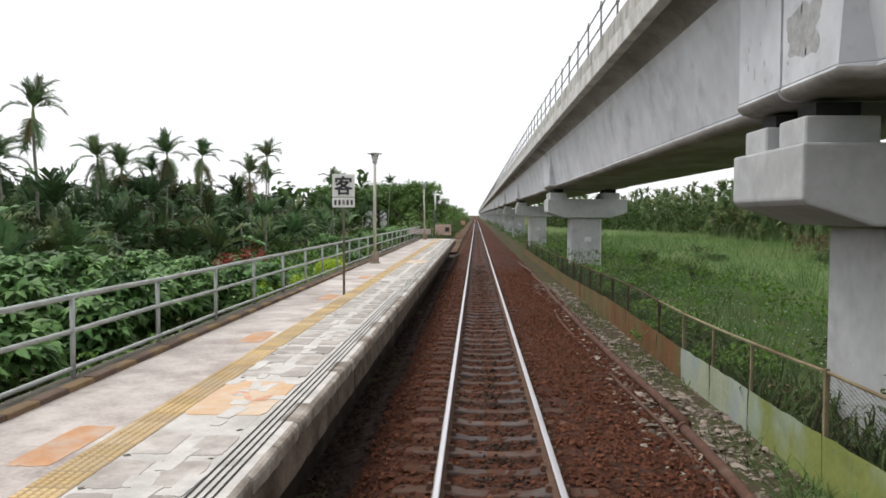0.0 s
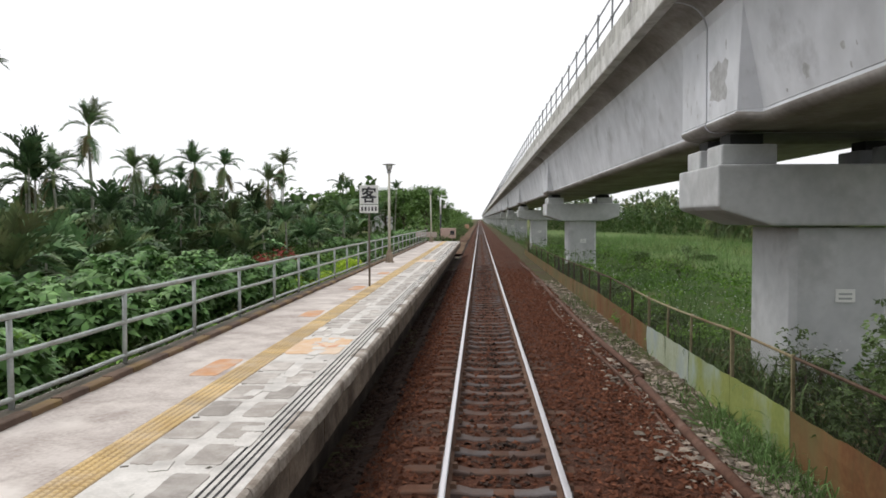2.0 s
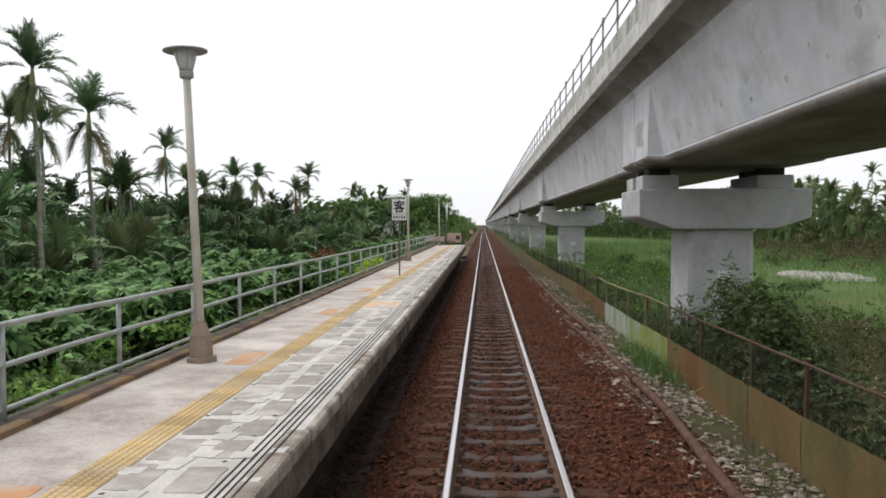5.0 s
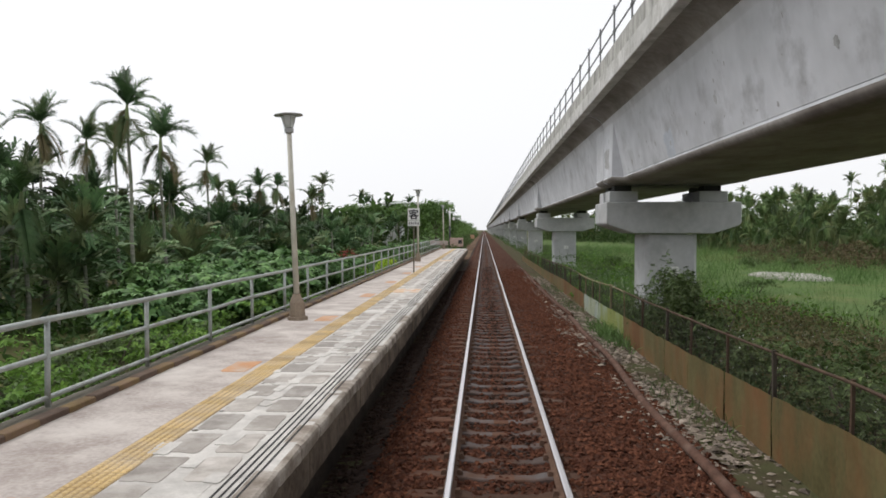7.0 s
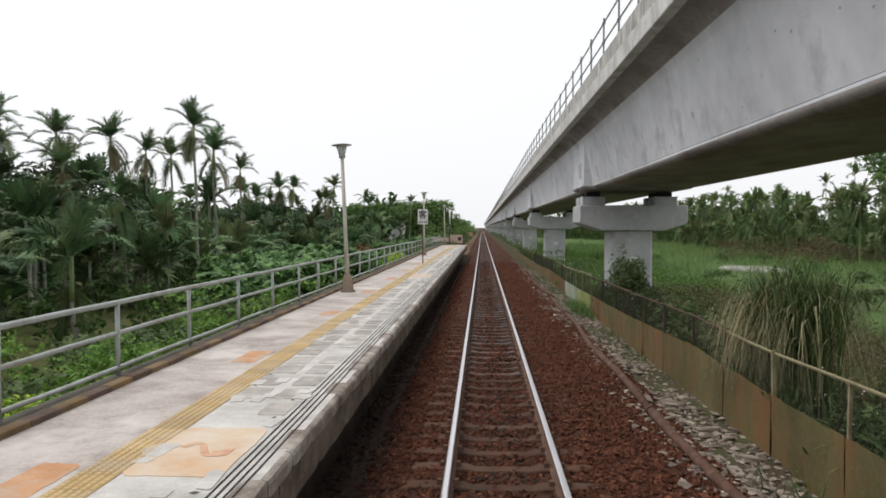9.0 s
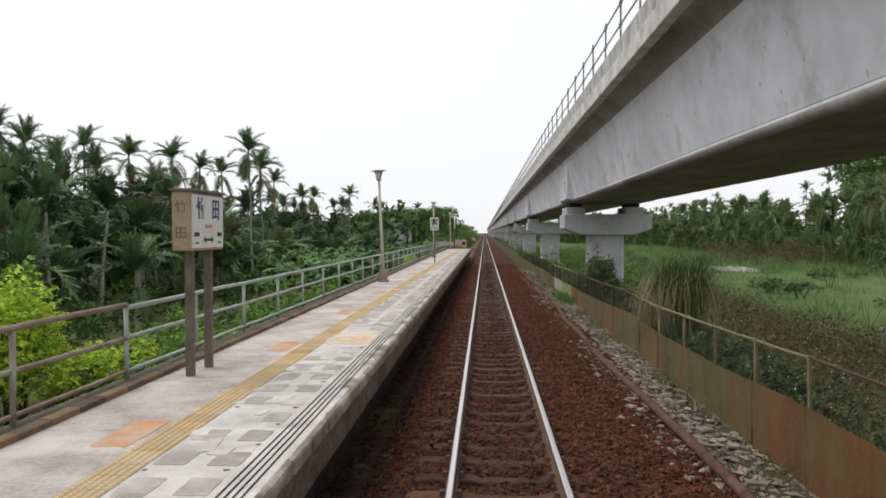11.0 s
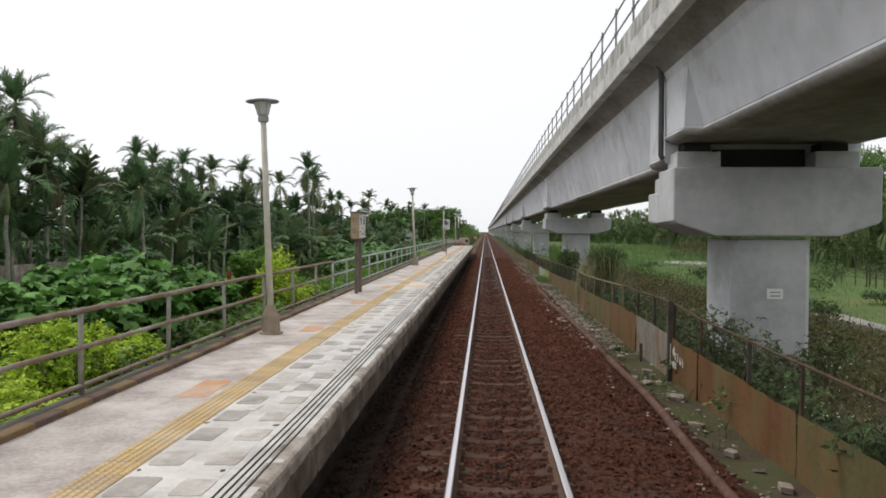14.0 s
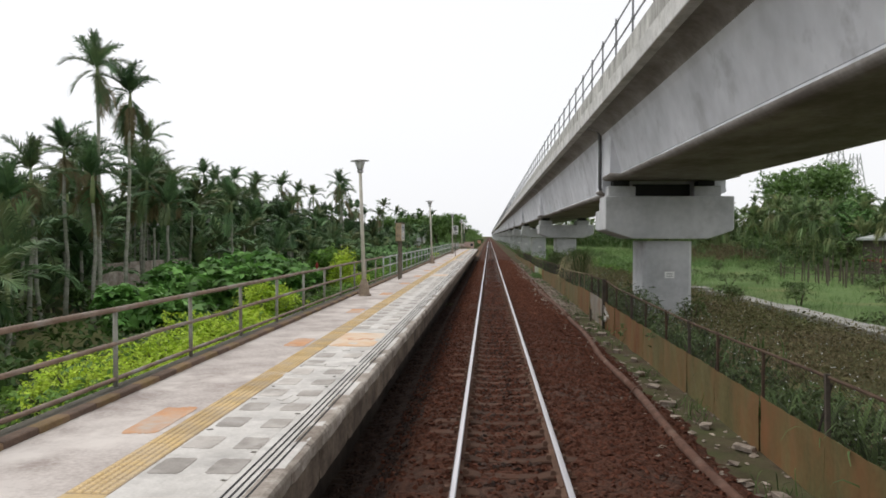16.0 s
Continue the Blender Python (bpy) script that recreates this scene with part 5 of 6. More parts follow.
def areca(x, y, z, seed, fronds, size=1.0, label="slender betel palm with grey ringed trunk and feathery green crown", thick=1.0):
    """A betel palm that stands close enough for its fronds to be told apart; its fronds spring from (x, y, z)."""
    r = random.Random(seed)
    shaft = min(0.72 * size, 0.5 * (z + 0.3))
    me, (tx, ty, tz) = palm_trunk(z + 0.3 - shaft, seed)
    p = empty("betel_palm", pose(x - tx, y - ty, -0.3), label, "palm tree", "betel palms")
    put("trunk", me, p)
    part("crownshaft", tube(bmesh.new(), [(tx, ty, tz - 0.02), (tx, ty, tz + 0.35 * shaft), (tx, ty, tz + shaft * 1.08)], [0.055 * size, 0.085 * size * thick, 0.035 * size], 8), CROWNSHAFT, p, "green crownshaft", smooth=True)
    for k, m in frond_poses(r, fronds + 4, (tx, ty, tz + shaft), size):
        put("frond", FRONDS[k], p, at=m)
    skirt = r.choice((5, 7, 9) if y < 0 else (4, 6, 8)) if z > 4 else 2
    for i in range(skirt):
        old = i % 5 > 1
        put("frond", DRY if old else FRONDS[5], p, "dry hanging frond" if old else "", at=pose(tx, ty, tz + shaft * (0.95 - 0.5 * r.random()), r.uniform(-14, 12), r.uniform(-10, 10), r.uniform(0, 360)) @ Matrix.Scale(size * r.uniform(0.75, 1.1), 4))
    return p


def crown_mesh(seed, n, size):
    """A whole crown in one mesh, for palms further off."""
    r = random.Random(seed)
    vs, fs, k = [], [], 0
    for i, m in frond_poses(r, n, (0, 0, 0), size):
        v, f = FAR_SHAPES[i]
        m = np.array(m)
        vs.append(v @ m[:3, :3].T + m[:3, 3])
        fs.append(f + k)
        k += len(v)
    return fast_mesh("crown", np.concatenate(vs), np.concatenate(fs), FROND)


CROWNS = [crown_mesh(s, n, z) for s, n, z in ((50, 10, 1.0), (51, 13, 1.1), (52, 9, 0.95), (53, 13, 1.15), (54, 12, 1.25), (55, 11, 1.05))]
TRUNKS = [palm_trunk(5.0, 70 + k) for k in range(4)]


def far_palm(x, y, h, k, ground=-0.3):
    """A betel palm further off, with its crown in one mesh. h: from the ground to the crown's base."""
    p = empty("betel_palm", pose(x, y, ground, rng.uniform(-2, 2), rng.uniform(-2, 2), rng.uniform(0, 360)), "slender betel palm in a dense dark green grove", "palm tree", "betel palms")
    me, (tx, ty, tz) = TRUNKS[k % 4]
    put("trunk", me, p, at=Matrix.Diagonal((1, 1, h / 5.0, 1)))
    put("crown", CROWNS[rng.randrange(6)], p, at=pose(tx, ty, h, 0, 0, rng.uniform(0, 360)) @ Matrix.Scale(rng.uniform(0.85, 1.15), 4))


def broad_tree(x, y, h, r, count, leaf, material, label, ground=-0.3):
    """A broadleaved tree: tapered trunk, limbs and a crown of many leafy lumps with gaps."""
    t = empty("tree", pose(x, y, ground), label, "tree", "broadleaved trees")
    bm = bmesh.new()
    tube(bm, [(0, 0, -0.1), (0.1, 0.05, h * 0.25), (0.0, 0.15, h * 0.5), (0.1, 0.1, h * 0.8)], [0.05 * h ** 0.8, 0.04 * h ** 0.8, 0.028 * h ** 0.8, 0.01 * h ** 0.8], 8)
    tips = []
    for k in range(12):
        a, z0 = 2.4 * k, h * rng.uniform(0.3, 0.6)
        d, z1 = r * rng.uniform(0.4, 0.8), h * rng.uniform(0.5, 0.9)
        tube(bm, [(0, 0.1, z0), (d * 0.5 * math.cos(a), d * 0.5 * math.sin(a), (z0 + z1) / 2 + 0.2), (d * math.cos(a), d * math.sin(a), z1)], [0.02 * h ** 0.8, 0.013 * h ** 0.8, 0.005 * h ** 0.8], 5)
        tips.append((d * math.cos(a), d * math.sin(a), z1))
    part("trunk", bm, TWIG, t, smooth=True)
    tips += [(rng.uniform(-0.3, 0.3) * r, rng.uniform(-0.3, 0.3) * r, h * rng.uniform(0.75, 0.95)) for _ in range(5)]
    pts = [blob_points(count // len(tips), c, (r * rng.uniform(0.3, 0.48), r * rng.uniform(0.3, 0.48), h * rng.uniform(0.10, 0.17)), 0.3, False) for c in tips]
    pts = np.concatenate(pts)
    put("crown", scatter("crown", pts, leaf * nrng.uniform(0.6, 1.3, len(pts)), "spray", material, 0.6), t)
    return t


def grove(name, n, x0, x1, y0, y1, z0, z1, leaf, material, label, kind="oval", lean=0.7, ripple=0.5, clump=60):
    """Dense undergrowth that nobody could count: leaves filling a band with an uneven top."""
    m = max(60, n // clump)
    cx, cy = nrng.uniform(x0, x1, m), nrng.uniform(y0, y1, m)
    ct = np.array([z1 * (1 + ripple * noise.noise((a * 0.35, b * 0.35, 5)) + 0.35 * ripple * noise.noise((a * 1.3, b * 1.3, 9))) for a, b in zip(cx, cy)])
    which = nrng.integers(0, m, n)
    wide = max(1.6 * leaf, min(1.4, 0.35 * (z1 - z0)))
    x, y = cx[which] + nrng.normal(0, wide * 0.55, n), cy[which] + nrng.normal(0, wide * 0.55, n)
    z = z0 + (ct[which] - z0) * np.clip(nrng.random(m)[which] * 0.85 + nrng.normal(0, 0.10, n) + 0.12, 0, 1.05)
    x = np.clip(x, x0, x1)
    return tagged(put(name, scatter(name, np.stack([x, y, z], -1), leaf * nrng.uniform(0.6, 1.4, n), kind, material, lean)), label, "undergrowth", kind="stuff")


def palm_mass(name, spots, label, n=13, skirt=0, skin=None):
    """Crowded young palms that nobody could count, in one mesh of fronds and stems."""
    vs, fs, k, stem = [], [], 0, []
    r = random.Random(5)
    for x, y, h, size in spots:
        hung = [(5, pose(0, 0, -0.3 - 0.5 * r.random(), 0, r.uniform(-10, 10), r.uniform(0, 360)) @ Matrix.Scale(size * r.uniform(0.8, 1.2), 4)) for _ in range(skirt)]
        for i, m in frond_poses(r, n, (0, 0, 0), size) + hung:
            v, f = FAR_SHAPES[i]
            m = np.array(pose(x, y, h - 0.3) @ m)
            vs.append(v @ m[:3, :3].T + m[:3, 3])
            fs.append(f + k)
            stem += [0] * len(f)
            k += len(v)
        for a in range(3):
            c, s = 0.05 * math.cos(2.1 * a), 0.05 * math.sin(2.1 * a)
            c2, s2 = 0.05 * math.cos(2.1 * a + 2.1), 0.05 * math.sin(2.1 * a + 2.1)
            vs.append(np.array([(x + c, y + s, -0.4), (x + c2, y + s2, -0.4), (x + c2 * 0.7, y + s2 * 0.7, h - 0.2), (x + c * 0.7, y + s * 0.7, h - 0.2)]))
            fs.append(np.array([(0, 1, 2), (0, 2, 3)]) + k)
            stem += [1, 1]
            k += 4
    me = fast_mesh(name, np.concatenate(vs), np.concatenate(fs), [skin or FROND, skin or BARK])
    me.polygons.foreach_set("material_index", stem)
    return tagged(put(name, me), label, "undergrowth", kind="stuff")


# ---- betel palm grove beyond the platform: place and height of each crown ----
NEAR_PALMS = [(-14.0, 23.4, 5.7), (-16.8, 33.0, 4.85), (-16.2, 34.0, 4.5), (-15.45, 37.3, 5.35), (-16.1, 37.0, 4.5), (-15.9, 43.4, 5.7), (-13.3, 47.6, 6.02), (-13.4, 44.2, 4.8), (-16.8, 26.0, 4.3), (-17.9, 26.0, 4.15),
              (-18.5, 12.4, 6.4), (-16.85, 13.9, 6.4), (-16.0, 15.6, 6.0), (-14.55, 15.0, 5.7), (-11.2, 9.0, 6.25), (-11.7, 12.6, 5.7), (-18.8, 2.2, 6.45), (-18.65, 3.7, 6.1), (-19.15, 9.2, 6.55), (-18.7, 6.0, 5.5),
              (-11.77, -24.8, 7.35), (-11.83, -22.6, 7.0), (-15.05, -14.3, 6.45), (-15.8, -12.0, 5.3), (-13.3, -23.9, 5.05), (-15.6, -18.0, 5.3), (-15.5, -15.0, 5.6), (-16.4, 5.0, 5.1),
              (-16.9, 0.6, 4.8), (-13.4, 3.8, 4.4), (-14.8, -20.5, 5.0), (-12.8, -19.3, 4.5), (-16.5, -9.0, 5.0), (-14.0, -14.5, 4.6), (-18.0, -24.0, 5.0), (-16.2, -27.5, 4.4), (-12.7, -26.6, 4.2), (-12.1, -28.5, 3.3),
              (-11.5, -25.6, 4.1), (-14.3, -22.0, 3.8), (-13.6, -18.0, 4.2), (-11.7, -20.0, 3.5), (-14.6, -24.0, 2.9), (-12.1, 5.0, 3.4), (-11.0, 6.0, 2.3), (-13.6, -29.6, 4.0), (-12.4, -11.2, 4.0)]
for k, (x, y, z) in enumerate(NEAR_PALMS):
    areca(x, y, z, 300 + k, 8 + k % 3, 0.88 + 0.06 * (k % 4))
for x, y, z, size in ((-9.2, -3.4, 1.75, 1.25), (-9.7, -5.8, 1.4, 1.1), (-10.6, -9.5, 1.6, 1.2), (-10.2, -31.5, 1.6, 1.4), (-9.6, -33.4, 1.2, 1.3)):
    areca(x, y, z, round(500 + y), 8, size, "young betel palm with long arching fronds behind the railing", 0.5)
for k in range(96):
    y = -44 + 150 * (k / 96) + rng.uniform(-2, 2)
    far_palm(-rng.uniform(17, 40) - 0.05 * max(0, y), y, rng.uniform(3.0, 4.5) if y < 12 else rng.uniform(2.2, 3.6), k)
palm_mass("far_palms", [(-rng.uniform(9, 40), rng.uniform(60, 170), rng.uniform(3.0, 5.4), rng.uniform(0.9, 1.2)) for k in range(36)], "far betel palms rising over the woods", 9)
palm_mass("grove_palms", [(-rng.uniform(14.5, 25), -34 + 58 * (k / 100) + rng.uniform(-1.5, 1.5), rng.uniform(2.4, 4.5), rng.uniform(1.05, 1.4)) for k in range(100)]
          + [(-rng.uniform(14.5, 26), 24 + 40 * (k / 40) + rng.uniform(-1.5, 1.5), rng.uniform(2.2, 3.9), rng.uniform(1.0, 1.35)) for k in range(40)], "middle-height betel palms crowded in the grove", 11)
# young palms crowded below them
for k in range(95):
    y = -46 + 118 * (k / 95) + rng.uniform(-1, 1)
    far_palm(-rng.uniform(12.6, 18.5), y, rng.uniform(2.2, 4.4) if y < 4 else rng.uniform(1.4, 3.0), k)
palm_mass("young_palms", [(-rng.uniform(13.2 if k < 90 else 11.4, 21), -46 + 112 * (k / 200) + rng.uniform(-2, 2), rng.uniform(0.3, 2.3 if k < 90 else 1.7), rng.uniform(1.1, 1.7 if k < 90 else 1.5)) for k in range(200)], "crowded dark green young palms below the betel palm grove")
grove("undergrowth", 17000, -32, -17.5, -50, 70, -0.3, 2.6, 0.36, LEAFDARK, "dense dark green undergrowth below the palm grove")
grove("ground_cover", 4500, -7.6, -4.6, -46, -21, -0.3, 0.4, 0.13, LEAFFRESH, "fresh green ground cover of leafy weeds behind the railing", "spray", 0.6, 0.8)
grove("ground_cover", 8500, -7.6, -4.6, -21, 34, -0.3, 0.8, 0.13, LEAFFRESH, "fresh green ground cover of leafy weeds behind the railing", "spray", 0.6, 0.8)
grove("undergrowth", 26000, -13.5, -7.0, -48, 60, -0.3, 0.9, 0.16, LEAFDARK, "low dark weeds and creepers behind the platform")
grove("distant_woods", 18000, -75, -9, 68, 240, -0.3, 5.2, 0.8, LEAFDARK, "distant dark green woods beyond the platform end")
grove("distant_woods", 7000, -140, -40, -60, 240, -0.3, 5.0, 1.0, LEAFDARK, "distant dark green woods behind the palm grove")

# ---- shrubs behind the railing ----
BROAD = "dense shrub with layered green leaflets behind the railing"
for x, y, rx, ry, rz in ((-6.5, 8.4, 1.4, 1.5, 1.75), (-8.6, 10.4, 1.7, 1.8, 2.0), (-6.6, 11.4, 1.4, 1.4, 1.85), (-8.2, 13.6, 1.6, 1.7, 2.05), (-6.5, 14.4, 1.35, 1.5, 1.8), (-6.6, 17.4, 1.4, 1.5, 1.8), (-8.8, 17.2, 1.7, 1.8, 1.95),
                         (-6.4, 19.9, 1.1, 1.3, 1.4), (-6.4, 4.9, 1.3, 1.6, 1.75), (-8.4, 6.6, 1.6, 1.7, 1.85), (-7.6, 2.4, 1.4, 1.5, 1.55), (-8.6, 23.6, 1.5, 1.8, 1.3), (-7.4, 28.5, 1.4, 1.8, 0.95), (-9.5, 32.0, 1.7, 2.1, 1.1),
                         (-7.6, 40.0, 1.6, 2.2, 1.0), (-8.6, 47.0, 1.8, 2.4, 1.5), (-7.4, 55.0, 1.8, 2.4, 1.8), (-6.2, 62.0, 1.9, 2.8, 1.9)):
    far = y > 24
    shrub("broadleaf_shrub", (x, y, -0.3), (rx, ry, rz), 700 if far else 1150, 0.42 if far else 0.36, "umbrella", LEAFMID, BROAD, group="broadleaf shrubs", tilt=0.0, lumps=16, shell=0.68, lean=0.36, clump=(0.26, 0.46))
for x, y, rx, ry, rz in ((-8.3, -28.9, 1.2, 1.4, 1.45), (-8.2, -26.0, 1.4, 1.5, 1.85), (-7.2, -24.2, 1.4, 1.5, 1.95), (-7.6, -21.8, 1.5, 1.6, 2.15), (-9.4, -23.6, 1.5, 1.7, 1.9), (-7.5, -19.4, 1.4, 1.5, 1.75), (-9.0, -20.0, 1.4, 1.6, 1.7)):
    shrub("lobed_leaf_shrub", (x, y, -0.3), (rx, ry, rz), 1000, 0.36, "lobed", HEARTLEAF, "dense shrub with large lobed green leaves behind the railing", group="lobed-leaf shrubs", tilt=-0.2, lumps=13, shell=0.7, lean=0.38, clump=(0.3, 0.52))
LIME = "bright yellow-green clipped shrub growing behind the railing"
for x, y, rx, ry, rz in ((-5.95, -17.2, 0.65, 0.8, 2.0), (-5.9, -15.2, 0.7, 1.1, 0.95), (-5.5, -26.4, 0.5, 0.8, 0.95), (-5.7, -28.2, 0.6, 0.9, 1.35), (-5.4, -29.8, 0.6, 0.9, 0.95),
                         (-5.5, -32.4, 0.8, 1.2, 1.0), (-5.4, -34.4, 0.8, 1.3, 0.95), (-5.6, -36.6, 0.9, 1.3, 1.0), (-5.6, -12.0, 0.6, 1.1, 0.7), (-5.3, 17.6, 0.35, 0.6, 0.9), (-5.4, 21.4, 0.5, 1.0, 0.95), (-5.6, 28.0, 0.6, 1.3, 0.95)):
    shrub("lime_shrub", (x, y, -0.25), (rx, ry, rz), 2400, 0.10, "spray", LEAFLIME, LIME, group="yellow-green shrubs", lumps=9, shell=0.6)
shrub("red_shrub", (-7.1, 21.9, -0.3), (0.75, 0.7, 1.62), 900, 0.14, "spray", LEAFRED, "dark red leaved shrub among green shrubs")
grove("ground_cover", 7000, -4.95, -4.36, -44, 52, -0.3, 0.62, 0.11, LEAFFRESH, "fresh green weeds crowding the back of the platform", "spray", 0.6, 0.9, clump=14)
GREENLOW = "low fresh-green weed shrub behind the railing"
for k in range(26):
    shrub("low_shrub", (-5.4 - 1.6 * rng.random(), -43 + 2.1 * k + rng.uniform(-0.6, 0.6), -0.3), (0.9, 1.3, rng.uniform(0.65, 1.05)), 520, 0.165, "spray", WEED, GREENLOW, group="low green shrubs", stems=3)

# ---- trees beyond the platform end ----
for x, y, h, r in ((-6.9, 92, 6.9, 3.5), (-10.2, 97, 6.6, 3.8), (-7.6, 120, 5.0, 3.2), (-13.5, 104, 6.6, 4), (-7.4, 150, 4.6, 3.2), (-8.5, 190, 4.6, 3.6), (-9.5, 240, 5, 4.5), (-17.0, 95.0, 6.4, 4.0), (-10, 310, 5.5, 5), (-13, 400, 6.5, 7)):
    broad_tree(x, y, h, r, 3000, 0.42, TREELEAF, "green broadleaved tree beside the track beyond the platform")

grove("verge_scrub", 7000, -4.6, -2.8, 60, 330, -0.5, 1.1, 0.22, WEED, "rough green scrub beside the track beyond the platform", "spray", 0.6, 0.8, clump=30)
grove("verge_scrub", 9000, -9.0, -4.3, 76, 420, -0.5, 3.3, 0.36, TREELEAF, "green bank of bushes rising beside the track beyond the platform", "spray", 0.6, 0.6, clump=40)
grove("verge_scrub", 10000, 3.7, 6.4, 30, 330, -0.5, 0.75, 0.13, WEED, "rough grass and weeds between the far fence and the viaduct piers", "spray", 0.6, 1.0, clump=30)
soil = [(x + 0.25 * noise.noise((x, y * 0.2, 6)), y, -0.30 + 0.13 * noise.noise((x * 0.9, y * 0.35, 2)) - 0.12 * max(0, -2.9 - x)) for y in [57 + 3.0 * k for k in range(90)] for x in (-4.4, -3.6, -2.9, -2.3, -1.7)]
tagged(put("shoulder", raw_mesh("shoulder", soil, [(5 * j + i, 5 * j + i + 1, 5 * j + i + 6, 5 * j + i + 5) for j in range(89) for i in range(4)], SHOULDER, True)), "rust-brown gravel shoulder beside the track beyond the platform", "gravel", kind="structure")
house = empty("far_house", pose(-15.6, 116, -0.4), "grey-roofed pale house far behind the trees", "house")
part("wall", boxed(-1.6, 1.6, -2.2, 2.2, 0, 7.2), PIER, house, "pale rendered wall")
roof = bmesh.new()
low, high = [[roof.verts.new((sx * w, sy * d, z)) for sx, sy in ((-1, -1), (1, -1), (1, 1), (-1, 1))] for w, d, z in ((2.1, 2.7, 7.2), (1.35, 0.35, 7.75))]
for k in range(4):
    roof.faces.new((low[k], low[(k + 1) % 4], high[(k + 1) % 4], high[k]))
roof.faces.new(high)
roof.faces.new(low[::-1])
part("roof", roof, GALV, house, "grey hipped roof")
for x in (-0.8, 0.8):
    part("window", boxed(x - 0.4, x + 0.4, -2.24, -2.202, 6.0, 6.9), SIGNINK, house, "dark window")
mark = empty("track_marker", pose(-2.75, 150, -0.45), "orange-red marker board on a post beside the track", "marker")
part("post", boxed(-0.05, 0.05, -0.05, 0.05, 0, 1.2), POSTBROWN, mark)
part("board", boxed(-0.45, 0.45, -0.09, -0.052, 1.0, 1.8, bevel=0.01), REDPAINT, mark, "orange-red board")
for x, y, h in ((-10.9, 92, 6.5), (-16.2, 84, 6.6), (-14.6, 78, 5.9), (-19.5, 70, 6.0)):
    far_palm(x, y, h, int(y))

# ---- field and woods across the track ----
nf = 115000
u = nrng.random(nf)
gy = -44 + 150 * u ** 1.5
gx = 4.3 + (9 + 0.36 * (gy + 44)) * nrng.random(nf) ** 1.1
tone = np.array([noise.noise((a * 0.13, b * 0.10, 4)) + 0.45 * noise.noise((a * 0.55, b * 0.45, 8)) for a, b in zip(gx, gy)])
lump = np.array([noise.noise((a * 0.5, b * 0.4, 2)) + 0.5 * noise.noise((a * 1.6, b * 1.3, 6)) for a, b in zip(gx, gy)])
tone += np.clip((gy + 6) / 40, -0.22, 0.30) + 0.03 * np.clip(gx - 9.5, 0, 8)
tone += np.where(gx > 11.4 + 0.03 * (gy + 20), 0.55, 0.0) - np.where((gx < 10.8) & (gy < 4), 0.30, 0.0) + np.where((gy > 12) & (gx > 5), 0.18, 0.0)
gs = (0.30 + 0.0035 * (gy + 44)) * nrng.uniform(0.6, 1.4, nf) * np.clip(1 + 1.3 * lump, 0.35, 2.2) * np.where((gx > 11.4) & (gy < 26), 0.6, 1.0)
for lo, hi, m, kind, label in ((-9, -0.10, OLIVEWEED, "blade", "dull olive-brown weeds in the field under the viaduct"), (-0.10, 0.16, WEED, "blade", "rough dark green grass in the field beyond the viaduct"), (0.16, 9, GRASS, "blade", "fresh bright green grass in the field beyond the viaduct")):
    k = (tone >= lo) & (tone < hi)
    tagged(put("field_grass", scatter("field_grass", np.stack([gx, gy, np.full(nf, -0.44)], -1)[k], gs[k], kind, m, 0.45)), label, "grass", kind="stuff")
grove("field_weeds", 40000, 4.0, 9.5, -45, 12, -0.45, 0.18, 0.085, OLIVEWEED, "dull olive weeds and grass under the viaduct", "oval", 0.8, 1.2, clump=2)
grove("field_weeds", 7000, 4.0, 10.5, 6, 62, -0.45, 0.35, 0.12, LEAFFRESH, "light green leafy weeds beside the viaduct piers", "oval", 0.8, 1.2, clump=12)
nf = 11000
gy = -44 + 104 * nrng.random(nf) ** 0.8
gx = 3.65 + np.abs(nrng.normal(0, 0.75, nf))
dens = np.array([0.75 + 0.7 * noise.noise((0.3, b * 0.22, 2)) for b in gy])
gs = np.clip(dens, 0.35, 1.4) * nrng.uniform(0.6, 1.3, nf) * 0.85
tagged(put("fence_weeds", scatter("fence_weeds", np.stack([gx, gy, np.full(nf, -0.45)], -1), gs, "strap", WEED, 0.22)), "tangled weeds and grass growing behind the fence", "weeds", kind="stuff")
WEEDBUSH = "dark tangled weed bush behind the sheet fence"
for k in range(44):
    y = -45 + 2.0 * k + rng.uniform(-0.6, 0.6)
    tall = 0.95 + 0.45 * noise.noise((1.5, y * 0.25, 8)) + (0.45 if -1 < y < 5 else 0) + (0.3 if -9 < y < -1 else -0.15 if y < -27 else 0)
    if -21 < y < -9:
        tall *= 0.72
    if y > 6.5:
        if y < 13:
            continue
        tall *= 0.62
    shrub("weed_bush", (4.15 + rng.uniform(0, 0.7), y, -0.45), (0.8, 1.25, tall), 520, 0.135, "spray", LEAFFRESH if y > 6.5 and k % 2 else WEED if y > 5 or k % 4 == 1 else BUSHDARK, WEEDBUSH, group="weed bushes", stems=4, lumps=5)
nb = 2600
gy = nrng.uniform(-44, 25, nb)
gx = 2.62 + 0.65 * nrng.random(nb)
keep = np.array([noise.noise((0.7, b * 0.5, 3)) > 0.12 for b in gy])
gp = np.stack([gx, gy, np.full(nb, -0.42)], -1)[keep]
tagged(put("verge_grass", scatter("verge_grass", gp, 0.26 * nrng.uniform(0.5, 1.4, len(gp)), "strap", WEED, 0.4)), "tufts of grass on the soil along the fence", "grass", kind="stuff")


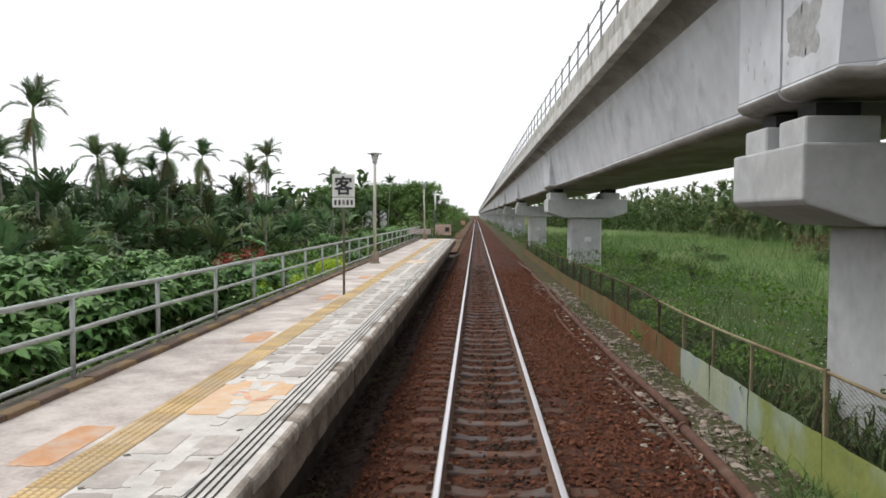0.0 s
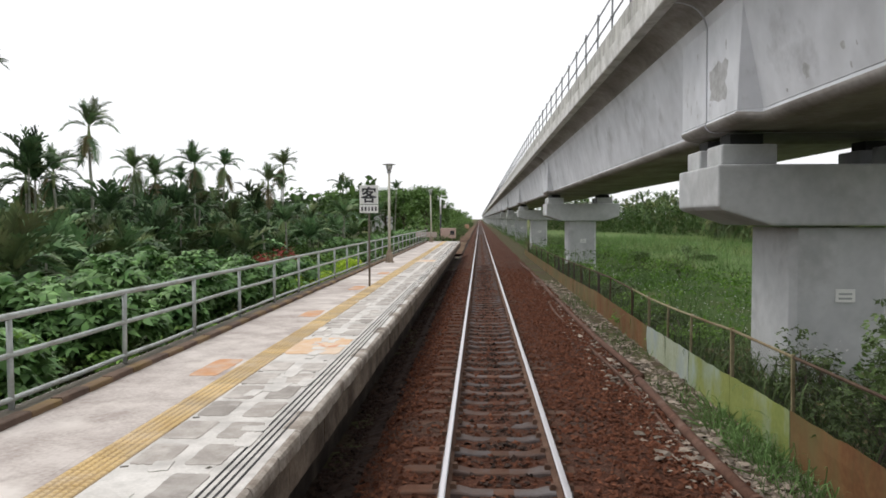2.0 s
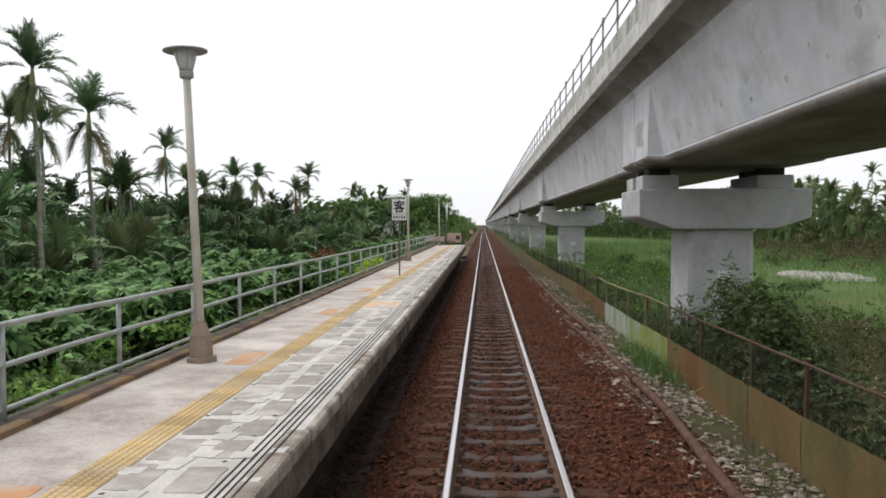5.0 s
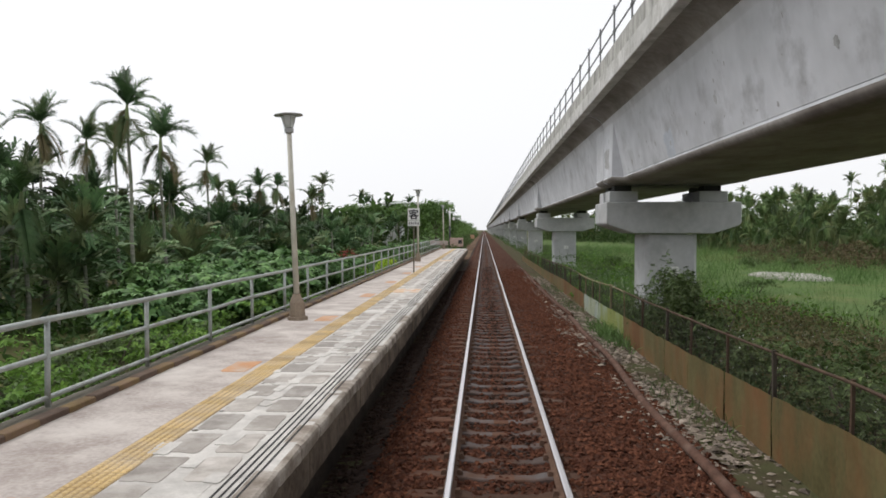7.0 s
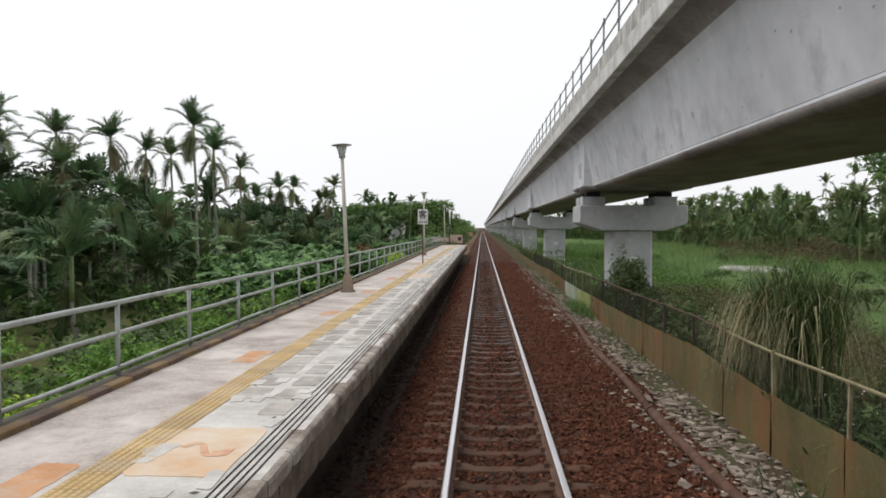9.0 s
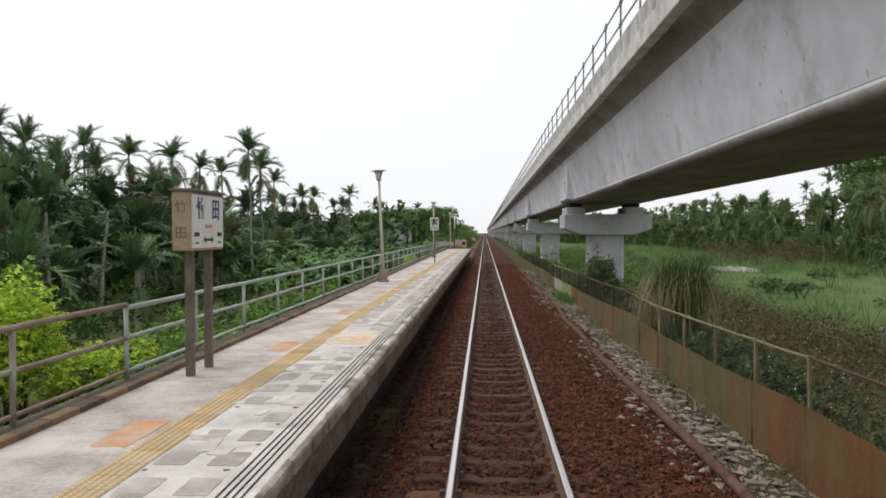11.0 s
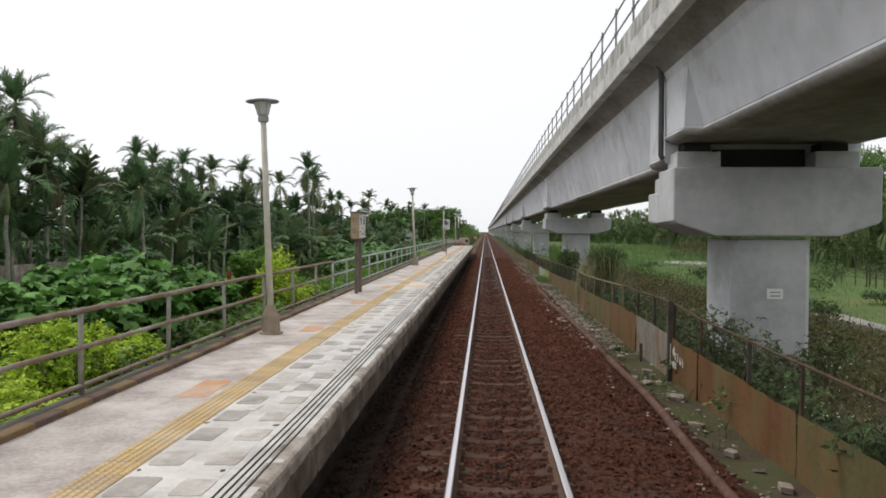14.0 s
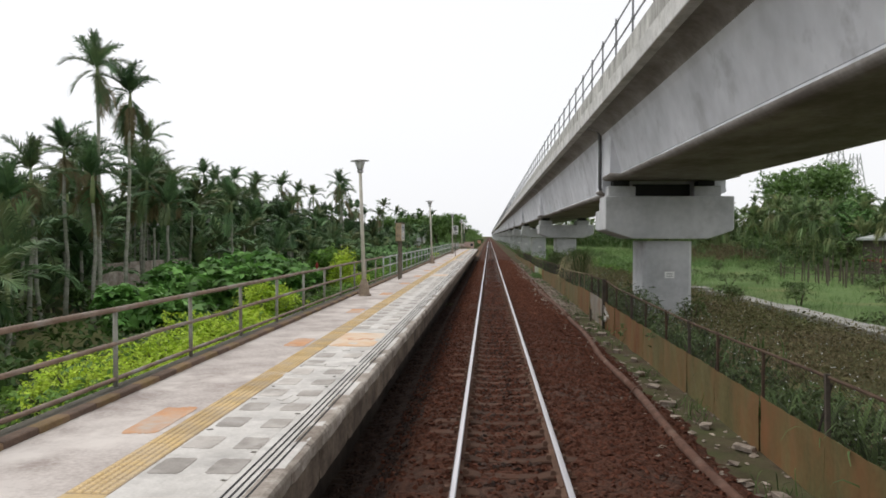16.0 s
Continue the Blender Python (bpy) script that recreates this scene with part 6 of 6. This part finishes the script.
def tall_grass(x, y, h, n):
    """A clump of tall arching grass, green inside and straw-coloured outside."""
    g = empty("tall_grass", pose(x, y, -0.45), "tall clump of reedy grass with dry straw blades behind the fence", "grass clump", "tall grass clumps")
    for name, m, c, sp, kind in (("green_blades", WEED, n, 0.07, "arch"), ("dry_blades", STRAW, int(n * (1.8 if x < 4.125 else 0.25)), 0.07, "droop")):
        p = np.stack([nrng.normal(0, 0.10, c), nrng.normal(0, 0.22, c), np.zeros(c)], -1)
        put(name, scatter(name, p, h * (1.04 if kind == "droop" else 1.0) * nrng.uniform(0.6, 1.1, c), kind, m, sp), g)


for x, y, h, n in ((4.12, -8.2, 2.1, 300), (4.15, -8.7, 2.3, 380), (4.22, -9.2, 2.25, 340), (4.3, -8.5, 2.25, 320)):
    tall_grass(x, y, h, n)
nh = 1900
hy = nrng.uniform(-40, 30, nh)
hx = 3.8 + np.abs(nrng.normal(0, 1.6, nh))
tagged(put("seed_heads", scatter("seed_heads", np.stack([hx, hy, nrng.uniform(0.0, 0.75, nh)], -1), 0.035, "oval", FLOWER, 0.8)), "small white seed heads and flowers among the weeds", "flowers", kind="stuff")

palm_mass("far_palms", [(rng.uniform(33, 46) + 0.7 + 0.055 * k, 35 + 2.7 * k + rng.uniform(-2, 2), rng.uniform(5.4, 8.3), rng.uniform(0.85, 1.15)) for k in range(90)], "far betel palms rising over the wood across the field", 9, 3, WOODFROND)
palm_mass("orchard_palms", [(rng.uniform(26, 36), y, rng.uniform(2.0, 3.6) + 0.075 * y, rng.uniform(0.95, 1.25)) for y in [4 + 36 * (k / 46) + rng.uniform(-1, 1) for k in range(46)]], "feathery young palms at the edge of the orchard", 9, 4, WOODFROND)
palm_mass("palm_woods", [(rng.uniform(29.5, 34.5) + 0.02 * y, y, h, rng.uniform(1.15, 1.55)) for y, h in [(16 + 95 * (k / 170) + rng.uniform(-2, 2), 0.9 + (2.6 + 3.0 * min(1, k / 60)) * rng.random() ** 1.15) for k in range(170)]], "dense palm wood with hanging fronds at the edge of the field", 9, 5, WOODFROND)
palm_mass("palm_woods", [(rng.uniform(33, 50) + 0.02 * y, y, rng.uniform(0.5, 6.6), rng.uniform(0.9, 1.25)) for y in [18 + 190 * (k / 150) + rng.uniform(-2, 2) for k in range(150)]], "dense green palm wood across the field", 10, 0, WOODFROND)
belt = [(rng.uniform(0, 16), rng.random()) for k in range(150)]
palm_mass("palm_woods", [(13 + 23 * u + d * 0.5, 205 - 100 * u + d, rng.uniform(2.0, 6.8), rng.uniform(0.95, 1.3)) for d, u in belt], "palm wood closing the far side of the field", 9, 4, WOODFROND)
nw = 10000
bu, bd = nrng.random(nw), nrng.random(nw) * 18
bz = np.array([1.0 + 0.6 * noise.noise((a * 14, b * 0.3, 4)) for a, b in zip(bu, bd)])
tagged(put("distant_woods", scatter("distant_woods", np.stack([13 + 23 * bu + bd * 0.5, 206 - 100 * bu + bd, -0.3 + 4.8 * bz * nrng.random(nw)], -1), 0.5 * nrng.uniform(0.6, 1.4, nw), "spray", LEAFDARK, 0.7)), "dense dark green wood closing the far side of the field", "undergrowth", kind="stuff")
grove("scrub_bank", 6000, 22, 31, 38, 58, -0.4, 1.3, 0.15, DRYWEED, "dull brown-green scrub bank at the far edge of the field", "spray")
for k in range(45):
    far_palm(-rng.uniform(8.5, 24), rng.uniform(30, 74), rng.uniform(1.8, 3.6), k)
grove("distant_woods", 10000, 40, 60, 25, 240, -0.4, 4.6, 0.55, LEAFDARK, "distant green woods across the field")
grove("distant_woods", 6000, 60, 160, -40, 240, -0.4, 5.5, 0.9, LEAFDARK, "distant dark woods behind the field")
grove("distant_woods", 16000, 24, 44, -12, 26, -0.4, 2.0, 0.22, WEED, "green scrub at the edge of the field")
broad_tree(38.5, 46.5, 11.8, 6.4, 5200, 0.55, TREELEAF, "large dull green broadleaved tree at the edge of the field")
broad_tree(31.0, 22.0, 6.0, 3.0, 1500, 0.42, LEAFMID, "small green broadleaved tree at the edge of the field")

# ---- small things across the track ----
ch = empty("concrete_channel", label="long pale concrete ditch edge lying in the grass", category="ditch edge")
y = -34.0
while y < -4.5:
    w = rng.uniform(0.9, 2.2)
    if y < -15.5 or rng.random() < 0.55:
        part("slab", boxed(-0.44, 0.44, 0, w, -0.4, rng.uniform(-0.02, 0.03), bevel=0.02), PALESAND, ch, at=pose(11.05 + rng.uniform(-0.06, 0.06), y, -0.22, rng.uniform(-0.6, 0.6), rng.uniform(-3, 3), rng.uniform(-2, 2)))
    y += w + rng.uniform(0.01, 0.12)
bm, rims = bmesh.new(), []
for z, wide in ((-0.60, 1.05), (-0.36, 1.0), (-0.30, 0.93)):
    rims.append([bm.verts.new((18.4 + 2.0 * wide * math.cos(a) * (1 + 0.3 * noise.noise((2 * math.cos(a), 2 * math.sin(a), 0))), 34 + 3.6 * wide * math.sin(a) * (1 + 0.3 * noise.noise((2 * math.cos(a), 2 * math.sin(a), 4))), z)) for a in [2 * math.pi * k / 36 for k in range(36)]])
for a, b in zip(rims, rims[1:]):
    for k in range(36):
        bm.faces.new((a[k], a[(k + 1) % 36], b[(k + 1) % 36], b[k]))
bm.faces.new(rims[-1])
tagged(put("sand_patch", mesh_of("sand_patch", bm, PALESAND)), "pale bare patch of dry sand in the green field", "sand patch", kind="structure")


def rubble_at():
    while True:
        y = nrng.uniform(-42, 32)
        dense = 1.0 if -18 < y < 14 else 0.08 if y < -20 else 0.5
        if nrng.random() < dense * (0.65 + 0.9 * noise.noise((0.2, y * 0.45, 6))):
            return (float(np.clip(2.68 + 0.36 * nrng.normal(), 1.75, 3.32)), y)


def rubble_height(x, y):
    return max(ballast_height(x, y), ground_height(x, y)) - 0.005


tagged(put("rubble", stones("rubble", 1300, rubble_at, 0.075, RUBBLE, rubble_height, 0.5)), "larger pale broken stones lying between the pipe and the fence", "rubble", kind="stuff")
tagged(put("rubble", stones("rubble", 9000, rubble_at, 0.036, RUBBLE, rubble_height, 0.6)), "pale broken stones scattered along the fence foot", "rubble", kind="stuff")
for k in range(24):
    y = -41 + 1.45 * k + rng.uniform(-0.4, 0.4)
    bm = boxed(-0.5, 0.5, -0.5, 0.5, -0.5, 0.5)
    bmesh.ops.bevel(bm, geom=list(bm.edges), offset=0.1, segments=1, affect="EDGES", profile=0.5)
    for v in bm.verts:
        v.co += Vector((rng.uniform(-0.1, 0.1), rng.uniform(-0.1, 0.1), rng.uniform(-0.1, 0.1)))
    bm.transform(Matrix.Diagonal((rng.uniform(0.10, 0.22), rng.uniform(0.12, 0.32), rng.uniform(0.05, 0.08), 1)))
    ob = new("concrete_fragment", mesh_of("concrete_fragment", bm, RUBBLE))
    ob.matrix_basis = pose(2.95 + rng.uniform(-0.22, 0.22), y, -0.335, rng.uniform(-6, 6), rng.uniform(-6, 6), rng.uniform(0, 90))
    tagged(ob, "broken slab of pale concrete on the soil by the fence", "rubble", "concrete fragments")

# ---- low wall in the grove ----
wall = empty("garden_wall", label="low weathered concrete wall standing among the palms", category="wall")
part("wall_panel", boxed(-14.15, -14.0, -21.0, -11.5, -0.5, 1.42, bevel=0.01), COPING, wall)

# ---- signals and cabinets beyond the platform end ----
sig = empty("signal_post", pose(-4.15, 74, -0.4), "black and white railway signal post beyond the platform end", "signal")
part("lower_pole", tube(bmesh.new(), [(0, 0, 0), (0, 0, 3.3)], 0.09, 8), SIGNINK, sig, "black lower pole", smooth=True)
part("upper_pole", tube(bmesh.new(), [(0, 0, 3.3), (0, 0, 5.0)], 0.08, 8), WHITEBOARD, sig, "white upper pole", smooth=True)
part("disc", tube(bmesh.new(), [(0.42, 0, 4.1), (0.42, 0.06, 4.1)], 0.17, 16), WHITEBOARD, sig, "round white disc")
part("arm", tube(bmesh.new(), [(0, 0, 4.1), (0.42, 0.03, 4.1)], 0.03, 6), SIGNINK, sig)
cab = empty("relay_cabinet", pose(-3.3, 72, -0.45), "faded pink steel relay cabinet on a stand beside the track", "cabinet")
part("body", boxed(-0.75, 0.75, -0.3, 0.3, 1.0, 2.0, bevel=0.03), mat("faded_pink_steel", (0.46, 0.32, 0.27), (0.60, 0.46, 0.40), big=2, fine=30), cab)
for x in (-0.5, 0.5):
    part("leg", boxed(x - 0.06, x + 0.06, -0.06, 0.06, 0, 0.998), DARKSTEEL, cab)
part("window", boxed(0.2, 0.6, -0.31, -0.302, 1.35, 1.75), SIGNINK, cab, "dark window")
nb = empty("name_board", pose(-4.0, 55.5, -0.3), "pale station name board on two posts at the platform end", "sign")
part("panel", boxed(-1.1, 0.5, -0.03, 0.03, 1.35, 1.75, bevel=0.01), mat("faded_board_paint", (0.46, 0.36, 0.33), (0.62, 0.52, 0.48), big=2, fine=30), nb)
for x in (-0.95, 0.35):
    part("post", boxed(x - 0.04, x + 0.04, 0.032, 0.11, 0, 1.75), POSTBROWN, nb)

of = empty("orchard_fence", label="dark fence of wooden posts and rails at the orchard edge", category="fence")
for k in range(5, 17):
    x, y = 18.2 + 0.30 * k, 11.0 - 0.95 * k
    part("post", tube(bmesh.new(), [(x, y, -0.5), (x + rng.uniform(-0.05, 0.05), y, 0.55 + rng.uniform(-0.1, 0.2))], 0.032, 6), TWIG, of)
for z in (0.05, 0.40):
    part("rail", tube(bmesh.new(), [(19.6, 6.6, z), (21.3, 1.2, z - 0.03), (23.2, -4.8, z)], 0.02, 5), TWIG, of)

# ---- pylons, building and stakes beyond the field ----
def pylon(x, y, h, w):
    p = empty("lattice_pylon", pose(x, y, -0.4), "grey steel lattice power pylon far behind the trees", "pylon", "power pylons")
    def half(z):
        return w / 2 * (1 - 0.78 * z / h)
    for a, b in ((-1, -1), (1, -1), (1, 1), (-1, 1)):
        part("leg", tube(bmesh.new(), [(a * half(0), b * half(0), 0), (a * half(h), b * half(h), h)], 0.09, 4), GALV, p)
    z = 0
    while z < h - 1:
        z1 = min(h, z + 1.3 * half(z) + 0.8)
        for a, b, c, d in ((-1, -1, 1, -1), (1, -1, 1, 1), (1, 1, -1, 1), (-1, 1, -1, -1)):
            bm = tube(bmesh.new(), [(a * half(z), b * half(z), z), (c * half(z1), d * half(z1), z1)], 0.05, 4)
            tube(bm, [(c * half(z), d * half(z), z), (a * half(z1), b * half(z1), z1)], 0.05, 4)
            part("cross_brace", bm, GALV, p)
        z = z1


pylon(64, 100, 21.5, 6.0)
pylon(75, 116, 20.0, 6.0)
shed = empty("farm_shed", pose(31.5, 12.0, -0.4), "low dark farm shed with a red band and grey roof", "shed")
part("wall", boxed(-3, 3, -2, 2, 0, 2.6), DARKSTEEL, shed)
part("red_band", boxed(-3.02, 3.02, -2.02, 2.02, 1.0, 1.25), mat("red_trim", (0.20, 0.03, 0.03), (0.32, 0.06, 0.05), big=2, fine=30), shed, "dull red band")
part("roof", prism(bmesh.new(), [(-3.4, 2.6), (3.4, 2.6), (3.4, 2.75), (0, 3.5), (-3.4, 2.75)], -2.3, 2.3), GALV, shed, "grey sheet roof")
for k in range(40):
    ob = put("orchard_stake", mesh_of("orchard_stake", tube(bmesh.new(), [(0, 0, -0.1), (0, 0, rng.uniform(1.0, 1.7))], 0.05, 5), TWIG), at=pose(19 + 9 * rng.random(), -6 + 18 * rng.random(), -0.42, rng.uniform(-4, 4), rng.uniform(-4, 4)))
    tagged(ob, "bare wooden stake standing in the grass orchard", "stake", "orchard stakes")

for x, y, h in ((4.1, -23.4, 1.5), (4.4, -24.6, 1.2), (5.6, -24.4, 1.1), (4.3, 7.6, 1.2), (5.3, 7.4, 1.0)):
    shrub("weed_bush", (x, y, -0.45), (0.5, 0.7, h), 420, 0.11, "spray", BUSHDARK, "dark straggling weed bush at the foot of a viaduct pier", group="weed bushes", stems=6, lumps=7)

shrub("elder_bush", (4.45, 4.9, -0.45), (0.6, 0.7, 1.95), 1500, 0.13, "spray", WEED, "leafy green bush behind the sheet fence near a pier", stems=6, lumps=11)
shrub("elder_bush", (3.95, 2.0, -0.45), (0.55, 0.75, 1.85), 1300, 0.12, "spray", BUSHDARK, "tall dark green bush behind the sheet fence", stems=6, lumps=9)
FIELDBUSH = "loose green weed bush standing in the field"
for k in range(46):
    x, y = 6.5 + 17 * rng.random(), -36 + 86 * rng.random()
    if abs(x - 18.6) < 4 and 22 < y < 42 or x < 11.5 and y < 6 and k % 3:
        continue
    shrub("field_bush", (x, y, -0.45), (rng.uniform(0.6, 1.3), rng.uniform(0.7, 1.5), rng.uniform(0.45, 1.05)), 260, 0.15, "spray", WEED if k % 3 else BUSHDARK, FIELDBUSH, group="field bushes", stems=3, lumps=5)
nb = 750
gp = np.stack([2.82 + 0.48 * nrng.random(nb), nrng.normal(6.3, 1.0, nb), np.full(nb, -0.42)], -1)
tagged(put("verge_grass", scatter("verge_grass", gp, 0.36 * nrng.uniform(0.5, 1.3, nb), "strap", GRASS, 0.55)), "thick tufts of arching grass against the green fence sheets", "grass", kind="stuff")
bloom = empty("red_bloom", pose(-6.38, -19.7, -0.18), "dark red flower spike on a thin stalk behind the railing", "flower")
part("stalk", tube(bmesh.new(), [(0, 0, -0.15), (0.02, 0.01, 0.8), (0, 0, 1.5)], 0.012, 5), CROWNSHAFT, bloom)
part("petals", lathe(bmesh.new(), [(0.015, 1.44), (0.05, 1.48), (0.058, 1.55), (0.04, 1.63), (0.01, 1.69)], 8), LEAFRED, bloom, "dark red petals")
shrub("light_shrub", (-6.9, -16.4, -0.3), (0.85, 0.9, 2.45), 1700, 0.2, "spray", LEAFFRESH, "fresh green leafy shrub beside yellow-green shrubs", tilt=0.0, lumps=12, lean=0.4, clump=(0.25, 0.45))
for x, y in ((-5.3, -9.4), (-5.5, -11.2), (-5.25, -12.9), (-5.4, -7.6), (-5.5, -19.4), (-5.4, -21.2), (-5.6, -22.8)):
    shrub("fresh_shrub", (x, y, -0.3), (0.6, 1.1, rng.uniform(0.85, 1.1)), 700, 0.13, "spray", LEAFFRESH, "low bright green leafy shrub behind the railing", group="bright green shrubs", stems=3)
